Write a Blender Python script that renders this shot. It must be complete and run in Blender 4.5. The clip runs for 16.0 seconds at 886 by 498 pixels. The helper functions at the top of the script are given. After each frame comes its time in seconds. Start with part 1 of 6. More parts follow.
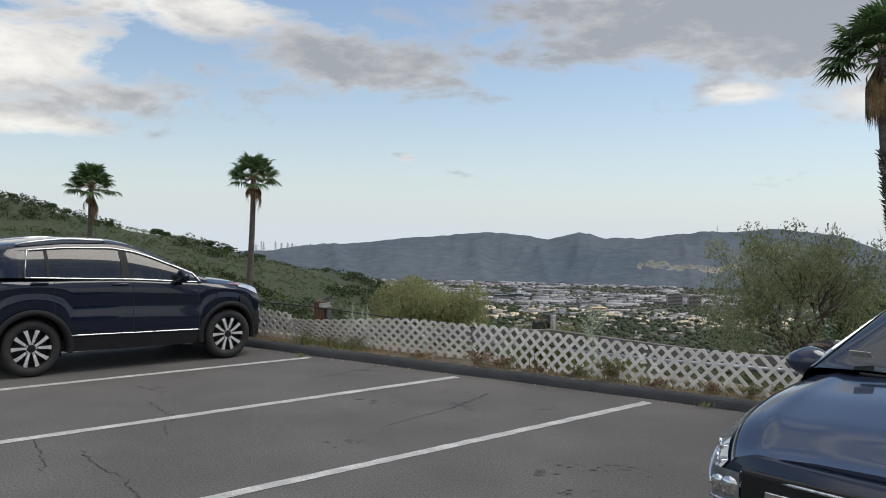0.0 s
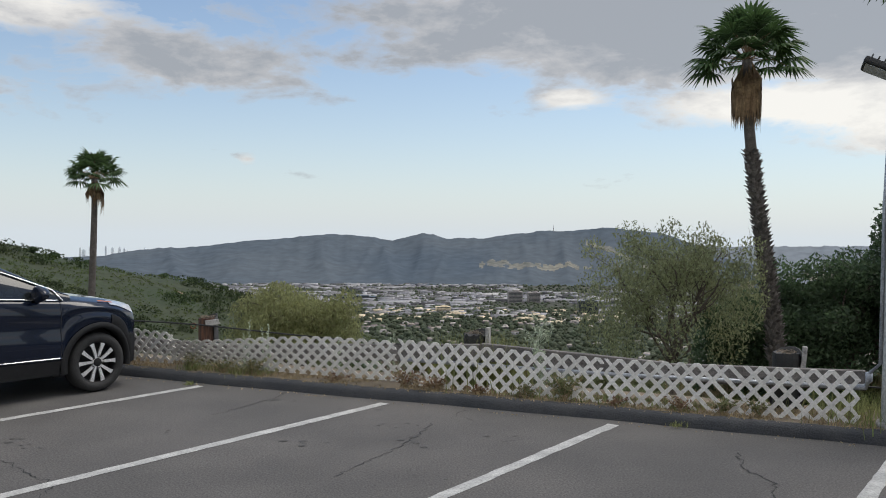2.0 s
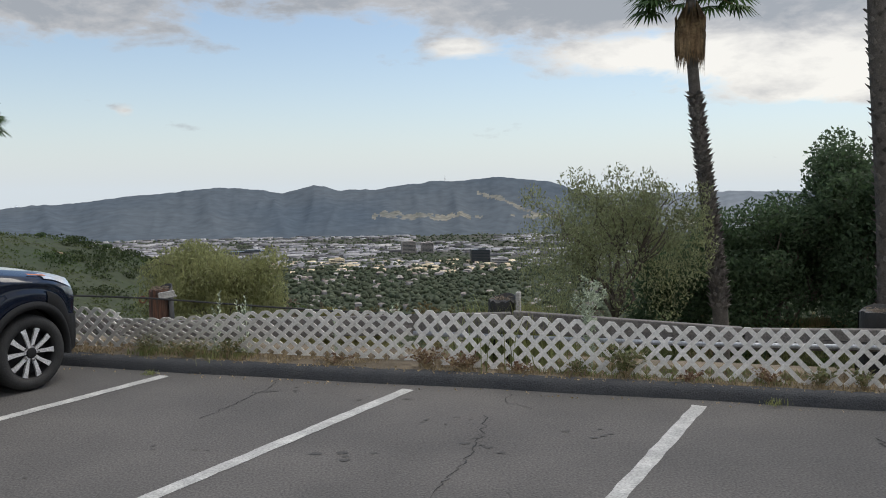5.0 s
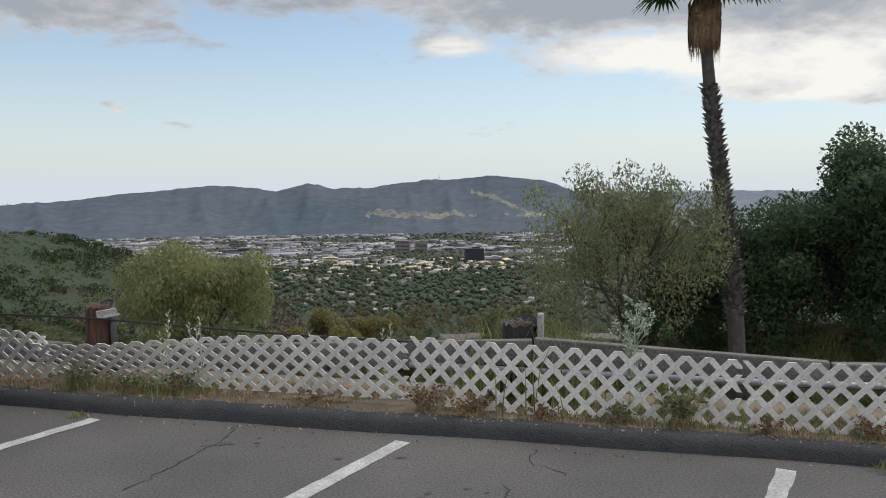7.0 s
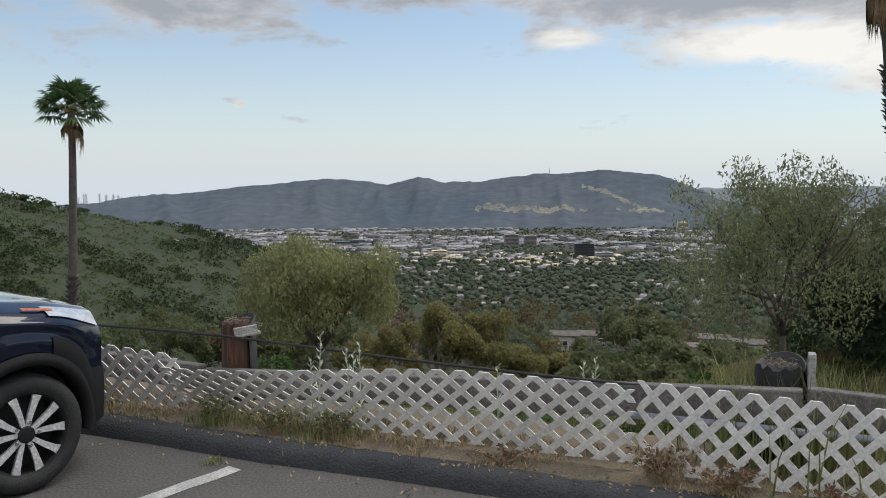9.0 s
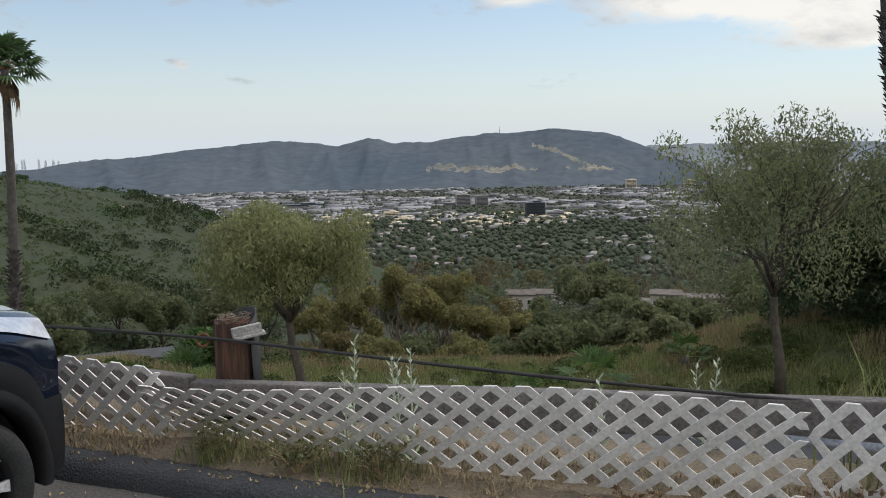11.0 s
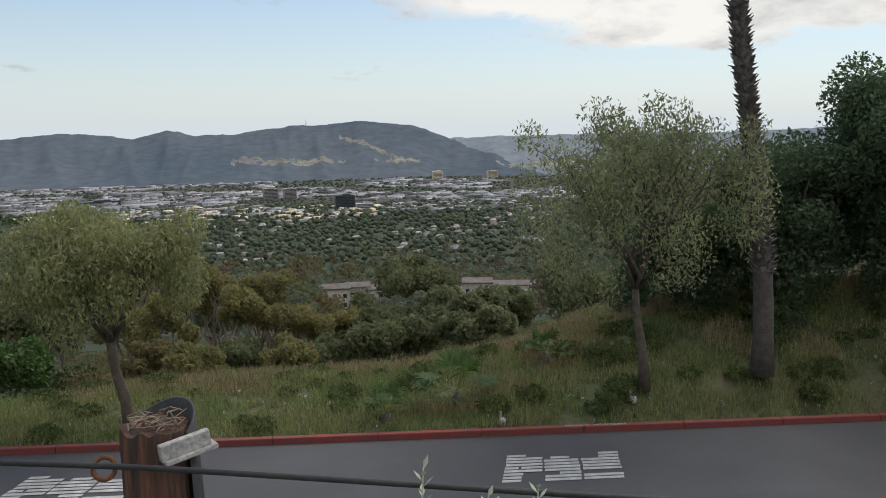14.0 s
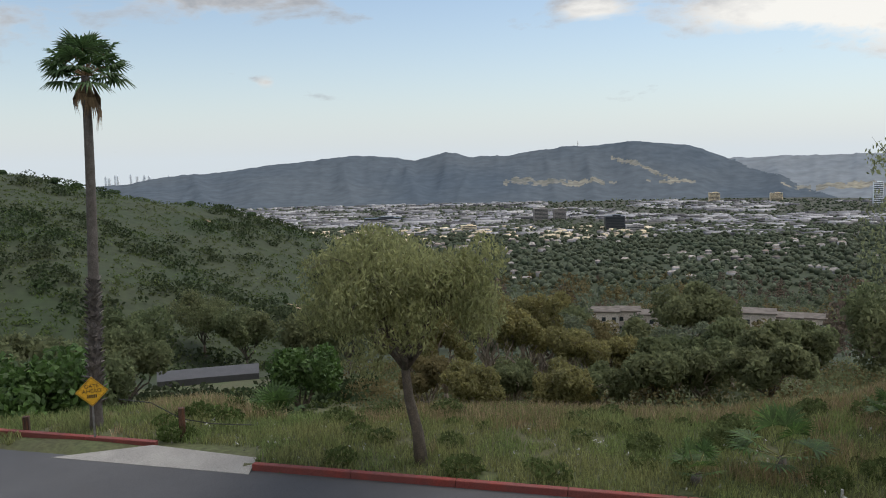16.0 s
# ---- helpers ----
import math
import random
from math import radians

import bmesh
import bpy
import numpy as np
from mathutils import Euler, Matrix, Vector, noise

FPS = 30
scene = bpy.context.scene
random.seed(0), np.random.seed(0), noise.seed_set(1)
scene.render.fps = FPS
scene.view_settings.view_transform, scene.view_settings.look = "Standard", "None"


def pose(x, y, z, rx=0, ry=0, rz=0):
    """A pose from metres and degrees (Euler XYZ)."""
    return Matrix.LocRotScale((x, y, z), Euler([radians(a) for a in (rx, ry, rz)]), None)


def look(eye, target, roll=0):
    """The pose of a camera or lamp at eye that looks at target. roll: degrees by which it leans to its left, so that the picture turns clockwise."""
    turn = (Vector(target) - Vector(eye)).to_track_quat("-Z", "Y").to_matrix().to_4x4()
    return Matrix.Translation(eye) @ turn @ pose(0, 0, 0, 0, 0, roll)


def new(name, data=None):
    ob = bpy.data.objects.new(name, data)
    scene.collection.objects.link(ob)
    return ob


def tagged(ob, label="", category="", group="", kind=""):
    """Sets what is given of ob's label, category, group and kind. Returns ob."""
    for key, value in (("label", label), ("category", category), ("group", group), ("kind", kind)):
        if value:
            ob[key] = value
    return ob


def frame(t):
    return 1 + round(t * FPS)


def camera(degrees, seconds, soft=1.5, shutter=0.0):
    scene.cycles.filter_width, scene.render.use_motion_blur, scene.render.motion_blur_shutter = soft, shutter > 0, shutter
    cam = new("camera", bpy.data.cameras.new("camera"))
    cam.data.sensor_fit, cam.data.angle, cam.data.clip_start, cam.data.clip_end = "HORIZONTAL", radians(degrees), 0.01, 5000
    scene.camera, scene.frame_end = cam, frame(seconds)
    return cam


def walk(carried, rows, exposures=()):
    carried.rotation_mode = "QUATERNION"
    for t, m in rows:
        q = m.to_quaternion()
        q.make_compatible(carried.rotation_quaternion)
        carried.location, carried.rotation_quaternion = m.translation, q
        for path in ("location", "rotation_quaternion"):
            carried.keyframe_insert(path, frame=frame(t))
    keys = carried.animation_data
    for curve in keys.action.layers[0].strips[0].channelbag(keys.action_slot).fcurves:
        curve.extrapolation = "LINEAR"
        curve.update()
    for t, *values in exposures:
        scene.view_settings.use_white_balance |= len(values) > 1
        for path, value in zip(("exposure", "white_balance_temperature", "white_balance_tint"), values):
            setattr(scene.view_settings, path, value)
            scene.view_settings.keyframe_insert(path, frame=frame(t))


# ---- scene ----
cam = camera(56.5, 16.0, soft=1.0)
PATH = [
    (0, (1.602, -2.246, 1.905), (1.209, -0.286, 1.863), 1.2),
    (0.5, (1.332, -1.912, 1.9), (1.092, 0.072, 1.814), 0.5),
    (1, (1.057, -1.517, 1.946), (0.858, 0.472, 1.883), 0.3),
    (1.5, (0.745, -1.218, 1.95), (0.619, 0.778, 1.921), -0.2),
    (2, (0.426, -0.923, 1.908), (0.406, 1.077, 1.875), 0.5),
    (2.5, (0.148, -0.658, 1.918), (0.151, 1.342, 1.869), 0.6),
    (3, (-0.24, -0.378, 1.912), (-0.167, 1.62, 1.833), 0.6),
    (3.5, (-0.516, -0.057, 1.875), (-0.36, 1.934, 1.767), 1.0),
    (4, (-0.776, 0.278, 1.875), (-0.601, 2.267, 1.764), 0.3),
    (4.5, (-0.9, 0.55, 1.878), (-0.675, 2.531, 1.729), -0.6),
    (7, (-0.759, 2.572, 1.844), (-0.505, 4.55, 1.689), -0.3),
    (7.5, (-0.829, 2.999, 1.843), (-0.639, 4.983, 1.681), -0.4),
    (8, (-0.906, 3.43, 1.842), (-0.844, 5.423, 1.679), 0.2),
    (8.5, (-1.121, 3.809, 1.851), (-1.135, 5.803, 1.693), 0.0),
    (11, (-1.975, 5.603, 1.797), (-1.868, 7.583, 1.533), -0.8),
    (11.5, (-2.156, 5.961, 1.802), (-1.999, 7.94, 1.561), -1.0),
    (12, (-2.311, 6.288, 1.809), (-2.108, 8.267, 1.603), -0.9),
    (12.5, (-2.463, 6.56, 1.779), (-2.225, 8.536, 1.582), -0.9),
    (13, (-2.659, 6.82, 1.788), (-2.206, 8.752, 1.532), -1.0),
    (13.5, (-2.726, 7.241, 1.757), (-2.157, 9.138, 1.475), -0.4),
    (14, (-2.799, 7.648, 1.741), (-2.243, 9.548, 1.453), -0.8),
    (14.5, (-2.899, 8.259, 1.724), (-2.348, 10.162, 1.448), -1.2),
    (15, (-2.942, 8.815, 1.76), (-2.61, 10.77, 1.503), -2.6),
    (15.5, (-3.139, 9.203, 1.788), (-2.925, 11.177, 1.55), -2.9),
    (16, (-3.393, 9.564, 1.777), (-3.471, 11.55, 1.549), -1.2),
]
walk(cam, [(t, look(e, g, r)) for t, e, g, r in PATH], exposures=[(0.0, 0.0), (16.0, 0.0)])

# ---- world and sun ----
SUN_AZ, SUN_EL = 64.0, 58.0
world = bpy.data.worlds.new("sky")
scene.world = world
world.use_nodes = True
wt = world.node_tree
wt.nodes.clear()


def wn(kind, **kw):
    n = wt.nodes.new(kind)
    for k, v in kw.items():
        if k == "op":
            n.operation = v
    return n


def wmath(op, a, b=None, c=None, clamp=False):
    n = wt.nodes.new("ShaderNodeMath")
    n.operation, n.use_clamp = op, clamp
    for i, v in enumerate((a, b, c)):
        if v is None:
            continue
        if isinstance(v, (int, float)):
            n.inputs[i].default_value = v
        else:
            wt.links.new(v, n.inputs[i])
    return n.outputs[0]


def wramp(fac, stops):
    n = wt.nodes.new("ShaderNodeValToRGB")
    while len(n.color_ramp.elements) < len(stops):
        n.color_ramp.elements.new(0.5)
    for e, (p, c) in zip(n.color_ramp.elements, stops):
        e.position, e.color = p, (*c, 1)
    wt.links.new(fac, n.inputs[0])
    return n.outputs[0]


sky_tex = wt.nodes.new("ShaderNodeTexSky")
sky_tex.sky_type, sky_tex.sun_disc = "NISHITA", False
sky_tex.sun_elevation, sky_tex.sun_rotation = radians(SUN_EL), radians(SUN_AZ)
sky_tex.air_density, sky_tex.dust_density, sky_tex.ozone_density = 1.0, 0.6, 1.6
coord = wt.nodes.new("ShaderNodeTexCoord")
sep = wt.nodes.new("ShaderNodeSeparateXYZ")
wt.links.new(coord.outputs["Generated"], sep.inputs[0])
az = wmath("MULTIPLY", wmath("ARCTAN2", sep.outputs[0], sep.outputs[1]), 180 / math.pi)
el = wmath("MULTIPLY", wmath("ARCSINE", sep.outputs[2]), 180 / math.pi)
# clouds: banks in degrees of azimuth and elevation, edges broken by noise
stretch = wt.nodes.new("ShaderNodeMapping")
stretch.inputs["Scale"].default_value = (1, 1, 2.6)
wt.links.new(coord.outputs["Generated"], stretch.inputs[0])


def wnoise(scale, detail, rough=0.55, dist=0.0):
    n = wt.nodes.new("ShaderNodeTexNoise")
    n.inputs["Scale"].default_value, n.inputs["Detail"].default_value = scale, detail
    n.inputs["Roughness"].default_value, n.inputs["Distortion"].default_value = rough, dist
    wt.links.new(stretch.outputs[0], n.inputs["Vector"])
    return n.outputs[0]


puff = wnoise(8.0, 9, 0.6, 0.3)
fine = wnoise(30.0, 6, 0.6)


def bank(a, e, wa, we, amp):
    da = wmath("DIVIDE", wmath("SUBTRACT", az, a), wa)
    de = wmath("DIVIDE", wmath("SUBTRACT", el, e), we)
    q = wmath("ADD", wmath("MULTIPLY", da, da), wmath("MULTIPLY", de, de))
    return wmath("MULTIPLY", wmath("EXPONENT", wmath("MULTIPLY", q, -1.0)), amp)


def total(items):
    s = items[0]
    for i in items[1:]:
        s = wmath("ADD", s, i)
    return s


GREY = [(-17.5, 10.8, 9.0, 2.0, 1.0), (7.0, 15.0, 14.0, 4.0, 1.25), (24.0, 13.0, 16.0, 3.5, 1.2), (-34.0, 8.2, 8.0, 1.4, 0.8),
        (48.0, 12.0, 16.0, 5.0, 1.1), (-22.0, 14.0, 9.0, 1.6, 0.55), (0.0, 65.0, 200.0, 26.0, 1.0), (110.0, 24.0, 30.0, 8.0, 0.9), (-90.0, 25.0, 30.0, 8.0, 0.9)]
# the banks at 104, 150 and -150 are unseen, added to brighten fence and car
WHITE = [(-27.0, 14.2, 7.0, 2.0, 0.95), (-40.0, 10.0, 9.0, 3.0, 1.0), (-38.0, 15.5, 7.0, 1.6, 0.8), (8.0, 9.4, 2.6, 0.9, 0.9), (20.0, 8.8, 8.0, 1.7, 0.95),
         (30.0, 8.0, 9.0, 2.0, 0.9), (31.0, 5.8, 6.0, 1.1, 0.7), (-14.0, 5.0, 0.9, 0.5, 0.5), (44.0, 8.0, 10.0, 3.0, 1.0), (-38.0, 6.0, 5.0, 1.0, 0.7), (104.0, 11.5, 26.0, 3.4, 1.3), (150.0, 28.0, 40.0, 20.0, 1.3), (-150.0, 28.0, 40.0, 20.0, 1.3)]
grey = total([bank(*b) for b in GREY])
white = total([bank(*b) for b in WHITE])
rough_edge = wmath("ADD", wmath("MULTIPLY", wmath("SUBTRACT", puff, 0.5), 2.2), wmath("MULTIPLY", wmath("SUBTRACT", fine, 0.5), 0.45))
body = wmath("ADD", wmath("MAXIMUM", grey, white), rough_edge)
mask = wmath("SMOOTH_MIN", 1.0, wmath("MULTIPLY", wmath("SUBTRACT", body, 0.38), 2.6, clamp=True), 0.1)
mask = wmath("MULTIPLY", mask, 0.93, clamp=True)
shade = wmath("ADD", wmath("MULTIPLY", wmath("SUBTRACT", grey, white), 0.46), wmath("ADD", wmath("ADD", 0.40, wmath("MULTIPLY", wmath("SUBTRACT", fine, 0.5), 0.7)), wmath("MULTIPLY", wmath("SUBTRACT", puff, 0.47), 2.0)), clamp=True)
cloud = wramp(shade, [(0.0, (0.97, 0.94, 0.88)), (0.35, (0.78, 0.76, 0.73)), (0.7, (0.52, 0.52, 0.53)), (1.0, (0.37, 0.39, 0.42))])
sky_bg, cloud_bg, mixer, wout = (wt.nodes.new(k) for k in ("ShaderNodeBackground", "ShaderNodeBackground", "ShaderNodeMixShader", "ShaderNodeOutputWorld"))
wt.links.new(sky_tex.outputs[0], sky_bg.inputs[0])
sky_bg.inputs[1].default_value = 0.13
wt.links.new(cloud, cloud_bg.inputs[0])
wt.links.new(wmath("ADD", 1.0, wmath("MULTIPLY", wmath("SUBTRACT", el, 18.0), 0.045, clamp=True)), cloud_bg.inputs[1])
wt.links.new(mask, mixer.inputs[0])
wt.links.new(sky_bg.outputs[0], mixer.inputs[1])
wt.links.new(cloud_bg.outputs[0], mixer.inputs[2])
# pale haze low over the horizon
haze_bg, haze_mix = wt.nodes.new("ShaderNodeBackground"), wt.nodes.new("ShaderNodeMixShader")
haze_bg.inputs[0].default_value, haze_bg.inputs[1].default_value = (0.71, 0.79, 0.86, 1), 0.95
haze = wmath("MULTIPLY", wmath("EXPONENT", wmath("MULTIPLY", wmath("MAXIMUM", el, 0.0), -0.16)), 0.9)
wt.links.new(haze, haze_mix.inputs[0])
wt.links.new(sky_bg.outputs[0], haze_mix.inputs[1])
wt.links.new(haze_bg.outputs[0], haze_mix.inputs[2])
wt.links.new(haze_mix.outputs[0], mixer.inputs[1])
wt.links.new(mixer.outputs[0], wout.inputs[0])

sun_data = bpy.data.lights.new("sun", "SUN")
sun_data.energy, sun_data.angle, sun_data.color = 2.3, radians(40), (1.0, 0.94, 0.85)
sun = new("sun", sun_data)
sa, se = radians(SUN_AZ), radians(SUN_EL)
sun_dir = Vector((math.sin(sa) * math.cos(se), math.cos(sa) * math.cos(se), math.sin(se)))
sun.matrix_world = look(sun_dir * 50, (0, 0, 0))


# ---- materials ----
def mat(name, base, rough=0.8, alt=None, scale=6.0, fine=60.0, mix=0.5, bump=0.2, metal=0.0, coat=0.0, piece=0.0, island=0.0, spec=0.5, alpha=None, trans=0.0, dark=0.6, leaf=0.0, grain=1.0):
    """Base and alt colours mixed by coarse noise, fine grain on top, optional change from piece to piece."""
    m = bpy.data.materials.new(name)
    m.use_nodes = True
    nt = m.node_tree
    b = nt.nodes["Principled BSDF"]
    N, L = nt.nodes.new, nt.links.new
    alt = alt or tuple(c * 0.7 for c in base)
    pos = N("ShaderNodeNewGeometry")
    n1, n2 = N("ShaderNodeTexNoise"), N("ShaderNodeTexNoise")
    for n, s, d in ((n1, scale, 5), (n2, fine, 4)):
        n.inputs["Scale"].default_value, n.inputs["Detail"].default_value = s, d
        if grain != 1.0:
            st = N("ShaderNodeVectorMath")
            st.operation = "MULTIPLY"
            st.inputs[1].default_value = (1, 1, grain)
            L(pos.outputs["Position"], st.inputs[0])
            L(st.outputs[0], n.inputs["Vector"])
        else:
            L(pos.outputs["Position"], n.inputs["Vector"])
    r = N("ShaderNodeValToRGB")
    lo = 0.5 - 0.22 * (1.1 - mix)
    r.color_ramp.elements[0].position, r.color_ramp.elements[1].position = lo - 0.1, lo + 0.22
    r.color_ramp.elements[0].color, r.color_ramp.elements[1].color = (*base, 1), (*alt, 1)
    L(n1.outputs[0], r.inputs[0])
    m1 = N("ShaderNodeMix")
    m1.data_type, m1.blend_type = "RGBA", "MULTIPLY"
    m1.inputs[0].default_value = 1.0
    g = N("ShaderNodeMapRange")
    g.inputs["From Min"].default_value, g.inputs["From Max"].default_value = 0.25, 0.75
    g.inputs["To Min"].default_value, g.inputs["To Max"].default_value = dark, 1.3
    L(n2.outputs[0], g.inputs[0])
    L(r.outputs[0], m1.inputs[6])
    L(g.outputs[0], m1.inputs[7])
    col = m1.outputs[2]
    if piece or island:
        v = N("ShaderNodeMapRange")
        amt = piece or island
        v.inputs["To Min"].default_value, v.inputs["To Max"].default_value = 1 - amt, 1 + amt
        if piece:
            L(N("ShaderNodeObjectInfo").outputs["Random"], v.inputs[0])
        else:
            L(pos.outputs["Random Per Island"], v.inputs[0])
        m2 = N("ShaderNodeMix")
        m2.data_type, m2.blend_type = "RGBA", "MULTIPLY"
        m2.inputs[0].default_value = 1.0
        L(col, m2.inputs[6])
        L(v.outputs[0], m2.inputs[7])
        col = m2.outputs[2]
    L(col, b.inputs["Base Color"])
    b.inputs["Roughness"].default_value, b.inputs["Metallic"].default_value = rough, metal
    b.inputs["Specular IOR Level"].default_value = spec
    b.inputs["Coat Weight"].default_value, b.inputs["Coat Roughness"].default_value = coat, 0.03
    if trans:
        b.inputs["Transmission Weight"].default_value = trans
    if leaf:
        tr, ms = N("ShaderNodeBsdfTranslucent"), N("ShaderNodeMixShader")
        L(col, tr.inputs[0])
        ms.inputs[0].default_value = leaf
        L(b.outputs[0], ms.inputs[1])
        L(tr.outputs[0], ms.inputs[2])
        L(ms.outputs[0], nt.nodes["Material Output"].inputs[0])
    if bump:
        bp = N("ShaderNodeBump")
        bp.inputs["Strength"].default_value, bp.inputs["Distance"].default_value = bump, 0.02
        L(n2.outputs[0], bp.inputs["Height"])
        L(bp.outputs[0], b.inputs["Normal"])
    return m


M_ASPHALT = mat("old_asphalt", (0.138, 0.130, 0.124), 0.9, (0.098, 0.094, 0.091), 0.7, 60, 0.5, 0.22, spec=0.3, dark=0.45)
M_ROAD = mat("road_asphalt", (0.085, 0.086, 0.092), 0.85, (0.07, 0.07, 0.075), 0.5, 50, 0.5, 0.3, spec=0.3, dark=0.8)
M_BERM = mat("berm_asphalt", (0.034, 0.038, 0.045), 0.9, (0.050, 0.052, 0.056), 3, 70, 0.5, 0.7)
M_STRIPE = mat("worn_white_paint", (0.55, 0.55, 0.53), 0.8, (0.36, 0.36, 0.35), 5, 60, 0.4, 0.2)
M_CRACK = mat("crack_tar", (0.03, 0.03, 0.03), 0.9)
M_STAIN = mat("oil_stain", (0.045, 0.043, 0.041), 0.8, (0.065, 0.063, 0.06), 8, 60)
M_GROUND = mat("grassy_earth", (0.065, 0.09, 0.03), 0.95, (0.085, 0.085, 0.04), 0.35, 8, 0.5, 0.6)
M_DIRT = mat("dry_dirt", (0.24, 0.19, 0.13), 0.95, (0.16, 0.13, 0.09), 3, 50, 0.5, 0.6)
M_HILL = mat("chaparral_slope", (0.022, 0.038, 0.012), 0.95, (0.034, 0.044, 0.018), 0.05, 0.5, 0.5, 0.5)
# blue-grey of the distance haze is painted into the mountain's base colour
M_MOUNT_HAZE = mat("far_mountain_haze_tint", (0.072, 0.092, 0.116), 1.0, (0.092, 0.109, 0.127), 0.0015, 0.02, 0.4, 0.0, spec=0.0, dark=0.94)
# paler, bluer copy for the ridge behind: thicker haze painted as colour
M_FARRIDGE_HAZE = mat("farther_mountain_haze_tint", (0.150, 0.175, 0.205), 1.0, (0.175, 0.195, 0.215), 0.0015, 0.02, 0.4, 0.0, spec=0.0, dark=0.94)
# leaf green shifted towards grey-blue, valley haze painted into the far trees
M_FARWOODS_HAZE = mat("far_tree_leaf_haze_tint", (0.112, 0.145, 0.100), 0.9, (0.150, 0.172, 0.120), 0.02, 0.2, island=0.3, spec=0.1, leaf=0.5)
M_CITY = mat("valley_ground", (0.06, 0.075, 0.055), 1.0, (0.11, 0.11, 0.10), 0.01, 0.06, 0.5, 0.0, spec=0.0)
M_REDKERB = mat("red_painted_concrete", (0.25, 0.045, 0.035), 0.8, (0.18, 0.05, 0.045), 2, 40)
M_CONC = mat("pale_concrete", (0.32, 0.31, 0.29), 0.9, (0.25, 0.24, 0.23), 1.5, 40)
M_LATTICE = mat("weathered_white_vinyl", (0.70, 0.69, 0.67), 0.55, (0.60, 0.585, 0.56), 4, 50, 0.45, 0.1, piece=0.1, dark=0.86)
M_RAIL = mat("grey_weathered_timber", (0.20, 0.185, 0.175), 0.9, (0.13, 0.12, 0.115), 4, 45, 0.5, 0.6)
M_POST = mat("brown_weathered_timber", (0.20, 0.085, 0.045), 0.85, (0.055, 0.034, 0.026), 22, 90, 0.5, 0.9, grain=0.07, dark=0.4)
M_POLE = mat("chalky_white_paint", (0.6, 0.6, 0.58), 0.7, (0.5, 0.5, 0.48), 2, 30, 0.5, 0.15)
M_BLACK = mat("black_rubber", (0.012, 0.012, 0.013), 0.6, (0.02, 0.02, 0.02), 10, 60)
M_PIPE = mat("galvanised_pipe", (0.45, 0.48, 0.52), 0.45, (0.36, 0.38, 0.42), 8, 60, metal=0.4)
M_PALMLEAF = mat("palm_leaf", (0.080, 0.140, 0.048), 0.6, (0.055, 0.100, 0.036), 1.5, 20, island=0.35, leaf=0.4)
M_DEADLEAF = mat("dead_palm_leaf", (0.28, 0.19, 0.105), 0.9, (0.16, 0.10, 0.055), 3, 20, island=0.3)
M_BARK = mat("palm_bark", (0.135, 0.118, 0.108), 0.95, (0.085, 0.074, 0.066), 6, 30, bump=0.6)
M_BOOT = mat("palm_leaf_base", (0.205, 0.185, 0.175), 0.95, (0.115, 0.10, 0.095), 5, 30, bump=0.5, island=0.5)
M_TRUNK = mat("grey_brown_bark", (0.16, 0.13, 0.105), 0.95, (0.09, 0.075, 0.06), 6, 40, bump=0.7)
M_PEPPER = mat("pepper_leaf", (0.330, 0.340, 0.155), 0.7, (0.255, 0.268, 0.122), 0.8, 10, island=0.25, leaf=0.55)
M_WILLOW = mat("olive_leaf", (0.310, 0.335, 0.180), 0.7, (0.245, 0.268, 0.142), 0.8, 10, island=0.3, leaf=0.6)
M_DARKLEAF = mat("dark_leaf", (0.105, 0.155, 0.080), 0.65, (0.072, 0.115, 0.058), 0.7, 10, island=0.3, leaf=0.6)
M_EUCA = mat("eucalyptus_leaf", (0.270, 0.240, 0.095), 0.75, (0.215, 0.205, 0.085), 0.3, 8, island=0.25, leaf=0.6)
M_GREEN = mat("bright_leaf", (0.088, 0.163, 0.037), 0.7, (0.062, 0.112, 0.031), 0.5, 8, island=0.4, leaf=0.4)
M_WOODS = mat("valley_tree_leaf", (0.124, 0.160, 0.080), 0.9, (0.175, 0.190, 0.100), 0.06, 0.5, island=0.25, spec=0.1, leaf=0.55)
M_OLIVE = mat("olive_brown_tree_leaf", (0.215, 0.190, 0.090), 0.9, (0.170, 0.140, 0.072), 0.06, 0.5, island=0.25, spec=0.1, leaf=0.55)
M_GREYLEAF = mat("grey_green_tree_leaf", (0.190, 0.210, 0.145), 0.9, (0.145, 0.170, 0.110), 0.06, 0.5, island=0.25, spec=0.1, leaf=0.55)
M_RUSSET = mat("bare_russet_twigs", (0.175, 0.135, 0.105), 0.9, (0.140, 0.112, 0.088), 0.06, 0.5, island=0.25, spec=0.1, leaf=0.3)
# hillside shrubs in two tones: light from above is put into the brighter one
M_SHRUB = mat("shrub_leaf", (0.082, 0.125, 0.036), 0.9, (0.108, 0.130, 0.055), 0.05, 1.5, island=0.3, spec=0.1, leaf=0.4)
M_DARKSHRUB = mat("dark_chaparral_leaf", (0.045, 0.072, 0.030), 0.9, (0.062, 0.078, 0.042), 0.05, 1.5, island=0.3, spec=0.1, leaf=0.3)
M_TANEARTH = mat("bare_tan_earth", (0.34, 0.24, 0.15), 0.95, (0.24, 0.18, 0.11), 0.4, 6, bump=0.5)
M_GRASS = mat("green_grass", (0.170, 0.240, 0.080), 0.85, (0.255, 0.265, 0.110), 0.6, 12, island=0.4, leaf=0.4)
M_DRYGRASS = mat("dry_grass", (0.414, 0.322, 0.196), 0.9, (0.310, 0.241, 0.138), 0.8, 12, island=0.35)
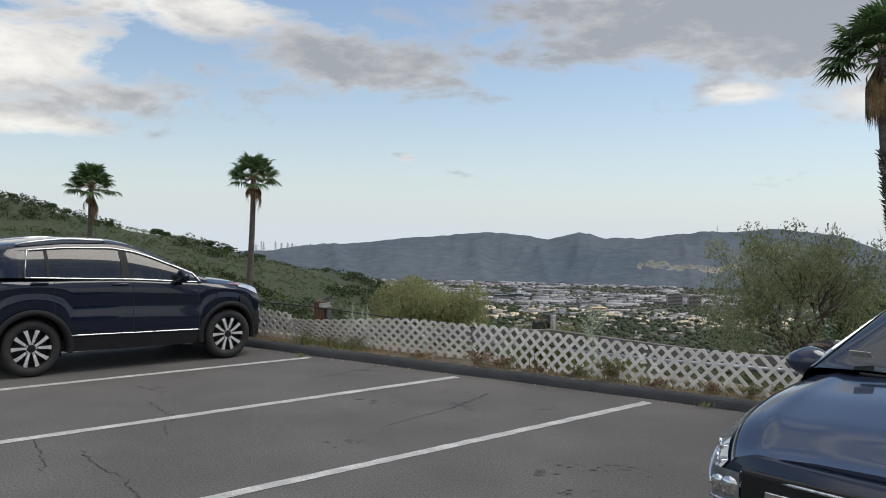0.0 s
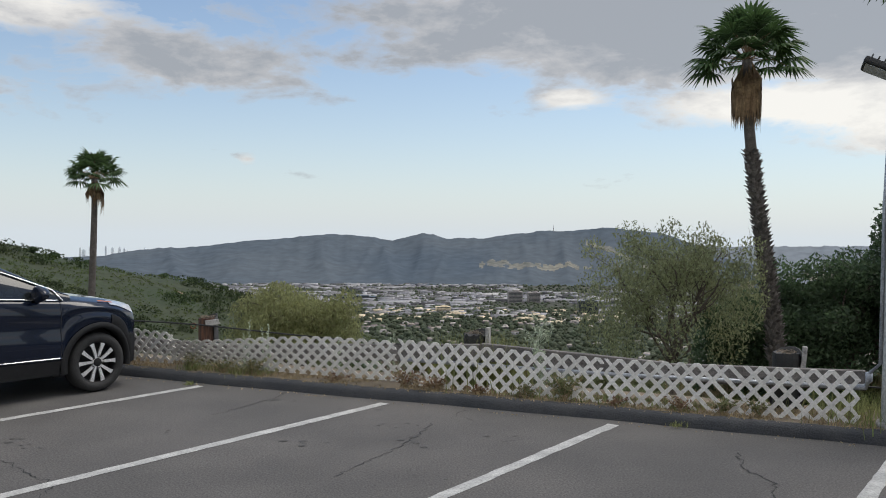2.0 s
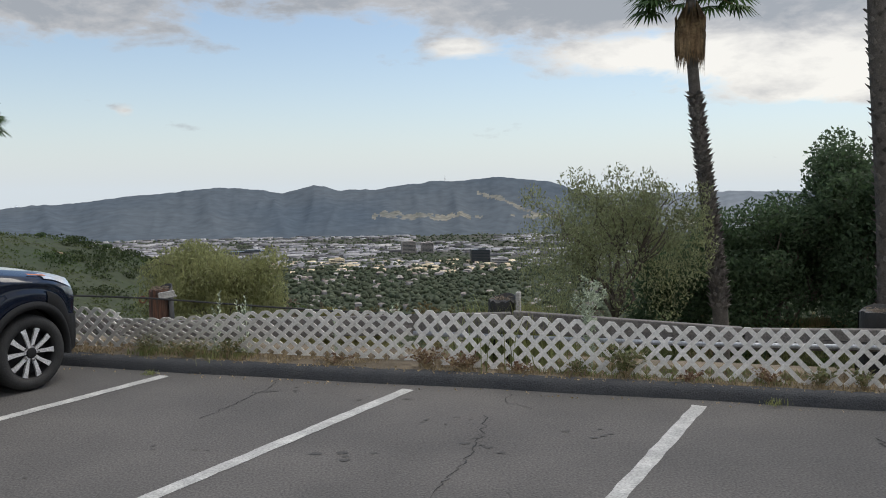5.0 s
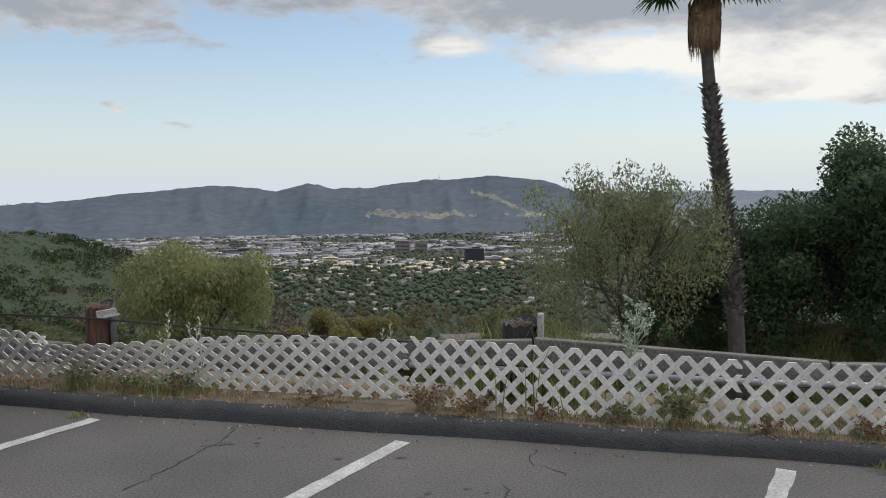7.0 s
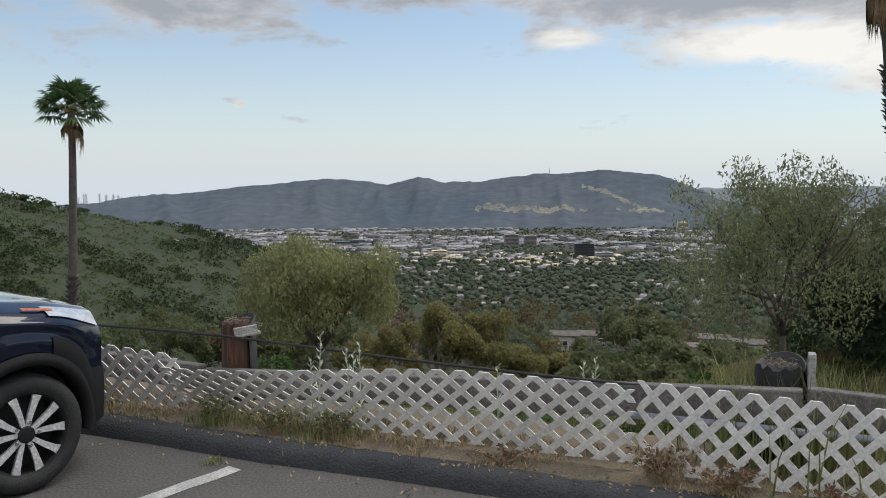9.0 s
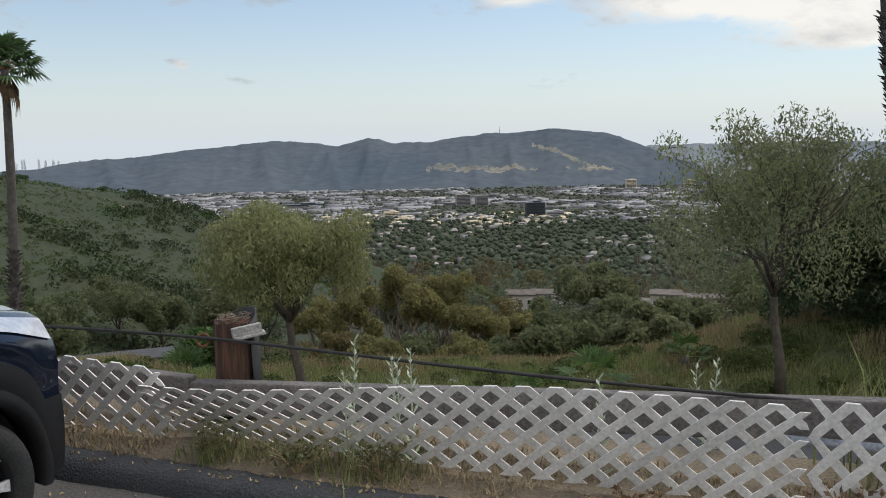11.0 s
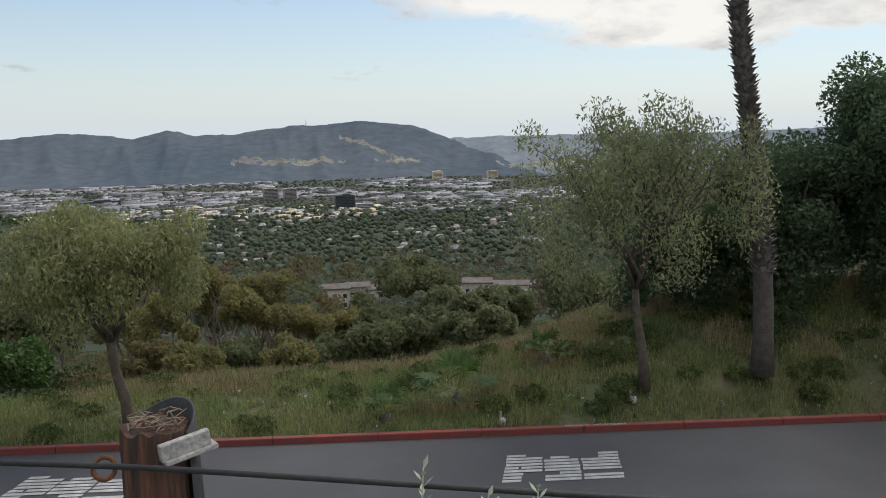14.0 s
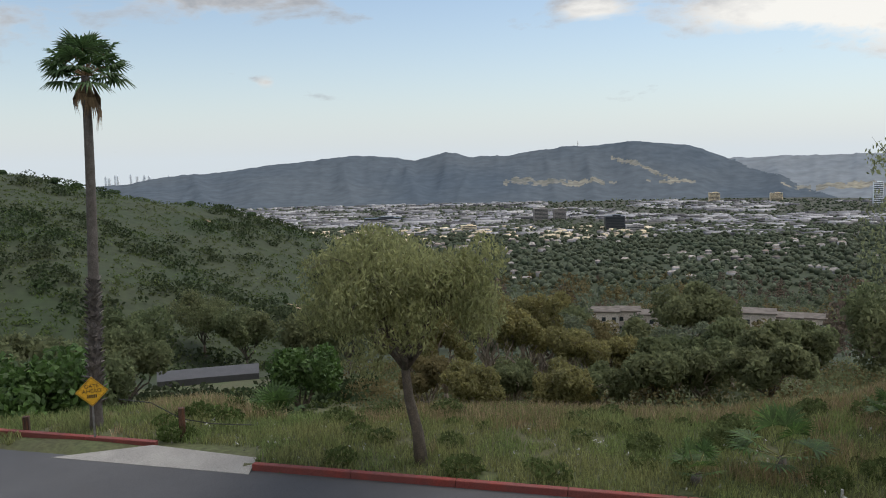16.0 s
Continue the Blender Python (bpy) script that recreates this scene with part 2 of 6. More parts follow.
M_SILVER = mat("silver_leaf", (0.46, 0.50, 0.40), 0.85, (0.36, 0.42, 0.30), 20, 80, island=0.25)


# ---- mesh helpers ----
def mesh_ob(name, verts, faces, material, parent=None, smooth=False, label="", mats=None, idx=None):
    me = bpy.data.meshes.new(name)
    me.from_pydata([tuple(v) for v in verts], [], [tuple(f) for f in faces])
    for mm in (mats or [material]):
        me.materials.append(mm)
    if idx is not None:
        me.polygons.foreach_set("material_index", idx)
    if smooth:
        me.polygons.foreach_set("use_smooth", [True] * len(me.polygons))
    me.update()
    ob = new(name, me)
    if parent:
        ob.parent = parent
    if label:
        tagged(ob, label)
    return ob


def array_ob(name, verts, faces, material, parent=None, smooth=False):
    """A mesh from numpy arrays of vertices (n, 3) and equal-sided faces (m, k)."""
    verts, faces = np.asarray(verts, dtype=np.float32), np.asarray(faces, dtype=np.int32)
    me = bpy.data.meshes.new(name)
    k = faces.shape[1]
    me.vertices.add(len(verts))
    me.vertices.foreach_set("co", verts.ravel())
    me.loops.add(faces.size)
    me.loops.foreach_set("vertex_index", faces.ravel())
    me.polygons.add(len(faces))
    me.polygons.foreach_set("loop_start", np.arange(0, faces.size, k, dtype=np.int32))
    if smooth:
        me.polygons.foreach_set("use_smooth", np.ones(len(faces), dtype=bool))
    me.materials.append(material)
    me.update(calc_edges=True)
    me.validate()
    ob = new(name, me)
    if parent:
        ob.parent = parent
    return ob


def empty(name, m, label="", category="", group="", kind=""):
    ob = new(name)
    ob.matrix_world = m
    return tagged(ob, label, category, group, kind)


class Build:
    """Gathers simple solids into one mesh."""

    def __init__(self):
        self.v, self.f = [], []

    def add(self, verts, faces):
        n = len(self.v)
        self.v += [tuple(v) for v in verts]
        self.f += [tuple(i + n for i in f) for f in faces]
        return self

    def box(self, c, s, m=None, bev=0.0):
        x, y, z = (a / 2 for a in s)
        b = min(bev, x * 0.9, y * 0.9, z * 0.9)
        c = Vector(c)
        if b <= 0:
            vs = [Vector((i, j, k)) for k in (-z, z) for j in (-y, y) for i in (-x, x)]
            fs = [(0, 2, 3, 1), (4, 5, 7, 6), (0, 1, 5, 4), (2, 6, 7, 3), (0, 4, 6, 2), (1, 3, 7, 5)]
        else:
            bm = bmesh.new()
            bmesh.ops.create_cube(bm, size=1.0)
            for v in bm.verts:
                v.co = Vector((v.co.x * s[0], v.co.y * s[1], v.co.z * s[2]))
            bmesh.ops.bevel(bm, geom=list(bm.edges), offset=b, segments=2, affect="EDGES", profile=0.5)
            bm.verts.index_update()
            vs = [v.co.copy() for v in bm.verts]
            fs = [[v.index for v in f.verts] for f in bm.faces]
            bm.free()
        vs = [(m @ v if m else v) + c for v in vs]
        return self.add(vs, fs)

    def tube(self, pts, radii, n=8, cap=True):
        pts = [Vector(p) for p in pts]
        if isinstance(radii, (int, float)):
            radii = [radii] * len(pts)
        rings = []
        for i, p in enumerate(pts):
            d = (pts[min(i + 1, len(pts) - 1)] - pts[max(i - 1, 0)]).normalized()
            a = d.cross(Vector((0.3, 0.2, 1)) if abs(d.z) < 0.9 else Vector((1, 0.1, 0))).normalized()
            b = d.cross(a)
            rings.append([p + (a * math.cos(t) + b * math.sin(t)) * radii[i] for t in (2 * math.pi * k / n for k in range(n))])
        vs = [v for r in rings for v in r]
        fs = [(i * n + k, i * n + (k + 1) % n, (i + 1) * n + (k + 1) % n, (i + 1) * n + k) for i in range(len(pts) - 1) for k in range(n)]
        if cap:
            fs += [tuple(reversed(range(n))), tuple((len(pts) - 1) * n + k for k in range(n))]
        return self.add(vs, fs)

    def ob(self, name, material, parent=None, smooth=False, label=""):
        return mesh_ob(name, self.v, self.f, material, parent, smooth, label)


def sstep(a, b, x):
    t = np.clip((x - a) / (b - a), 0, 1)
    return t * t * (3 - 2 * t)


# ---- the lie of the land ----
KU, KN = Vector((0.931, -0.365, 0)), Vector((0.365, 0.931, 0))      # along the lot's kerb, and out over the valley
K0 = Vector((-0.29, 8.43, 0))
SL = Vector((0.588, 0.809, 0))                                       # along the parking lines
ROAD_Z = -5.5
FLOOR_Z = -195.0


def at_kerb(u, s, z=0.0):
    return K0 + KU * u + KN * s + Vector((0, 0, z))


def lattice_noise(x, y, scale, seed):
    """Smooth value noise on arrays, -1 to 1."""
    rng = np.random.RandomState(seed)
    table = rng.uniform(-1, 1, (64, 64))
    gx, gy = x / scale, y / scale
    ix, iy = np.floor(gx).astype(int), np.floor(gy).astype(int)
    fx, fy = gx - ix, gy - iy
    fx, fy = fx * fx * (3 - 2 * fx), fy * fy * (3 - 2 * fy)
    g = lambda a, b: table[a % 64, b % 64]
    return (g(ix, iy) * (1 - fx) + g(ix + 1, iy) * fx) * (1 - fy) + (g(ix, iy + 1) * (1 - fx) + g(ix + 1, iy + 1) * fx) * fy


RIDGE = [(-420, 120, 40), (-212, 253, 10), (-150, 260, -1.2), (-106, 291, -13.5), (-72, 312, -26), (-52, 326, -40), (-40, 334, -62)]


def hill_height(x, y):
    best = np.full(x.shape, -400.0)
    for (ax, ay, az_), (bx, by, bz) in zip(RIDGE, RIDGE[1:]):
        dx, dy = bx - ax, by - ay
        L2 = dx * dx + dy * dy
        t = np.clip(((x - ax) * dx + (y - ay) * dy) / L2, 0, 1)
        px, py = x - ax - t * dx, y - ay - t * dy
        side = (dx * py - dy * px) / math.sqrt(L2)
        p = np.hypot(px, py)
        slope = np.where(side > 0, 0.5, np.where(t >= 1, 0.42, 0.19))
        best = np.maximum(best, az_ + t * (bz - az_) - slope * (np.sqrt(p * p + 225) - 15))
    return best + lattice_noise(x, y, 34, 3) * 1.6 + lattice_noise(x, y, 11, 4) * 0.5


def land(x, y):
    x, y = np.asarray(x, dtype=float), np.asarray(y, dtype=float)
    s = (x - K0.x) * KN.x + (y - K0.y) * KN.y
    v = y - (26.1 - 0.22 * x)
    d = np.hypot(x + 3, y - 6)
    lot = -0.12 + 0.2 * sstep(0.16, 0.32, s)
    bank_ = ROAD_Z - 0.12
    z = lot + (bank_ - lot) * np.clip((s - 1.28) / 5.6, 0, 1) ** 0.85
    z = np.where(v > -7.6, np.minimum(z, bank_), z)
    # the verge beyond the road, with its mound, then the fall to the valley
    rise = np.clip((x - 3.0) * 0.22, 0, 3.2) * (np.clip(v - 0.45, 0, 4.5) / 4.5) ** 0.5
    edge = d + 2.6 * sstep(-12, -9, x) * (1 - sstep(6, 11, x)) * (1 - sstep(40, 60, d))
    fall = np.interp(edge, [0, 27.5, 30, 34, 42, 60, 80, 100, 200, 400, 800, 1150, 6000], [0, 0, 0.35, 2.6, 7.6, 13.0, 16.4, 19.6, 38, 76, 152, 189.5, 190])
    slack = np.interp(d, [0, 45, 160], [1, 0.8, 0])
    verge = ROAD_Z + 0.05 + rise * slack - fall + lattice_noise(x, y, 1.7, 8) * 0.04 + lattice_noise(x, y, 14, 5) * 0.4 * sstep(32, 60, d)
    z = np.where(v > 0.1, verge, z)
    # an unseen slope added behind and past the lot's far end, darkening car reflections
    u = (x - K0.x) * KU.x + (y - K0.y) * KU.y
    out = np.maximum(np.maximum(u - 46, -s - 45), -u - 62)
    z = np.where((s < -3) & (out > 0), -0.12 + 8 * sstep(0, 45, out) * sstep(3, 16, -s) * (1 - 0.6 * sstep(150, 600, out)), z)
    h = hill_height(x, y)
    far = (v > 4) & (d > 60)
    z = np.where(far, np.maximum(z, h), z)
    return z


def ground_z(x, y):
    return float(land(np.array([x]), np.array([y]))[0])


# one sheet from underfoot to the horizon
NA, NR = 480, 200
ang = np.linspace(-math.pi, math.pi, NA, endpoint=False)
rad = np.concatenate([np.linspace(0.5, 45, 110), 45 * (4950 / 45) ** (np.arange(1, NR - 109) / (NR - 110))])
A, R = np.meshgrid(ang, rad)
GX, GY = -3 + R * np.sin(A), 6 + R * np.cos(A)
GV = np.stack([GX, GY, land(GX, GY)], -1).reshape(-1, 3)
ii, jj = np.meshgrid(np.arange(NR - 1), np.arange(NA), indexing="ij")
a0, a1 = ii * NA + jj, ii * NA + (jj + 1) % NA
GF = np.stack([a0, a0 + NA, a1 + NA, a1], -1).reshape(-1, 4)
ground = array_ob("ground", GV, GF, M_GROUND, smooth=True)
for mm in (M_HILL, M_CITY):
    ground.data.materials.append(mm)
fd = rad[ii.ravel()]
fx, fy = GX[ii, jj].ravel(), GY[ii, jj].ravel()
hilly = hill_height(fx, fy) > land(fx, fy) - 0.8
ground.data.polygons.foreach_set("material_index", np.where(fd > 1950, 2, np.where(((fd > 60) & hilly) | (fd > 110), 1, 0)).astype(np.int32))
tagged(ground, "grassy hillside ground falling to the valley floor", "ground", kind="structure")

# the parking lot, its berm and painted lines
def strip(name, u0, u1, s0, s1, z, material, nu=40, label="", cat="", parent=None):
    us = np.linspace(u0, u1, nu)
    vs, fs = [], []
    for u in us:
        vs += [at_kerb(u, s0, z), at_kerb(u, s1, z)]
    fs = [(2 * i, 2 * i + 2, 2 * i + 3, 2 * i + 1) for i in range(nu - 1)]
    return tagged(mesh_ob(name, vs, fs, material, parent), label, cat, kind="structure")


strip("parking_lot", -60, 45, -44, 0.17, 0.0, M_ASPHALT, 60, "worn grey asphalt parking lot with cracks", "parking lot")


def berm():
    prof = [(0.10, -0.06), (0.125, 0.015), (0.145, 0.075), (0.18, 0.105), (0.25, 0.115), (0.31, 0.108), (0.34, -0.06)]
    rng = np.random.RandomState(5)
    us = np.arange(-14, 12, 0.08)
    vs, fs, n = [], [], len(prof)
    for u in us:
        j = rng.uniform(-1, 1, (n, 2)) * 0.006
        w = 0.02 * math.sin(u * 0.9) + 0.012 * math.sin(u * 3.1)
        for (s, z), (js, jz) in zip(prof, j):
            vs.append(at_kerb(u, s + w + js, max(z + jz, -0.06)))
    for i in range(len(us) - 1):
        fs += [(i * n + k, (i + 1) * n + k, (i + 1) * n + k + 1, i * n + k + 1) for k in range(n - 1)]
    return tagged(mesh_ob("kerb_berm", vs, fs, M_BERM, smooth=True), "dark asphalt berm edging the parking lot", "kerb", kind="structure")


berm()
strip("planter_strip", -14, 12, 0.25, 1.3, 0.10, M_DIRT, 60, "strip of dry dirt behind the berm", "dirt")


def parking_line(u):
    p = at_kerb(u, -0.06, 0.004)
    side = Vector((SL.y, -SL.x, 0)) * 0.06
    rng = random.Random(int(u * 10))
    vs, fs = [], []
    n = 45
    for i in range(n + 1):
        q = p - SL * (5.6 * i / n)
        vs += [q + side * (1 + rng.uniform(-0.12, 0.1)), q - side * (1 + rng.uniform(-0.12, 0.1))]
    fs = [(2 * i, 2 * i + 1, 2 * i + 3, 2 * i + 2) for i in range(n)]
    return tagged(mesh_ob("parking_line", vs, fs, M_STRIPE), "worn white painted parking line", "road marking", "parking lines", "structure")


for u in (-7.65, -5.1, -2.55, 0.0, 2.58, 5.15, 7.7):
    parking_line(u)

# road below, red kerb, driveway apron
def kerb_y(x):
    return 26.1 - 0.22 * x


def road():
    xs = np.linspace(-140, 90, 120)
    vs, fs = [], []
    for x in xs:
        vs += [(x, kerb_y(x) - 7.4, ROAD_Z - 0.03), (x, kerb_y(x) - 3.7, ROAD_Z + 0.03), (x, kerb_y(x) + 0.02, ROAD_Z)]
    for i in range(len(xs) - 1):
        for k in range(2):
            fs.append((3 * i + k, 3 * i + 3 + k, 3 * i + 4 + k, 3 * i + 1 + k))
    return tagged(mesh_ob("road", vs, fs, M_ROAD), "dark grey asphalt road below the bank", "road", kind="structure")


road()


def red_kerb(x0, x1, off=0.0):
    b = Build()
    x = x0
    while x < x1 - 0.01:
        e = min(x + 2.4, x1)
        c = Vector(((x + e) / 2, kerb_y((x + e) / 2) + 0.08 + off, ROAD_Z + 0.02))
        L = math.hypot(e - x, 0.22 * (e - x)) - 0.012
        b.box(c, (L, 0.17, 0.28), Matrix.Rotation(math.atan(-0.22), 3, "Z"), 0.02)
        x = e
    return tagged(b.ob("red_kerb", M_REDKERB), "low concrete kerb painted red, faded", "kerb", kind="structure")


red_kerb(-8.7, 40)
red_kerb(-40, -11.6, 0.9)


def apron():
    b = Build()
    b.add([(-14.0, kerb_y(-14) - 0.25, ROAD_Z + 0.012), (-8.72, kerb_y(-8.7) - 0.25, ROAD_Z + 0.012), (-8.72, kerb_y(-8.7) + 0.5, ROAD_Z + 0.125), (-11.6, kerb_y(-11.6) + 0.75, ROAD_Z + 0.14),
           (-14.0, kerb_y(-14) - 0.25, ROAD_Z - 0.1), (-8.72, kerb_y(-8.7) - 0.25, ROAD_Z - 0.1)], [(0, 1, 2, 3), (4, 5, 1, 0)])
    return tagged(b.ob("driveway_apron", M_CONC), "pale concrete driveway apron at the roadside", "apron", kind="structure")


apron()

# ---- mountains and valley ----
RIDGE_EL = [(-75, 1.5), (-50, 0.2), (-30, -1.9), (-23, -1.5), (-20.4, -1.05), (-16.8, -0.88), (-13.8, -0.46), (-11.2, -0.25), (-8.9, 0.01), (-6.9, 0.01), (-4.0, -0.36), (-1.9, 0.2),
            (-0.3, -0.2), (2.4, -0.17), (4.3, 0.13), (6.3, 0.36), (8.5, 0.39), (10.8, 0.64), (14.4, 0.3), (16.9, -0.62), (20.7, -0.5), (26, -0.45), (34, -0.5), (50, 0.2), (80, 0.8)]


M_BARE_SUNLIT = mat("sunlit_bare_slope", (0.30, 0.28, 0.225), 1.0, (0.17, 0.172, 0.158), 0.006, 0.04, 0.5, 0.0, spec=0.0)


def mountains():
    azs = np.radians(np.linspace(-80, 85, 1200))
    ts = np.linspace(0, 1, 64)
    T, Z = np.meshgrid(ts, azs, indexing="ij")
    deg = np.degrees(Z)
    top = 4300 * np.tan(np.radians(np.interp(deg, [a for a, _ in RIDGE_EL], [e for _, e in RIDGE_EL]))) + 1.8
    top += lattice_noise(deg * 10, T * 0, 4, 21) * 3 + lattice_noise(deg * 10, T * 0, 1.6, 22) * 1.5
    base_r = np.interp(deg, [-80, -20, 0, 20, 85], [3300, 3250, 3180, 3500, 3300])
    r = base_r + (4300 - base_r) * T
    # spurs that run down from the crest, each with its own side gullies
    spur = 1 - np.abs(lattice_noise(deg * 10 + T * 9, T * 5, 24, 23)) * 2
    side_spur = 1 - np.abs(lattice_noise(deg * 10 - T * 16, T * 9, 9, 24)) * 2
    gully = spur * 14 + side_spur * 5 + lattice_noise(deg * 40 + T * 20, T * 60, 12, 25) * 0.5
    h = FLOOR_Z - 3 + (top - FLOOR_Z + 3) * (0.25 * T + 0.75 * T ** 1.5) + gully * np.sin(np.pi * T) ** 0.8
    back = np.stack([-3 + 4700 * np.sin(azs), 6 + 4700 * np.cos(azs), np.full(azs.shape, FLOOR_Z)], -1)
    V = np.concatenate([np.stack([-3 + r * np.sin(Z), 6 + r * np.cos(Z), h], -1).reshape(-1, 3), back])
    n = len(azs)
    i, j = np.meshgrid(np.arange(len(ts)), np.arange(n - 1), indexing="ij")
    a = i * n + j
    F = np.stack([a, a + 1, a + n + 1, a + n], -1).reshape(-1, 4)
    ob = array_ob("mountain_range", V, F, M_MOUNT_HAZE, smooth=True)
    ob.data.materials.append(M_BARE_SUNLIT)
    ob.data.materials.append(M_FARRIDGE_HAZE)
    fd_, ft_ = deg[i, j].ravel(), T[np.minimum(i, len(ts) - 1), j].ravel()
    rough_ = lattice_noise(fd_ * 20, ft_ * 90, 6, 41) + 0.6 * lattice_noise(fd_ * 20, ft_ * 90, 2.2, 42)
    bare = np.zeros(len(fd_), dtype=bool)
    # pale ellipses: sunlit patches of slope painted on as bare ground
    for a_, t_, wa_, wt_ in ((5.4, 0.40, 3.6, 0.055), (3.2, 0.43, 1.5, 0.07), (7.4, 0.38, 2.4, 0.05), (13.2, 0.33, 1.8, 0.04), (24.0, 0.3, 4.0, 0.08)):
        bare |= ((fd_ - a_) / wa_) ** 2 + ((ft_ - t_) / wt_) ** 2 + rough_ * 0.75 < 0.62
    # a pale fire road slanting down the front of the highest shoulder
    bare |= (np.abs(ft_ - (0.78 - 0.10 * (fd_ - 9.2)) + rough_ * 0.03) < 0.03) & (fd_ > 9.3) & (fd_ < 13.8)
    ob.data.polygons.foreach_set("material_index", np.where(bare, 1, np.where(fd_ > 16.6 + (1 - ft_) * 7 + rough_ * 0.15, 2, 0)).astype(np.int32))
    return tagged(ob, "mountain range across the valley with blue-grey haze painted into its colour", "mountain", kind="structure")


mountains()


def ico(sub):
    bm = bmesh.new()
    bmesh.ops.create_icosphere(bm, subdivisions=sub, radius=1.0)
    bm.verts.index_update()
    v = np.array([x.co[:] for x in bm.verts])
    f = np.array([[w.index for w in q.verts] for q in bm.faces])
    bm.free()
    return v, f


def blobs(name, pos, size, material, seed, sub=1, squash=0.8, jitter=0.28):
    """Many small ragged clumps in one mesh."""
    rng = np.random.RandomState(seed)
    v, f = ico(sub)
    n = len(pos)
    j = 1 + rng.uniform(-jitter, jitter, (n, len(v), 1))
    sc = np.asarray(size)[:, None, None] * np.stack([np.ones(n), rng.uniform(0.7, 1.2, n), squash * rng.uniform(0.7, 1.3, n)], -1)[:, None, :]
    V = v[None] * j * sc + np.asarray(pos)[:, None, :]
    F = f[None] + (np.arange(n) * len(v))[:, None, None]
    return array_ob(name, V.reshape(-1, 3), F.reshape(-1, 3), material)


def leaf_cloud(name, centres, radii, n, size, material, seed, parent=None, long=1.7, droop=0.0, shell=0.5):
    """n leaf sprays spread through ellipsoids; size in metres."""
    rng = np.random.RandomState(seed)
    centres, radii = np.asarray(centres, dtype=float), np.asarray(radii, dtype=float)
    w = np.prod(radii, 1) ** (2 / 3)
    k = rng.choice(len(centres), n, p=w / w.sum())
    d = rng.normal(size=(n, 3))
    d /= np.linalg.norm(d, axis=1)[:, None]
    p = centres[k] + d * radii[k] * (shell + (1 - shell) * rng.uniform(0, 1, (n, 1)) ** 0.5)
    a = rng.normal(size=(n, 3))
    a[:, 2] -= droop
    a /= np.linalg.norm(a, axis=1)[:, None]
    b = np.cross(a, rng.normal(size=(n, 3)))
    b /= np.linalg.norm(b, axis=1)[:, None]
    s = size * rng.uniform(0.6, 1.35, (n, 1))
    a, b = a * s * long / 2, b * s / 2
    V = np.stack([p - a, p + b * 0.8 - a * 0.1, p + a, p - b * 0.8 - a * 0.1], 1).reshape(-1, 3)
    F = np.arange(4 * n).reshape(n, 4)
    return array_ob(name, V, F, material, parent)


def polar(rng, n, a0, a1, r0, r1, power=1.0):
    a = np.radians(rng.uniform(a0, a1, n))
    r = r0 + (r1 - r0) * rng.uniform(0, 1, n) ** power
    return -3 + r * np.sin(a), 6 + r * np.cos(a), r


def boxes(name, cx, cy, cz, sx, sy, sz, rot, material, seed=0):
    n = len(cx)
    u = np.array([(-1, -1, 0), (1, -1, 0), (1, 1, 0), (-1, 1, 0), (-1, -1, 1), (1, -1, 1), (1, 1, 1), (-1, 1, 1)], dtype=float)
    p = u[None] * np.stack([sx / 2, sy / 2, sz], -1)[:, None]
    c, s = np.cos(rot)[:, None], np.sin(rot)[:, None]
    q = np.stack([p[..., 0] * c - p[..., 1] * s + cx[:, None], p[..., 0] * s + p[..., 1] * c + cy[:, None], p[..., 2] + cz[:, None]], -1)
    f = np.array([(4, 5, 6, 7), (0, 1, 5, 4), (1, 2, 6, 5), (2, 3, 7, 6), (3, 0, 4, 7)])
    F = f[None] + (np.arange(n) * 8)[:, None, None]
    return array_ob(name, q.reshape(-1, 3), F.reshape(-1, 4), material)


M_TOWNWALL = mat("pale_town_walls", (0.40, 0.39, 0.39), 0.9, (0.24, 0.24, 0.26), 0.01, 0.2, island=0.75, spec=0.1)
# warm sunlight on a strip of the town is put into this wall colour
M_CREAM_SUNLIT = mat("sunlit_cream_town_walls", (0.75, 0.66, 0.48), 0.9, (0.62, 0.52, 0.38), 0.01, 0.2, island=0.3, spec=0.1)
M_FLATROOF = mat("weathered_flat_roof", (0.12, 0.105, 0.092), 0.9, (0.17, 0.15, 0.135), 0.02, 0.5, spec=0.1)
M_TILE = mat("town_roofs", (0.20, 0.155, 0.135), 0.9, (0.29, 0.27, 0.255), 0.01, 0.2, island=0.5, spec=0.1)


def gabled(name, cx, cy, cz, sx, sy, wall_h, rise, rot, material):
    """Low pitched roofs with eaves, for houses seen from above."""
    n = len(cx)
    u = np.array([(-1, -1, 0), (1, -1, 0), (1, 1, 0), (-1, 1, 0), (-0.6, 0, 1), (0.6, 0, 1)], dtype=float)
    p = u[None] * np.stack([sx / 2, sy / 2, rise], -1)[:, None]
    c, s = np.cos(rot)[:, None], np.sin(rot)[:, None]
    q = np.stack([p[..., 0] * c - p[..., 1] * s + cx[:, None], p[..., 0] * s + p[..., 1] * c + cy[:, None], p[..., 2] + (cz + wall_h)[:, None]], -1)
    tri = np.array([(0, 1, 5), (0, 5, 4), (2, 3, 4), (2, 4, 5), (1, 2, 5), (3, 0, 4)])
    return array_ob(name, q.reshape(-1, 3), (tri[None] + (np.arange(n) * 6)[:, None, None]).reshape(-1, 3), material)


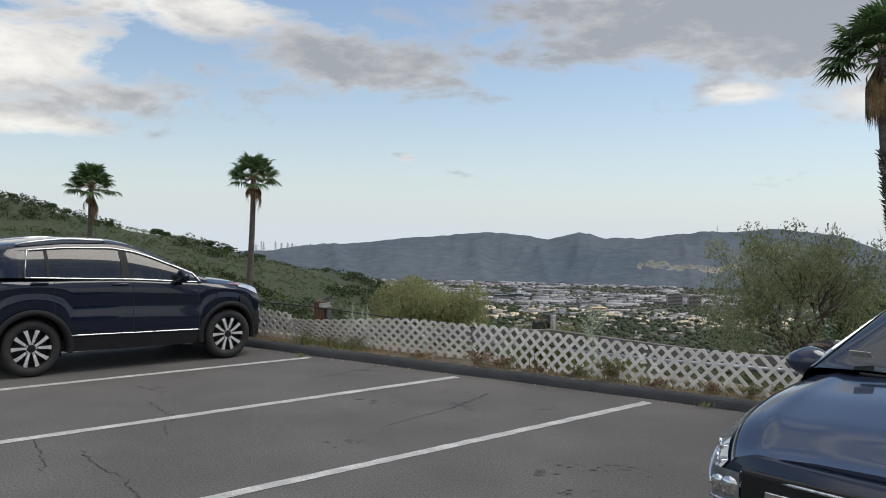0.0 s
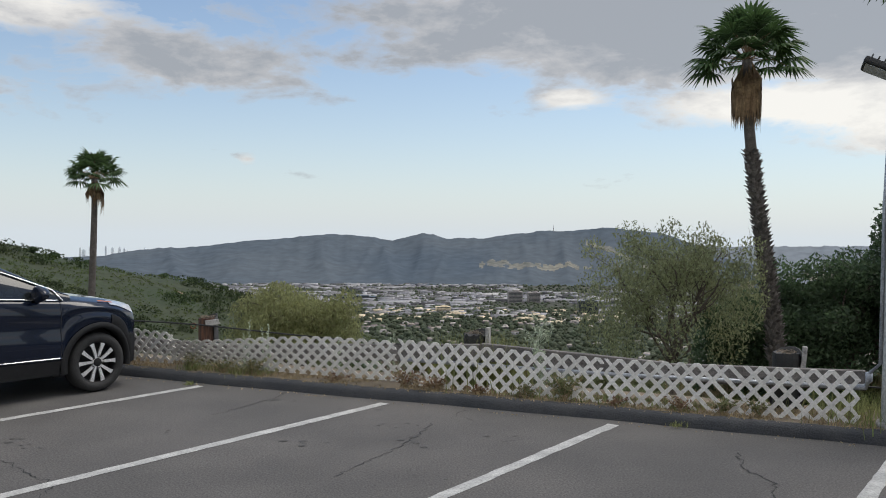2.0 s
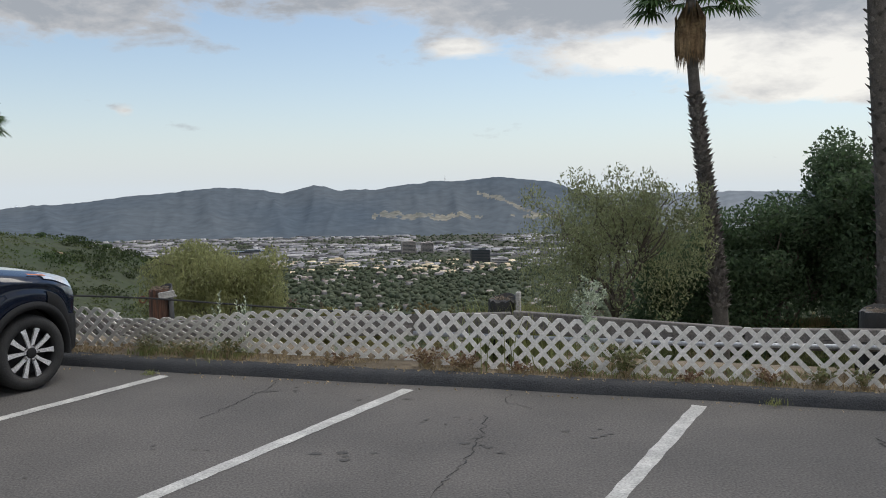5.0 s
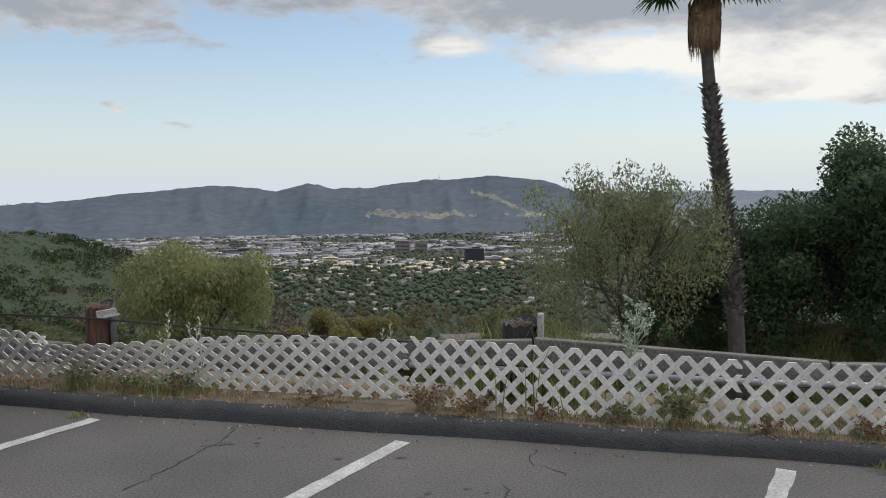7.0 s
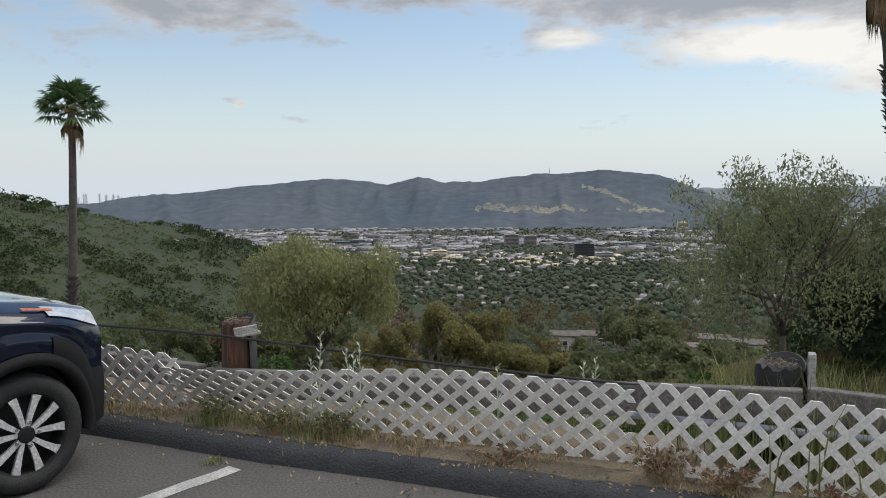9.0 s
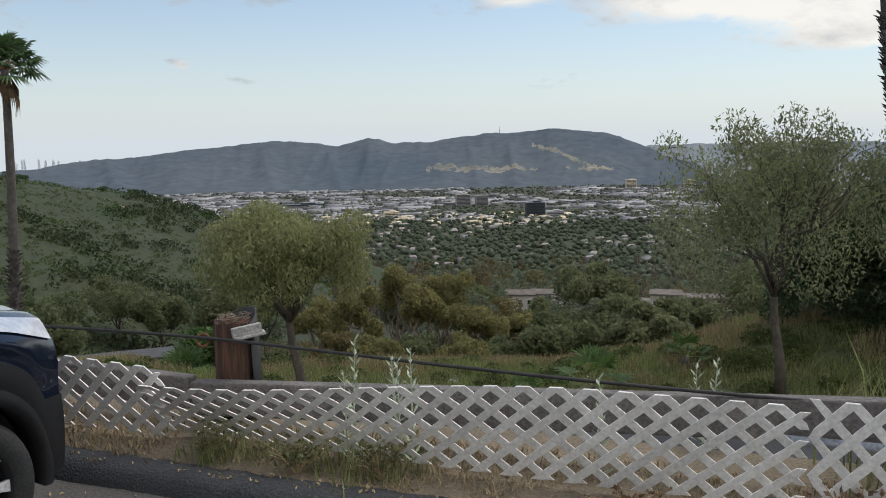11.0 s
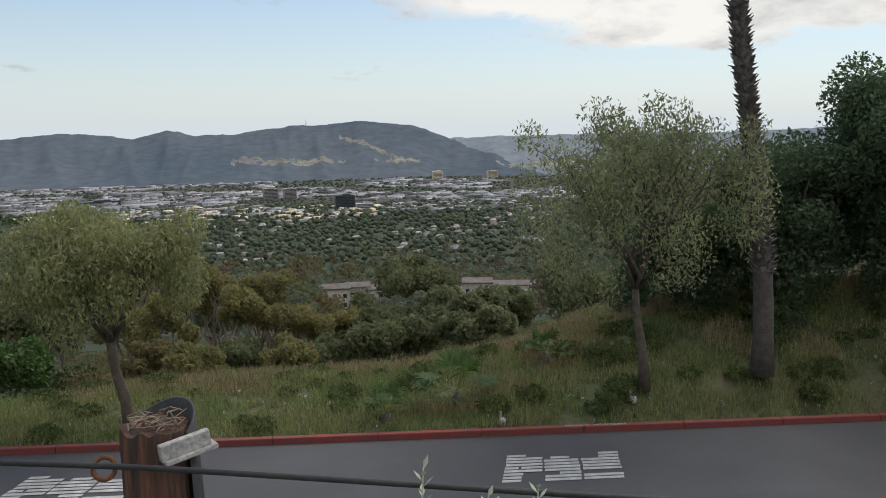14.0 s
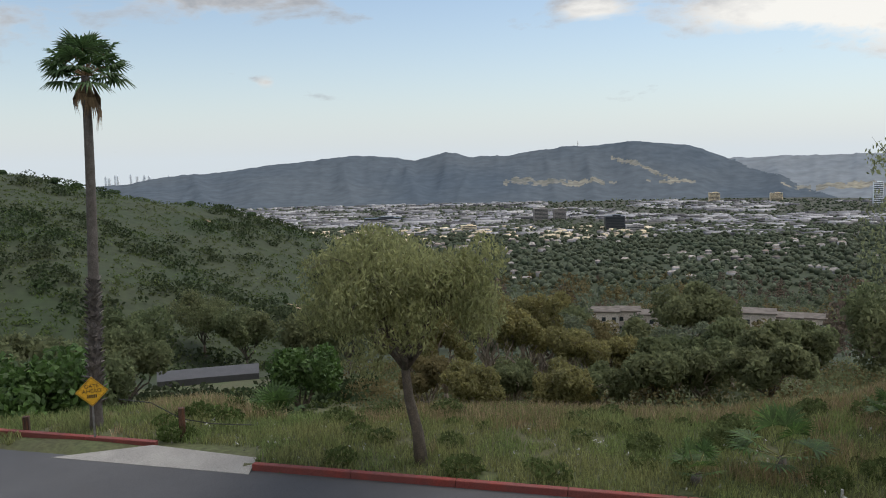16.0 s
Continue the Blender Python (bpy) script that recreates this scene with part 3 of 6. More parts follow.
def grove(rng, n, a0, a1, r0, r1, power, h0, h1):
    """Tree crowns as lobes: centres, radii and a species number for each lobe."""
    x, y, r = polar(rng, n, a0, a1, r0, r1, power)
    keep = hill_height(x, y) < land(x, y) - 0.5
    x, y = x[keep], y[keep]
    n = len(x)
    h = rng.uniform(h0, h1, n) * np.where(rng.uniform(0, 1, n) > 0.85, 1.45, 1.0)
    # a clearing of low growth in front of the apartment houses
    az_ = np.degrees(np.arctan2(x + 3, y - 7))
    open_view = (((az_ > 7.6) & (az_ < 12.9)) | ((az_ > 15.5) & (az_ < 22.8))) & (np.hypot(x + 3, y - 7) < 300)
    h = np.where(open_view, h * rng.uniform(0.15, 0.6, n), h)
    w = h * rng.uniform(0.5, 0.85, n)
    kind = np.floor((lattice_noise(x, y, 90, 71) + 1) * 1.4 + rng.uniform(0, 1.7, n)).astype(int) % 4
    z = land(x, y)
    C, Rr, K = [], [], []
    for k in range(5):
        t = (k + 0.5) / 5
        off = w * 0.26 * (1.15 - t)
        a = rng.uniform(0, 2 * math.pi, n)
        C.append(np.stack([x + off * np.cos(a), y + off * np.sin(a), z + h * (0.25 + 0.62 * t)], -1))
        q = w * (0.36 - 0.14 * t) * rng.uniform(0.8, 1.2, n)
        Rr.append(np.stack([q, q, q * rng.uniform(0.75, 1.1, n)], -1))
        K.append(kind)
    return np.concatenate(C), np.concatenate(Rr), np.concatenate(K)


def city():
    rng = np.random.RandomState(11)
    n = 4600
    x, y, r = polar(rng, n, -34, 48, 1980, 3300, 0.9)
    keep = lattice_noise(x, y, 170, 61) > -0.2
    x, y = x[keep], y[keep]
    n = len(x)
    tagged(boxes("town_blocks", x, y, np.full(n, FLOOR_Z - 1), rng.uniform(10, 34, n) * (1 + 2.2 * (rng.uniform(0, 1, n) > 0.8)), rng.uniform(8, 18, n), rng.uniform(4, 8, n), rng.uniform(-0.2, 0.2, n) + 0.3, M_TOWNWALL),
           "pale low commercial buildings crowding the valley floor", "buildings", kind="stuff")
    n = 260
    x, y, r = polar(rng, n, -22, 12, 1860, 2180)
    tagged(boxes("sunlit_cream_blocks", x, y, np.full(n, FLOOR_Z - 1), rng.uniform(7, 22, n), rng.uniform(7, 16, n), rng.uniform(4, 9, n), rng.uniform(-0.2, 0.2, n) + 0.3, M_CREAM_SUNLIT),
           "valley buildings painted cream and warm white as a sunlit strip", "buildings", kind="stuff")
    n = 700
    x, y, r = polar(rng, n, -30, 48, 1200, 2050, 0.5)
    keep = lattice_noise(x, y, 120, 63) > -0.1
    x, y = x[keep], y[keep]
    n = len(x)
    sx, sy, hh, rot = rng.uniform(8, 16, n), rng.uniform(7, 11, n), rng.uniform(3.4, 6, n), rng.uniform(-0.4, 0.4, n)
    tagged(boxes("valley_houses", x, y, land(x, y) - 1, sx, sy, hh + 1, rot, M_TOWNWALL), "small pale houses among trees in the valley", "houses", kind="stuff")
    tagged(gabled("house_roofs", x, y, land(x, y), sx + 1, sy + 1, hh, np.full(n, 2.2), rot, M_TILE), "brown and grey pitched roofs of valley houses", "roofs", kind="stuff")
    n = 13500
    x, y, r = polar(rng, n, -36, 50, 1000, 2250, 0.75)
    s = rng.uniform(2.5, 7.0, n)
    tagged(blobs("valley_trees", np.stack([x, y, land(x, y) + s * 0.6], -1), s, M_FARWOODS_HAZE, 12, 1), "green trees with a painted haze tint filling the residential valley", "trees", kind="stuff")
    n = 8500
    x, y, r = polar(rng, n, -36, 50, 2150, 3450)
    s = rng.uniform(2.5, 6.0, n)
    tagged(blobs("far_trees", np.stack([x, y, np.full(n, FLOOR_Z) + s * 0.4], -1), s, M_FARWOODS_HAZE, 13, 1), "distant trees with a painted haze tint between town blocks", "trees", kind="stuff")
    # woods by species, far and near
    for tag, cnt, r0, r1, pw, h0, h1, leaves, size in (("valley_woods", 3300, 520, 1300, 0.8, 8, 14, 140000, 1.8), ("woods", 900, 125, 540, 0.75, 7, 13, 160000, 0.7)):
        c, q, kind = grove(rng, cnt, -26, 50, r0, r1, pw, h0, h1)
        for k, (m_, words) in enumerate(((M_WOODS, "dark green"), (M_OLIVE, "olive-brown"), (M_GREYLEAF, "grey-green"), (M_RUSSET, "bare russet"))):
            pick = kind == k
            tagged(leaf_cloud(tag, c[pick], q[pick], int(leaves * pick.mean()), size, m_, 15 + k, long=1.3, shell=0.55), words + " trees of the woods below the road", "trees", kind="stuff")


city()


def hill_shrubs():
    rng = np.random.RandomState(31)

    def on_hill(n):
        x, y, r = polar(rng, n, -60, -2, 80, 430)
        keep = (hill_height(x, y) > land(x, y) - 0.5) | ((x < -0.16 * y) & ((r < 98) | (r > 134)))
        return x[keep], y[keep]

    x, y = on_hill(15000)
    s = rng.uniform(0.35, 0.9, len(x))
    tagged(leaf_cloud("hill_shrubs", np.stack([x, y, land(x, y) + s * 0.3], -1), np.stack([s * 1.3, s * 1.3, s * 0.6], -1), 130000, 0.42, M_SHRUB, 32, long=1.3, shell=0.6), "low green chaparral shrubs covering the hillside", "shrubs", kind="stuff")
    x, y = on_hill(7000)
    keep = lattice_noise(x, y, 26, 40) + 0.5 * lattice_noise(x, y, 9, 43) > -0.05
    x, y = x[keep], y[keep]
    s = rng.uniform(0.7, 2.0, len(x))
    tagged(leaf_cloud("dark_hill_shrubs", np.stack([x, y, land(x, y) + s * 0.4], -1), np.stack([s * 1.15, s * 1.15, s * 0.75], -1), 100000, 0.6, M_DARKSHRUB, 33, long=1.3, shell=0.65), "dark rounded bushes gathered in the hillside's folds", "shrubs", kind="stuff")
    # scars of bare earth between the bushes
    x, y = on_hill(30)
    for k in range(min(14, len(x))):
        n, r = 14, rng.uniform(1.2, 3.2)
        px = x[k] + np.concatenate([[0], r * rng.uniform(0.6, 1.1, n) * np.cos(np.arange(n) * 2 * math.pi / n)])
        py = y[k] + np.concatenate([[0], 0.8 * r * rng.uniform(0.6, 1.1, n) * np.sin(np.arange(n) * 2 * math.pi / n)])
        pz = land(px, py) + 0.35
        tagged(mesh_ob("bare_earth", np.stack([px, py, pz], -1), [(0, i + 1, (i + 1) % n + 1) for i in range(n)], M_TANEARTH), "patch of bare tan earth on the hillside", "earth", "bare patches on the hill", "structure")


hill_shrubs()


# ---- named buildings of the town, downtown towers, hilltop mast ----
M_TOWERDARK = mat("dark_glass_tower", (0.035, 0.04, 0.05), 0.3, (0.05, 0.055, 0.065), 0.05, 0.5)
M_TOWERTAN = mat("tan_concrete_tower", (0.34, 0.31, 0.30), 0.9, (0.28, 0.26, 0.25), 0.05, 0.5)
# near-white walls: distance haze is painted into the far towers' colour
M_HAZETOWER = mat("haze_tinted_far_tower", (0.84, 0.88, 0.9), 1.0, (0.8, 0.84, 0.88), 0.01, 0.1, spec=0.0)
M_PANE = mat("dark_window_pane", (0.05, 0.06, 0.07), 0.2)


def on_valley(az_, dist):
    return -3 + dist * math.sin(math.radians(az_)), 7 + dist * math.cos(math.radians(az_))


def tower(az_, dist, w, d, h, wall, label, floors=7, bays=6):
    x, y = on_valley(az_, dist)
    thing = empty("office_building", Matrix.Translation((x, y, FLOOR_Z - 1)) @ Matrix.Rotation(-math.radians(az_) + 0.12, 4, "Z"), label, "building", "tall buildings in the valley")
    Build().box((0, 0, h / 2), (w, d, h), None, 0.4).ob("wall", wall, thing)
    Build().box((0.1 * w, 0, h + 1.6), (w * 0.4, d * 0.5, 3.2), None, 0.2).ob("plant_room", wall, thing)
    for i in range(floors):
        Build().box((0, -d / 2 - 0.08, h * (i + 0.6) / floors), (w * 0.9, 0.3, h / floors * 0.45)).ob("window_band", M_PANE, thing)
    return thing


tower(-0.45, 2100, 38, 26, 16, M_CREAM_SUNLIT, "bright cream office block in the valley", 4)
tower(4.55, 2420, 42, 26, 36, M_TOWERTAN, "tan high-rise block in the valley", 9)
tower(5.85, 2430, 36, 26, 33, M_TOWERTAN, "tan high-rise block in the valley", 9)
tower(9.55, 2110, 48, 34, 36, M_TOWERDARK, "dark glass office tower in the valley", 9)
tower(10.9, 2080, 44, 30, 16, M_TOWNWALL, "pale low office block beside a dark tower", 4)
tower(16.0, 3250, 40, 24, 34, M_CREAM_SUNLIT, "cream tower at the foot of the mountains", 7)
tower(19.8, 3300, 44, 24, 30, M_CREAM_SUNLIT, "cream tower at the foot of the mountains", 7)
tower(25.6, 3150, 30, 24, 75, M_HAZETOWER, "high-rise tower far across the valley in a painted haze tint", 12)
tower(26.7, 3170, 26, 22, 82, M_HAZETOWER, "high-rise tower far across the valley in a painted haze tint", 12)
tower(28.0, 3200, 30, 22, 60, M_HAZETOWER, "high-rise tower far across the valley in a painted haze tint", 12)
tower(-6.4, 2500, 110, 40, 11, M_PANE, "long blue-black warehouse in the valley", 2)


def downtown():
    rng = random.Random(8)
    for k in range(16):
        a = -24.6 + 4.4 * rng.random()
        if 0.35 < (a + 24.6) / 4.4 < 0.5 and k % 2:
            a += 0.6
        h = rng.uniform(2, 30) * (1.5 if k in (3, 9, 15) else 1)
        x, y = on_valley(a, 4860)
        w = rng.uniform(7, 14)
        base = -150.0
        b = Build().box((0, 0, (base_h := (h + 45)) / 2), (w, w, base_h))
        b.box((0, 0, base_h + 3), (w * 0.5, w * 0.5, 6))
        ob = b.ob("downtown_tower", M_HAZETOWER)
        ob.location = (x, y, base)
        tagged(ob, "downtown tower on the horizon, paled by haze painted into its colour", "skyscraper", "downtown skyline")


downtown()


def mast():
    x, y = on_valley(7.1, 4300)
    z = 4300 * math.tan(math.radians(0.36))
    thing = empty("radio_mast", Matrix.Translation((x, y, z)), "thin radio mast on the mountain ridge", "radio mast")
    Build().tube([(0, 0, -6), (0, 0, 20), (0, 0, 34)], [1.6, 1.2, 0.5], 6).ob("mast", M_TOWERTAN, thing)
    Build().box((0, 0, 15), (4.5, 4.5, 2)).ob("platform", M_TOWERTAN, thing)
    return thing


mast()


def condo(az_, dist, w, h, label):
    x, y = on_valley(az_, dist)
    z = ground_z(x, y)
    thing = empty("apartment_house", Matrix.Translation((x, y, z)) @ Matrix.Rotation(-math.radians(az_), 4, "Z"), label, "house", "houses below the road")
    Build().box((0, 0, h / 2), (w, 9, h), None, 0.1).ob("wall", M_TOWNPALE, thing)
    Build().box((0, 0, h + 0.25), (w + 1, 10, 0.5), None, 0.1).ob("roof", M_FLATROOF, thing)
    n = int(w / 3)
    for i in range(n):
        for k in range(2):
            Build().box((-w / 2 + (i + 0.5) * w / n, -4.55, h * (0.28 + 0.42 * k)), (1.3, 0.12, 1.4)).ob("window", M_PANE, thing)
    return thing


M_TOWNPALE = mat("pale_stucco", (0.55, 0.50, 0.46), 0.9, (0.45, 0.41, 0.38), 0.3, 3)
for az_, d_, w_, h_, words in ((8.7, 285, 10, 7.5, "pale stucco apartment house among trees"), (10.3, 292, 8, 8, "pale stucco apartment house among trees"), (11.9, 288, 9, 7, "pale stucco apartment house among trees"),
                              (16.6, 322, 11, 5.5, "long low house with a pale flat roof"), (18.7, 285, 10, 8.5, "pale stucco apartment house among trees"), (20.4, 290, 9, 8, "pale stucco apartment house among trees"),
                              (21.9, 300, 9, 8, "pale stucco apartment house among trees")):
    condo(az_, d_, w_, h_, words)


def lower_road():
    """A level stretch of grey road on its bank, seen between the trees below the hill."""
    b, n = Build(), 14
    vs = []
    for i in range(n + 1):
        a = math.radians(-21.5 + 6.5 * i / n)
        for r_, z in ((112, -26.2), (117, -26.1), (118, -31), (112, -31)):
            vs.append((-3 + r_ * math.sin(a), 6 + r_ * math.cos(a), z))
    b.add(vs, [(4 * i + k, 4 * i + 4 + k, 4 * i + 4 + (k + 1) % 4, 4 * i + (k + 1) % 4) for i in range(n) for k in range(4)] + [(0, 1, 2, 3), (4 * n + 3, 4 * n + 2, 4 * n + 1, 4 * n)])
    return tagged(b.ob("lower_road", M_ROAD), "grey road bend far below the verge", "road", kind="structure")


lower_road()


def ridge_bush(az_, r_, seed):
    """A dark rounded bush on the hill's skyline."""
    a = math.radians(az_)
    best = max(range(150, 420, 3), key=lambda d: (ground_z(1.6 + d * math.sin(a), -2.2 + d * math.cos(a)) - 1.9) / d)
    x, y = 1.6 + best * math.sin(a), -2.2 + best * math.cos(a)
    z = ground_z(x, y)
    rng = random.Random(seed)
    c = [(rng.uniform(-1, 1) * r_, rng.uniform(-1, 1) * r_, r_ * rng.uniform(0.3, 0.7)) for _ in range(5)]
    ob = leaf_cloud("hilltop_bush", c, [(r_ * 0.9, r_ * 0.9, r_ * 0.55)] * 5, 900, 0.5, M_DARKLEAF, seed, long=1.3, shell=0.6)
    ob.location = (x, y, z)
    return tagged(ob, "dark rounded bush on the hill's skyline", "bush", "bushes on the ridge")


for k_, (az_, r_) in enumerate([(-36.8, 2.0), (-35.9, 1.3), (-30.6, 2.2), (-29.9, 1.5), (-27.2, 1.6), (-26.0, 1.8), (-23.9, 1.7), (-38.9, 1.4), (-19.4, 1.3), (-15.6, 1.6)]):
    ridge_bush(az_, r_ * 0.72, 900 + k_)

# ---- fence, rail and what stands on the strip ----
FENCE_S, CELL, SLAT_W, SLAT_T = 0.52, 0.160, 0.041, 0.008


def smooth01(t):
    t = max(0.0, min(1.0, t))
    return t * t * (3 - 2 * t)


def lattice_panel(u0, u1, zbot, ztop, lean, label, notch=None, phase=0.0, slant=1.0):
    """Crossed diagonal slats cut to the panel's edges; zbot, ztop and lean are functions of u."""
    thing = empty("lattice_panel", Matrix.Translation(at_kerb(u0, FENCE_S)), label, "lattice fence", "lattice panels along the lot")
    inv = thing.matrix_world.inverted()
    H = 0.50

    def place(a, h, off):
        u = u0 + a
        k = h / H
        z = zbot(u) + k * (ztop(u) - zbot(u))
        return inv @ at_kerb(u, FENCE_S + lean(u) * (k - 0.5) + off, z)

    W = u1 - u0
    w2 = SLAT_W / 2 / math.sin(math.atan(1 / slant))
    for sgn in (1, -1):
        c = -sgn * slant * H + phase - CELL * (1 if sgn > 0 else int(2 * slant * H / CELL) + 1)
        while c < W + slant * H + 0.2:
            # centre line a = c + sgn * h, cut to 0..W
            h0, h1 = 0.0, H
            lo, hi = (0 - c) / (sgn * slant), (W - c) / (sgn * slant)
            if lo > hi:
                lo, hi = hi, lo
            h0, h1 = max(h0, lo), min(h1, hi)
            if h1 - h0 > 0.03 and not (notch and notch[0] < c + sgn * slant * (h0 + h1) / 2 < notch[1]):
                n = 4
                vs = []
                for i in range(n + 1):
                    h = h0 + (h1 - h0) * i / n
                    for off in (-sgn * 0.005 - SLAT_T / 2, -sgn * 0.005 + SLAT_T / 2):
                        for e in (-w2, w2):
                            a = c + sgn * slant * h + e
                            vs.append(place(min(max(a, -0.01), W + 0.01), h, off))
                fs = [(0, 1, 3, 2), (4 * n, 4 * n + 2, 4 * n + 3, 4 * n + 1)]
                for i in range(n):
                    q = 4 * i
                    fs += [(q, q + 4, q + 5, q + 1), (q + 2, q + 3, q + 7, q + 6), (q, q + 2, q + 6, q + 4), (q + 1, q + 5, q + 7, q + 3)]
                mesh_ob("slat", vs, fs, M_LATTICE, thing)
            c += CELL
    return thing


lattice_panel(-7.4, -3.43, lambda u: 0.13, lambda u: 0.565 - 0.045 * min(1.5, u + 3.43), lambda u: -0.12, "weathered white lattice panel behind the dark car")
lattice_panel(-3.52, -0.13, lambda u: 0.13 + 0.01 * (u + 3.4) / 3, lambda u: 0.49 + 0.15 * smooth01((u + 3.45) / 2.5), lambda u: -0.09 - 0.21 * (1 - smooth01((u + 3.4) / 2.2)),
              "white lattice panel tipping forward at one end", phase=0.06, slant=1.17)
lattice_panel(-0.11, 2.35, lambda u: 0.125 - 0.03 * u, lambda u: 0.655 - 0.03 * u, lambda u: 0.02, "upright weathered white lattice panel behind the berm")
lattice_panel(2.37, 4.86, lambda u: 0.07, lambda u: 0.58 + 0.012 * (u - 2.4), lambda u: 0.03, "white lattice panel with broken slats by the pole", notch=(1.05, 1.2))


def beam(u0, u1, z0, z1, s0=0.9, s1=0.9, h=0.2, t=0.09):
    p, q = at_kerb(u0, s0, z0 - h / 2), at_kerb(u1, s1, z1 - h / 2)
    d = q - p
    m = d.to_track_quat("X", "Z").to_matrix()
    b = Build().box((p + q) / 2, (d.length, t, h), m, 0.012)
    return tagged(b.ob("guard_rail_beam", M_RAIL), "grey weathered timber guard rail beam", "guard rail", "guard rail beams")


beam(-9.0, -3.53, 0.56, 0.39)
beam(-3.515, 0.80, 0.365, 0.605, h=0.21)
beam(0.815, 3.0, 0.62, 0.53, h=0.21)
beam(3.02, 4.95, 0.52, 0.575, h=0.2)


M_TWIG = mat("grey_twigs", (0.25, 0.2, 0.15), 0.9)


def timber_post(u, s, r, top, label, rngseed, log_mat=M_POST):
    thing = empty("timber_post", Matrix.Translation(at_kerb(u, s, 0.0)), label, "post", "guard rail posts")
    rng = random.Random(rngseed)
    n = 26
    wob = [1 + rng.uniform(-0.035, 0.03) for _ in range(n)]
    vs, fs, zs = [], [], [-0.5, 0.05, 0.3, top - 0.05, top]
    for z in zs:
        for k in range(n):
            a = 2 * math.pi * k / n
            rr = r * wob[k] * (0.97 if z == top else 1) * (1 + rng.uniform(-0.01, 0.01))
            vs.append((rr * math.cos(a), rr * math.sin(a), z + (rng.uniform(-0.02, 0.015) if z == top else 0)))
    for i in range(len(zs) - 1):
        fs += [(i * n + k, i * n + (k + 1) % n, (i + 1) * n + (k + 1) % n, (i + 1) * n + k) for k in range(n)]
    m = len(zs) * n
    vs.append((0, 0, top - 0.03))
    fs += [((len(zs) - 1) * n + k, (len(zs) - 1) * n + (k + 1) % n, m) for k in range(n)]
    mesh_ob("log", vs, fs, log_mat, thing)
    # black rubber sheet wrapped round the back of the log
    b = Build()
    g = 14
    vs = []
    for i in range(g + 1):
        a = math.radians(-38 + 165 * i / g)
        lift = 0.075 * math.sin(math.pi * i / g)
        for rr, z in ((r + 0.035, -0.3), (r + 0.018, top - 0.02 + lift), (r + 0.005, top - 0.02 + lift), (r + 0.02, -0.3)):
            vs.append((rr * math.cos(a) + 0.03 * (z < 0) * math.cos(a), rr * math.sin(a), z))
    fs = [(4 * i + k, 4 * i + 4 + k, 4 * i + 4 + (k + 1) % 4, 4 * i + (k + 1) % 4) for i in range(g) for k in range(4)]
    mesh_ob("rubber_wrap", vs, fs, M_BLACK, thing, True, "black rubber sheet wrapped behind")
    b = Build()
    for i in range(60):
        a, q = rng.uniform(0, 6.28), rng.uniform(0, r * 0.85)
        c = Vector((q * math.cos(a), q * math.sin(a), top + rng.uniform(0, 0.03)))
        d = Vector((rng.uniform(-1, 1), rng.uniform(-1, 1), rng.uniform(-0.2, 0.4))).normalized() * rng.uniform(0.012, 0.04)
        b.tube([c - d, c + d * 0.3, c + d], [0.002, 0.0025, 0.0015], 4)
    b.ob("twig_litter", M_TWIG, thing, label="dry twigs and leaf litter")
    return thing


M_GREYBOARD = mat("silver_grey_board", (0.42, 0.41, 0.39), 0.9, (0.30, 0.29, 0.28), 6, 50, bump=0.5)
M_RUST = mat("rusty_iron", (0.20, 0.085, 0.04), 0.9, (0.10, 0.045, 0.025), 12, 60)
post_a = timber_post(-3.33, 1.07, 0.122, 0.72, "thick weathered log post with twigs on top", 3)
post_b = timber_post(0.66, 1.10, 0.14, 0.70, "dark log post wrapped in black rubber", 4, M_BLACK)
post_c = timber_post(4.2, 1.12, 0.14, 0.68, "dark log post wrapped in black rubber", 5, M_BLACK)


def post_board(p, c, size, m, label):
    b = Build().box(c, size, m, 0.006)
    return b.ob("board", M_GREYBOARD, p, label=label)


ka = math.atan2(KU.y, KU.x)
post_board(post_a, (0.10, -0.13, 0.675), (0.18, 0.03, 0.06), Matrix.Rotation(ka + 0.75, 3, "Z") @ Matrix.Rotation(-0.12, 3, "Y"), "short grey sawn board")
post_board(post_a, (0.112, -0.108, 0.640), (0.19, 0.08, 0.02), Matrix.Rotation(ka + 0.75, 3, "Z") @ Matrix.Rotation(-0.12, 3, "Y"), "short grey sawn board")
post_board(post_b, (0.16, -0.10, 0.62), (0.045, 0.09, 0.34), Matrix.Rotation(ka, 3, "Z"), "upright grey board end")
post_board(post_c, (0.15, -0.08, 0.56), (0.05, 0.09, 0.40), Matrix.Rotation(ka, 3, "Z") @ Matrix.Rotation(0.08, 3, "Y"), "upright grey board end")
b = Build()
rp = [(-0.145 + 0.036 * math.cos(a) - 0.02, -0.105 + 0.012 * math.sin(a), 0.615 + 0.036 * math.sin(a)) for a in [2 * math.pi * i / 16 for i in range(17)]]
b.tube(rp, 0.009, 6)
b.ob("iron_ring", M_RUST, post_a, True, "rusty iron ring")


def cable():
    b = Build()
    pts = []
    for i in range(70):
        u = -9 + 15 * i / 69
        z = 0.63 - 0.026 * (u + 3.3) + (0.01 * math.sin(u * 1.3)) + (0.02 * (u + 3.3) if u < -3.3 else 0.0)
        pts.append(at_kerb(u, 0.87 + 0.01 * math.sin(u), z))
    b.tube(pts, 0.011, 6)
    return tagged(b.ob("black_cable", M_BLACK, smooth=True), "thin black cable strung along the log posts", "cable")


cable()


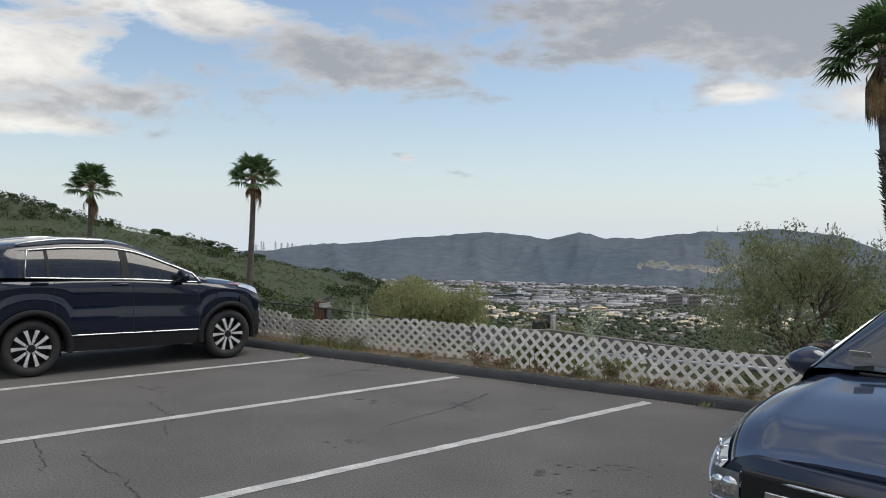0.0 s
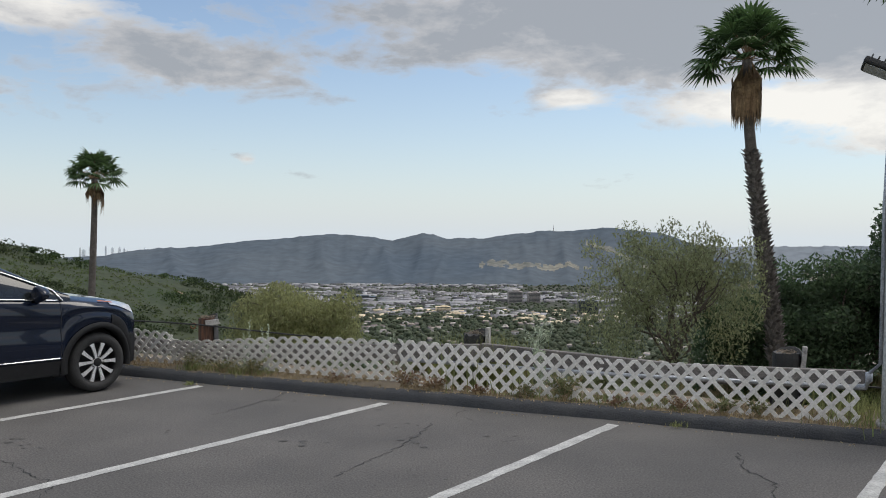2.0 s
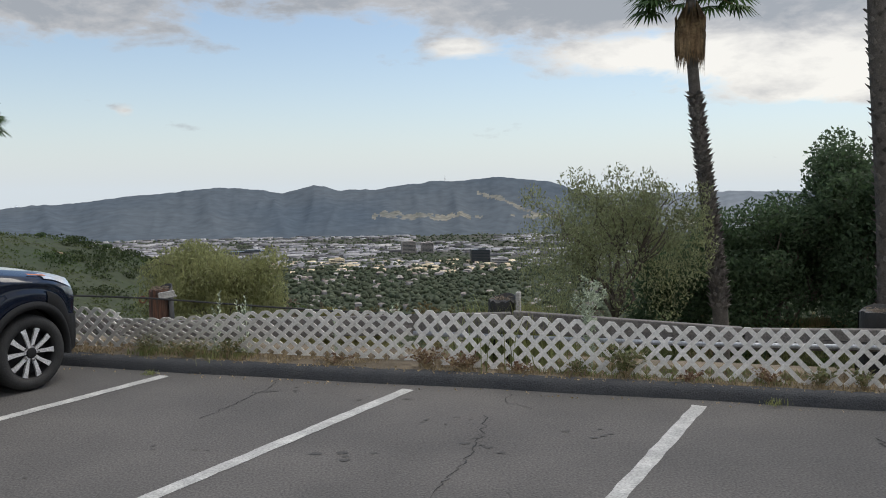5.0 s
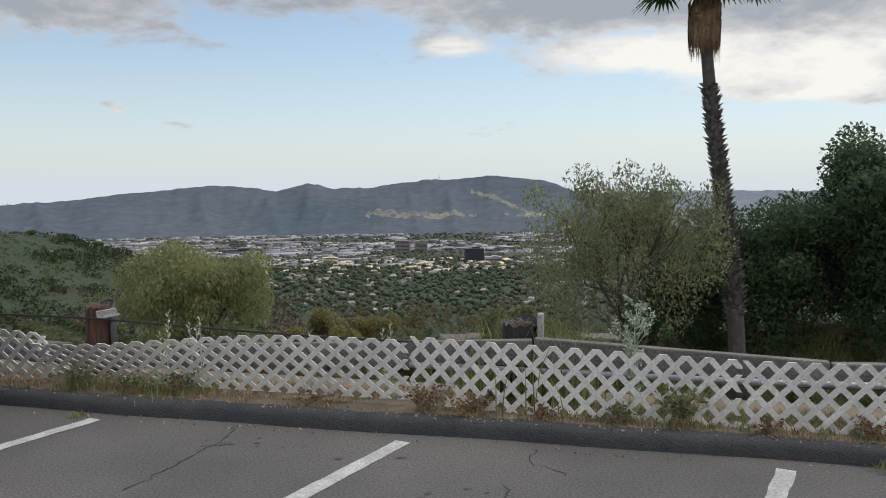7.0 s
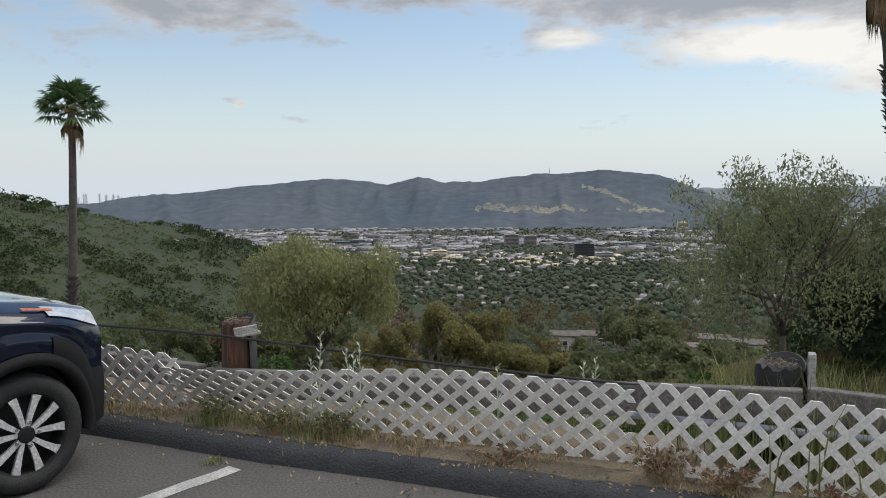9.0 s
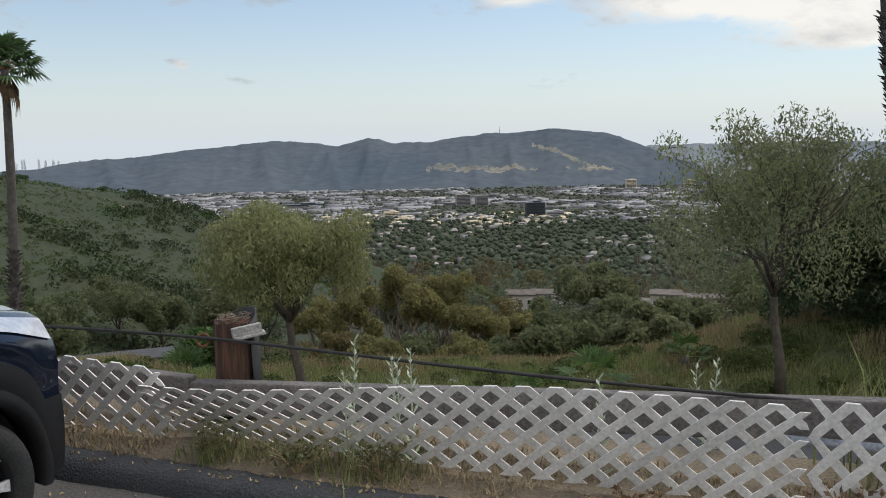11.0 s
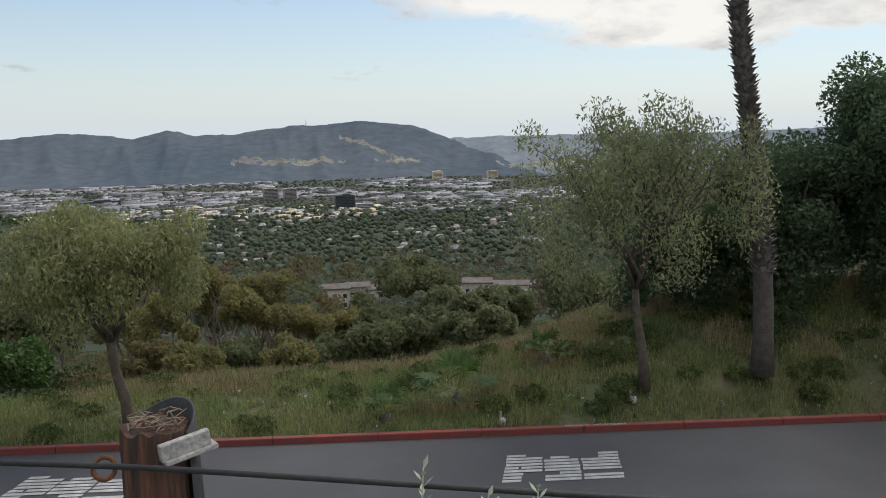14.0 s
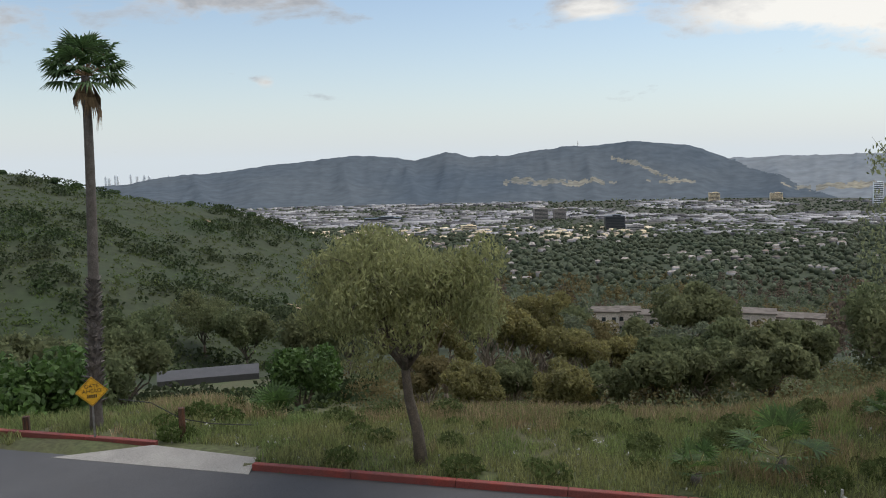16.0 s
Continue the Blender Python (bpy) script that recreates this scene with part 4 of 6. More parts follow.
def conduit():
    thing = empty("water_pipe", Matrix.Translation(at_kerb(4.95, 0.8, 0.4)), "pale galvanised pipe below the guard rail", "pipe")
    inv = Matrix.Translation(-thing.matrix_world.translation)
    b = Build().tube([inv @ at_kerb(-0.2, 0.80, 0.37), inv @ at_kerb(2.5, 0.80, 0.37), inv @ at_kerb(4.86, 0.78, 0.42)], 0.024, 10)
    b.ob("pipe", M_PIPE, thing, True)
    b = Build().tube([inv @ at_kerb(4.84, 0.78, 0.42), inv @ at_kerb(4.93, 0.76, 0.43), inv @ at_kerb(4.96, 0.74, 0.50), inv @ at_kerb(4.96, 0.74, 0.58)], 0.034, 10)
    b.ob("elbow", M_PIPE, thing, True)
    b = Build().tube([inv @ at_kerb(4.96, 0.74, 0.57), inv @ at_kerb(5.04, 0.55, 0.7), inv @ at_kerb(5.05, 0.55, 2.2), inv @ at_kerb(5.09, 0.55, 3.3)], 0.018, 8)
    b.ob("riser", M_PIPE, thing, True)
    return thing


conduit()


def flood_pole():
    base = at_kerb(5.27, 0.55, 0.08)
    thing = empty("light_pole", Matrix.Translation(base), "tall chalky white pole with a black floodlight", "light pole")
    Build().tube([(0, 0, -0.3), (0, 0, 0.6), (0.0, 0, 3.2), (0.02, 0, 7.2)], [0.225, 0.215, 0.19, 0.17], 24).ob("pole", M_POLE, thing, True)
    Build().tube([(0, 0, 0.0), (0, 0, 0.06)], [0.27, 0.26], 24).ob("base_collar", M_CONC, thing, True)
    m = Matrix.Rotation(0.5, 3, "Y") @ Matrix.Rotation(ka, 3, "Z")
    c = Vector((-0.33, -0.05, 3.44))
    lamp = Build().box(c, (0.34, 0.26, 0.07), m, 0.02)
    for i in range(5):
        lamp.box(c + m @ Vector((-0.12 + 0.06 * i, 0, 0.05)), (0.012, 0.22, 0.04), m)
    lamp = lamp.ob("floodlight", M_BLACK, thing, label="black LED floodlight, unlit")
    Build().box(c + m @ Vector((0, 0, -0.038)), (0.28, 0.2, 0.008), m).ob("lens", M_POLE, lamp)
    Build().tube([c + m @ Vector((0.15, 0, 0)), Vector((-0.17, -0.02, 3.40)), Vector((-0.1, 0, 3.40))], 0.02, 8).ob("bracket", M_BLACK, thing)
    Build().box((-0.06, -0.2, 2.95), (0.16, 0.07, 0.13), None, 0.015).ob("junction_box", M_PIPE, thing, label="grey metal junction box")
    Build().tube([(-0.07, -0.2, 1.32), (-0.07, -0.235, 1.32)], [0.06, 0.055], 16).ob("bell", M_BLACK, thing, label="round black fitting")
    Build().box((-0.08, -0.2, 1.16), (0.09, 0.02, 0.05), None, 0.004).ob("plate", M_PIPE, thing)
    return thing


flood_pole()

# ---- weeds and dry grass on the strip ----
def blades(name, pos, height, width, material, seed, lean=0.35, parent=None, curve=0.5):
    rng = np.random.RandomState(seed)
    n = len(pos)
    h = np.asarray(height)[:, None]
    a = rng.uniform(0, 2 * math.pi, n)
    side = np.stack([np.cos(a), np.sin(a), np.zeros(n)], -1) * width
    a2 = rng.uniform(0, 2 * math.pi, n)
    out = np.stack([np.cos(a2), np.sin(a2), np.zeros(n)], -1) * (rng.uniform(0.1, 1, (n, 1)) * lean) * h
    up = np.array([0, 0, 1.0])[None] * h
    p = np.asarray(pos)
    V = np.stack([p - side, p + side, p + up * 0.55 + out * curve * 0.6 + side * 0.7, p + up * 0.55 + out * curve * 0.6 - side * 0.7, p + up + out], 1)
    V4 = V.reshape(-1, 3)
    i = np.arange(n) * 5
    F = np.concatenate([np.stack([i, i + 1, i + 2], -1), np.stack([i, i + 2, i + 3], -1), np.stack([i + 3, i + 2, i + 4], -1)])
    return array_ob(name, V4, F, material, parent)


def kerb_pts(rng, n, u0, u1, s0, s1, z=0.1):
    u, s = rng.uniform(u0, u1, n), rng.uniform(s0, s1, n)
    return np.stack([K0.x + KU.x * u + KN.x * s, K0.y + KU.y * u + KN.y * s, np.full(n, z)], -1), u


def strip_weeds():
    rng = np.random.RandomState(51)
    p, u = kerb_pts(rng, 18000, -8, 5, 0.28, 1.0)
    k = lattice_noise(u * 10, p[:, 1] * 10, 3, 52) > -0.15
    p = p[k]
    tagged(blades("dry_grass_litter", p, rng.uniform(0.015, 0.05, len(p)), 0.004, M_DRYGRASS, 53, 1.3), "dry straw and leaf litter along the fence", "dry grass", kind="stuff")
    p, u = kerb_pts(rng, 7000, -8, 5, 0.36, 0.9)
    k = (lattice_noise(u * 10, p[:, 1] * 2, 6, 55) > 0.25) | ((u > -3.3) & (u < -1.9))
    p = p[k]
    tagged(blades("green_weeds", p, rng.uniform(0.02, 0.09, len(p)), 0.004, M_GRASS, 56, 0.9), "low green weeds under the lattice", "weeds", kind="stuff")
    n = 9000
    u, s = rng.uniform(-8, 6, n), rng.uniform(1.3, 3.2, n)
    p = np.stack([K0.x + KU.x * u + KN.x * s, K0.y + KU.y * u + KN.y * s, np.zeros(n)], -1)
    p[:, 2] = land(p[:, 0], p[:, 1])
    tagged(blades("bank_grass", p, rng.uniform(0.02, 0.12, n), 0.004, M_DRYGRASS, 57, 0.7), "dry grass on the bank behind the rail", "dry grass", kind="stuff")


strip_weeds()


def tuft(u, s, n, spread, h, material, label, name="grass_tuft", lean=0.9, seed=0, width=0.004, z=0.1):
    rng = np.random.RandomState(seed)
    q = rng.normal(size=(n, 2)) * spread
    c = at_kerb(u, s, z)
    p = np.stack([q[:, 0], q[:, 1], np.zeros(n)], -1)
    ob = blades(name, p, rng.uniform(0.2, 0.7, n) * h, width, material, seed + 1, lean)
    ob.location = c
    return tagged(ob, label, "weeds", kind="stuff")


tuft(-3.05, 0.42, 90, 0.08, 0.3, M_GRASS, "green weed tuft against the lattice", lean=0.8, seed=61)
tuft(-2.2, 0.42, 90, 0.12, 0.26, M_GRASS, "straggly green weeds at the lattice", lean=1.0, seed=64)
tuft(3.2, 0.05, 60, 0.04, 0.09, M_GRASS, "small weed growing from the berm joint", lean=1.2, seed=70, z=0.02)
tuft(-2.75, -0.03, 60, 0.04, 0.09, M_GRASS, "small weed growing from the berm joint", lean=1.2, seed=71, z=0.0)
tuft(4.9, 1.0, 700, 0.3, 0.4, M_GRASS, "tall green grass clump behind the rail", lean=0.5, seed=72, width=0.006, z=0.05)
tuft(0.75, 1.2, 1000, 0.28, 0.95, M_GRASS, "tall pale green grass clump on the bank", lean=0.5, seed=73, width=0.006)

M_REDWEED = mat("reddish_dry_weed", (0.26, 0.19, 0.11), 0.9, (0.20, 0.115, 0.075), 8, 60, island=0.35, leaf=0.3)
M_WEED = mat("dull_green_weed", (0.15, 0.19, 0.075), 0.85, (0.19, 0.19, 0.09), 8, 60, island=0.3, leaf=0.35)


def weed_clump(u, s, w, h, stems, material, label, seed, leaf=0.03):
    """Branching stems set with small broad leaves."""
    thing = empty("weed", Matrix.Translation(at_kerb(u, s, 0.1)), label, "weed", "weeds along the lattice")
    rng = random.Random(seed)
    st, lv = Build(), Build()
    for k in range(stems):
        a = rng.uniform(0, 6.28)
        tip = Vector((math.cos(a) * w * rng.uniform(0.2, 1), math.sin(a) * w * 0.45 * rng.uniform(0.2, 1), h * rng.uniform(0.45, 1)))
        mid = tip * 0.5 + Vector((0, 0, h * 0.12))
        st.tube([(0, 0, -0.01), mid, tip], [0.004, 0.003, 0.0015], 4, False)
        for i in range(9):
            t = 0.25 + 0.75 * (i + rng.random()) / 9
            p = (Vector((0, 0, 0)).lerp(mid, t * 2) if t < 0.5 else mid.lerp(tip, t * 2 - 1))
            d = Vector((rng.gauss(0, 1), rng.gauss(0, 1), rng.gauss(0.4, 0.6))).normalized()
            sd = d.cross(Vector((rng.gauss(0, 1), rng.gauss(0, 1), 1))).normalized()
            L = leaf * rng.uniform(0.6, 1.5)
            lv.add([p, p + d * L * 0.5 + sd * L * 0.3, p + d * L, p + d * L * 0.5 - sd * L * 0.3], [(0, 1, 2, 3)])
    st.ob("stem", M_DRYGRASS, thing)
    lv.ob("foliage", material, thing)
    return thing


for i_, (u_, s_, w_, h_, n_, m_, words) in enumerate((
        (-3.1, 0.40, 0.16, 0.24, 16, M_WEED, "green leafy weed against the lattice"), (-2.55, 0.38, 0.30, 0.20, 26, M_WEED, "straggling dull green weed on the strip"),
        (-2.1, 0.42, 0.22, 0.24, 20, M_WEED, "green leafy weed against the lattice"), (-0.9, 0.38, 0.25, 0.10, 14, M_REDWEED, "low reddish dry weed on the strip"),
        (0.05, 0.40, 0.26, 0.22, 30, M_REDWEED, "reddish dry weed bush at the lattice"), (0.42, 0.36, 0.28, 0.18, 30, M_REDWEED, "reddish dry weed bush at the lattice"),
        (0.95, 0.38, 0.22, 0.11, 16, M_REDWEED, "low reddish dry weed on the strip"), (1.50, 0.42, 0.18, 0.16, 18, M_WEED, "dull green weed at the foot of a thistle"),
        (1.95, 0.42, 0.30, 0.30, 26, M_WEED, "broad green weed beside a pale thistle"), (2.5, 0.38, 0.25, 0.10, 14, M_REDWEED, "low reddish dry weed on the strip"),
        (3.2, 0.40, 0.24, 0.16, 18, M_REDWEED, "low reddish dry weed on the strip"), (3.6, 0.40, 0.22, 0.20, 22, M_WEED, "green leafy weed against the lattice"),
        (3.95, 0.38, 0.18, 0.2, 18, M_WEED, "green leafy weed against the lattice"), (-4.2, 0.4, 0.3, 0.1, 14, M_REDWEED, "low reddish dry weed on the strip"))):
    weed_clump(u_, s_, w_, h_, n_, m_, words, 300 + i_, 0.045 if u_ == 1.95 else 0.03)


def silver_plant(u, s, top, stems, seed, label, bushy=0.0):
    """Upright grey-green stems with whorls of narrow leaves."""
    thing = empty("silver_plant", Matrix.Translation(at_kerb(u, s, 0.1)), label, "plant", "pale silvery weeds")
    rng = random.Random(seed)
    st, lv = Build(), Build()
    H = top - 0.1
    for k in range(stems):
        a = rng.uniform(0, 6.28)
        hh = H * (1 if k == 0 else rng.uniform(0.55, 0.95))
        base = Vector((0.02 * math.cos(a), 0.02 * math.sin(a), 0)) * min(stems, 5) * rng.uniform(0.3, 1)
        tip = Vector((base.x * (1.5 + bushy * 1.2), base.y * (1.5 + bushy * 1.2), hh)) + Vector((rng.uniform(-1, 1), rng.uniform(-1, 1), 0)) * 0.03
        st.tube([base, (base + tip) / 2, tip], [0.006, 0.005, 0.002], 5)
        m = int(hh / 0.017)
        for i in range(m):
            t = (i + 0.5) / m
            p = base.lerp(tip, t)
            ang = i * 2.4 + rng.uniform(-0.3, 0.3)
            L = (0.09 - 0.01 * bushy) * (1.25 - 0.8 * t) * rng.uniform(0.7, 1.2)
            d = Vector((math.cos(ang), math.sin(ang), 0.55 + 0.6 * t)).normalized()
            sd = d.cross(Vector((0, 0, 1))).normalized() * (0.009 - 0.001 * bushy)
            up = Vector((0, 0, 0.003))
            lv.add([p, p + d * L * 0.5 + sd, p + d * L, p + d * L * 0.5 - sd, p + d * L * 0.5 + up], [(0, 1, 4), (1, 2, 4), (2, 3, 4), (3, 0, 4)])
    st.ob("stem", M_SILVER, thing)
    lv.ob("foliage", M_SILVER, thing)
    return thing


silver_plant(-2.36, 0.60, 0.76, 2, 1, "slim silvery weed standing above the lattice")
silver_plant(-2.03, 0.61, 0.74, 2, 2, "slim silvery weed standing above the lattice")
silver_plant(-2.12, 0.75, 0.62, 1, 3, "slim silvery weed standing above the lattice")
silver_plant(-1.05, 0.75, 0.62, 2, 4, "short silvery weed behind the lattice")


def thistle(u, s, top, seed, label):
    """One stout stem that opens into a rounded head of many small pale leaves."""
    thing = empty("thistle", Matrix.Translation(at_kerb(u, s, 0.1)), label, "plant", "pale silvery weeds")
    rng = random.Random(seed)
    st, lv = Build(), Build()
    H = top - 0.1
    spine = [Vector((0.02 * math.sin(i * 1.1), 0.01 * math.cos(i), H * i / 6)) for i in range(7)]
    st.tube(spine, [0.009, 0.008, 0.007, 0.006, 0.005, 0.004, 0.002], 6)
    for k in range(46):
        t = rng.uniform(0.12, 0.98)
        p = spine[0].lerp(spine[-1], t)
        a = rng.uniform(0, 6.28)
        reach = (0.07 if t < 0.55 else 0.15 * (1.25 - t) / 0.7 + 0.03) * rng.uniform(0.6, 1.2)
        q = p + Vector((math.cos(a) * reach, math.sin(a) * reach, reach * rng.uniform(0.5, 1.1)))
        st.tube([p, q], [0.003, 0.0015], 4, False)
        for i in range(26 if t > 0.5 else 14):
            c = p.lerp(q, rng.uniform(0.35, 1.1)) + Vector((rng.gauss(0, 1), rng.gauss(0, 1), rng.gauss(0, 1))) * 0.012
            d = Vector((rng.gauss(0, 1), rng.gauss(0, 1), rng.gauss(0.5, 0.7))).normalized() * rng.uniform(0.018, 0.042)
            sd = d.cross(Vector((rng.gauss(0, 1), rng.gauss(0, 1), 0.3))).normalized() * 0.008
            lv.add([c, c + d * 0.5 + sd, c + d, c + d * 0.5 - sd], [(0, 1, 2, 3)])
    st.ob("stem", M_SILVER, thing)
    lv.ob("foliage", M_SILVER, thing)
    return thing


thistle(1.62, 0.60, 0.95, 5, "tall pale silver thistle growing through the lattice")
silver_plant(-0.55, 1.3, 0.62, 3, 6, "short silvery weed behind the lattice")

# ---- the asphalt's cracks, stains and leaves ----
def crack(points, seed, w=0.014):
    rng = random.Random(seed)
    vs, fs = [], []
    pts = [Vector((*p, 0.003)) for p in points]
    fine = []
    for p, q in zip(pts, pts[1:]):
        n = max(2, int((q - p).length / 0.05))
        fine += [p.lerp(q, i / n) + Vector((rng.uniform(-1, 1), rng.uniform(-1, 1), 0)) * 0.03 for i in range(n)]
    for i, p in enumerate(fine):
        d = (fine[min(i + 1, len(fine) - 1)] - fine[max(0, i - 1)]).normalized()
        sd = Vector((-d.y, d.x, 0)) * w * rng.uniform(0.15, 1.0) / 2
        vs += [p + sd, p - sd]
    fs = [(2 * i, 2 * i + 1, 2 * i + 3, 2 * i + 2) for i in range(len(fine) - 1)]
    return tagged(mesh_ob("asphalt_crack", vs, fs, M_CRACK), "thin dark crack in the asphalt", "crack", "cracks in the lot", "structure")


def stain(x, y, r, seed, flat=0.5):
    rng = random.Random(seed)
    n = 18
    vs = [(x, y, 0.0035)] + [(x + r * rng.uniform(0.6, 1.1) * math.cos(2 * math.pi * k / n), y + flat * r * rng.uniform(0.6, 1.1) * math.sin(2 * math.pi * k / n), 0.0035) for k in range(n)]
    return tagged(mesh_ob("oil_stain", vs, [(0, k + 1, (k + 1) % n + 1) for k in range(n)], M_STAIN), "small dark oil stain on the asphalt", "stain", "stains on the lot", "structure")


crack([(0.25, 7.4), (0.12, 6.9), (0.05, 6.66), (-0.15, 6.2), (-0.35, 5.8), (-0.5, 5.5)], 1)
crack([(-1.56, 8.95), (-1.6, 8.65), (-1.75, 8.3), (-1.95, 7.9), (-2.1, 7.6)], 2)
crack([(3.0, 6.4), (2.85, 5.9), (2.95, 5.5), (2.8, 5.1), (2.75, 4.6), (2.55, 4.1)], 3, 0.02)
crack([(-3.3, 5.9), (-2.9, 5.5), (-2.55, 5.25), (-2.5, 4.9), (-2.3, 4.6)], 4)
crack([(-2.7, 3.9), (-2.35, 3.6), (-1.9, 3.3), (-1.5, 2.9), (-1.2, 2.6)], 5, 0.015)
crack([(-3.4, 4.2), (-2.9, 3.7), (-2.6, 3.3)], 6)
crack([(0.6, 8.1), (0.5, 7.8), (0.7, 7.5)], 7)
for k, (x, y, r) in enumerate([(0.08, 6.67, 0.1), (-1.58, 8.58, 0.09), (-1.25, 8.5, 0.09), (-0.55, 8.0, 0.08), (-0.9, 6.6, 0.12), (1.15, 4.4, 0.11), (1.5, 4.6, 0.08), (1.75, 4.5, 0.07), (1.95, 4.75, 0.09), (-0.6, 4.8, 0.1),
                               (-2.2, 7.0, 0.06), (1.3, 3.9, 0.1), (0.4, 5.6, 0.05), (-3.6, 6.6, 0.1), (-3.2, 6.3, 0.07), (-0.2, 7.2, 0.06), (0.9, 6.9, 0.09)]):
    rng_ = random.Random(500 + k)
    for j in range(5):
        stain(x + rng_.gauss(0, 0.16), y + rng_.gauss(0, 0.09), r * rng_.uniform(0.18, 0.5), 20 * k + j, 0.7)


def berm_leaves():
    rng = np.random.RandomState(81)
    p, u = kerb_pts(rng, 260, -8, 5, -0.06, 0.1, 0.006)
    c = np.concatenate([p, kerb_pts(rng, 900, -8, 5, 0.17, 0.32, 0.12)[0]])
    tagged(leaf_cloud("leaf_litter", c, np.full((len(c), 3), 0.003), 1300, 0.015, M_DRYGRASS, 82), "small dry leaves scattered along the berm", "leaves", kind="stuff")


berm_leaves()

# ---- palms and trees ----
def palm(x, y, z, top, lean, r0, r1, crown, fronds, skirt, label, seed, boots=(0.0, 0.7), boot_n=260):
    """Fan palm: trunk with old leaf bases, a crown of fan leaves, a skirt of dead ones."""
    rng = random.Random(seed)
    thing = empty("fan_palm", Matrix.Translation((x, y, z)), label, "palm tree", "fan palms")
    H = top - z

    def axis(t):
        k = t * t * (3 - 2 * t)
        return Vector((lean[0] * k + 0.04 * math.sin(t * 5), lean[1] * k, H * t))

    n = 16
    Build().tube([axis(i / n) - Vector((0, 0, 0.3 if i == 0 else 0)) for i in range(n + 1)], [r0 * (1.25 if i == 0 else 1) + (r1 - r0) * (i / n) for i in range(n + 1)], 14).ob("trunk", M_BARK, thing, True)
    bb = Build()
    for k in range(boot_n):
        t = boots[0] + (boots[1] - boots[0]) * k / boot_n
        a = k * 2.39996 + rng.uniform(-0.2, 0.2)
        r = r0 + (r1 - r0) * t
        c = axis(t) + Vector((math.cos(a), math.sin(a), 0)) * r * 0.95
        o, tng = Vector((math.cos(a), math.sin(a), 0)), Vector((-math.sin(a), math.cos(a), 0))
        L, w = rng.uniform(0.10, 0.2), rng.uniform(0.05, 0.10)
        d = (o * 0.75 + Vector((0, 0, 1)) * rng.uniform(0.1, 0.9)).normalized() * L
        bb.add([c - tng * w, c + tng * w, c - Vector((0, 0, 0.07)) + o * 0.02, c + d + tng * w * 0.5, c + d - tng * w * 0.5], [(0, 1, 3, 4), (1, 2, 3), (2, 0, 4), (2, 4, 3)])
    bb.ob("rough_bark", M_BOOT, thing, label="rough old leaf bases")
    head = axis(1.0)

    def fan(b, d, petiole, size, droop, st):
        d = d.normalized()
        sd = d.cross(Vector((0, 0, 1)))
        sd = sd.normalized() if sd.length > 0.05 else Vector((1, 0, 0))
        nrm = sd.cross(d)
        hub = head + d * petiole - Vector((0, 0, droop * petiole * 0.3))
        st.tube([head, head + d * petiole * 0.6, hub], [0.018, 0.013, 0.009], 4, False)
        m = 19
        for i in range(m):
            a = math.radians(-115 + 230 * i / (m - 1)) + rng.uniform(-0.04, 0.04)
            L = size * (0.72 + 0.28 * math.cos(a * 0.7)) * rng.uniform(0.85, 1.1)
            e = d * math.cos(a) + sd * math.sin(a) - nrm * 0.12
            q = sd * math.cos(a) - d * math.sin(a)
            w = 0.06 * size
            f = nrm * 0.012
            mid = hub + e * L * 0.6 - Vector((0, 0, droop * 0.08 * L))
            tip = hub + e * L - Vector((0, 0, (0.14 + droop * 0.35) * L))
            b.add([hub, mid + q * w, mid - q * w, tip, mid + f * 2], [(0, 1, 4), (0, 4, 2), (1, 3, 4), (4, 3, 2)])

    live, stems = Build(), Build()
    for k in range(fronds):
        a = k * 2.39996 + rng.uniform(-0.2, 0.2)
        t = k / fronds
        el_ = math.radians(84 - 88 * t ** 0.95 + rng.uniform(-8, 8))
        fan(live, Vector((math.cos(a) * math.cos(el_), math.sin(a) * math.cos(el_), math.sin(el_))), crown * rng.uniform(0.48, 0.66), crown * rng.uniform(0.4, 0.5), 0.15 + 0.5 * t, stems)
    live.ob("crown", M_PALMLEAF, thing, label="green fan-shaped leaves")
    stems.ob("stalk", M_DEADLEAF, thing)
    dead = Build()
    for k in range(skirt):
        a = k * 2.39996 + rng.uniform(-0.3, 0.3)
        z0 = -rng.uniform(0.0, 0.5) * crown * 0.6
        o = Vector((math.cos(a), math.sin(a), 0))
        L = crown * rng.uniform(0.5, 0.95)
        p = head + o * (r1 + 0.04) + Vector((0, 0, z0))
        t_ = Vector((-math.sin(a), math.cos(a), 0))
        for i in range(7):
            s_ = (i - 3) / 3
            q = p + t_ * s_ * 0.09 + o * 0.13 * crown - Vector((0, 0, L * 0.45))
            e = q + t_ * s_ * 0.10 - o * 0.06 - Vector((0, 0, L * rng.uniform(0.35, 0.6)))
            dead.add([p, q + t_ * 0.035, e, q - t_ * 0.035], [(0, 1, 2, 3)])
    dead.ob("dead_skirt", M_DEADLEAF, thing, label="hanging brown dead leaves")
    return thing


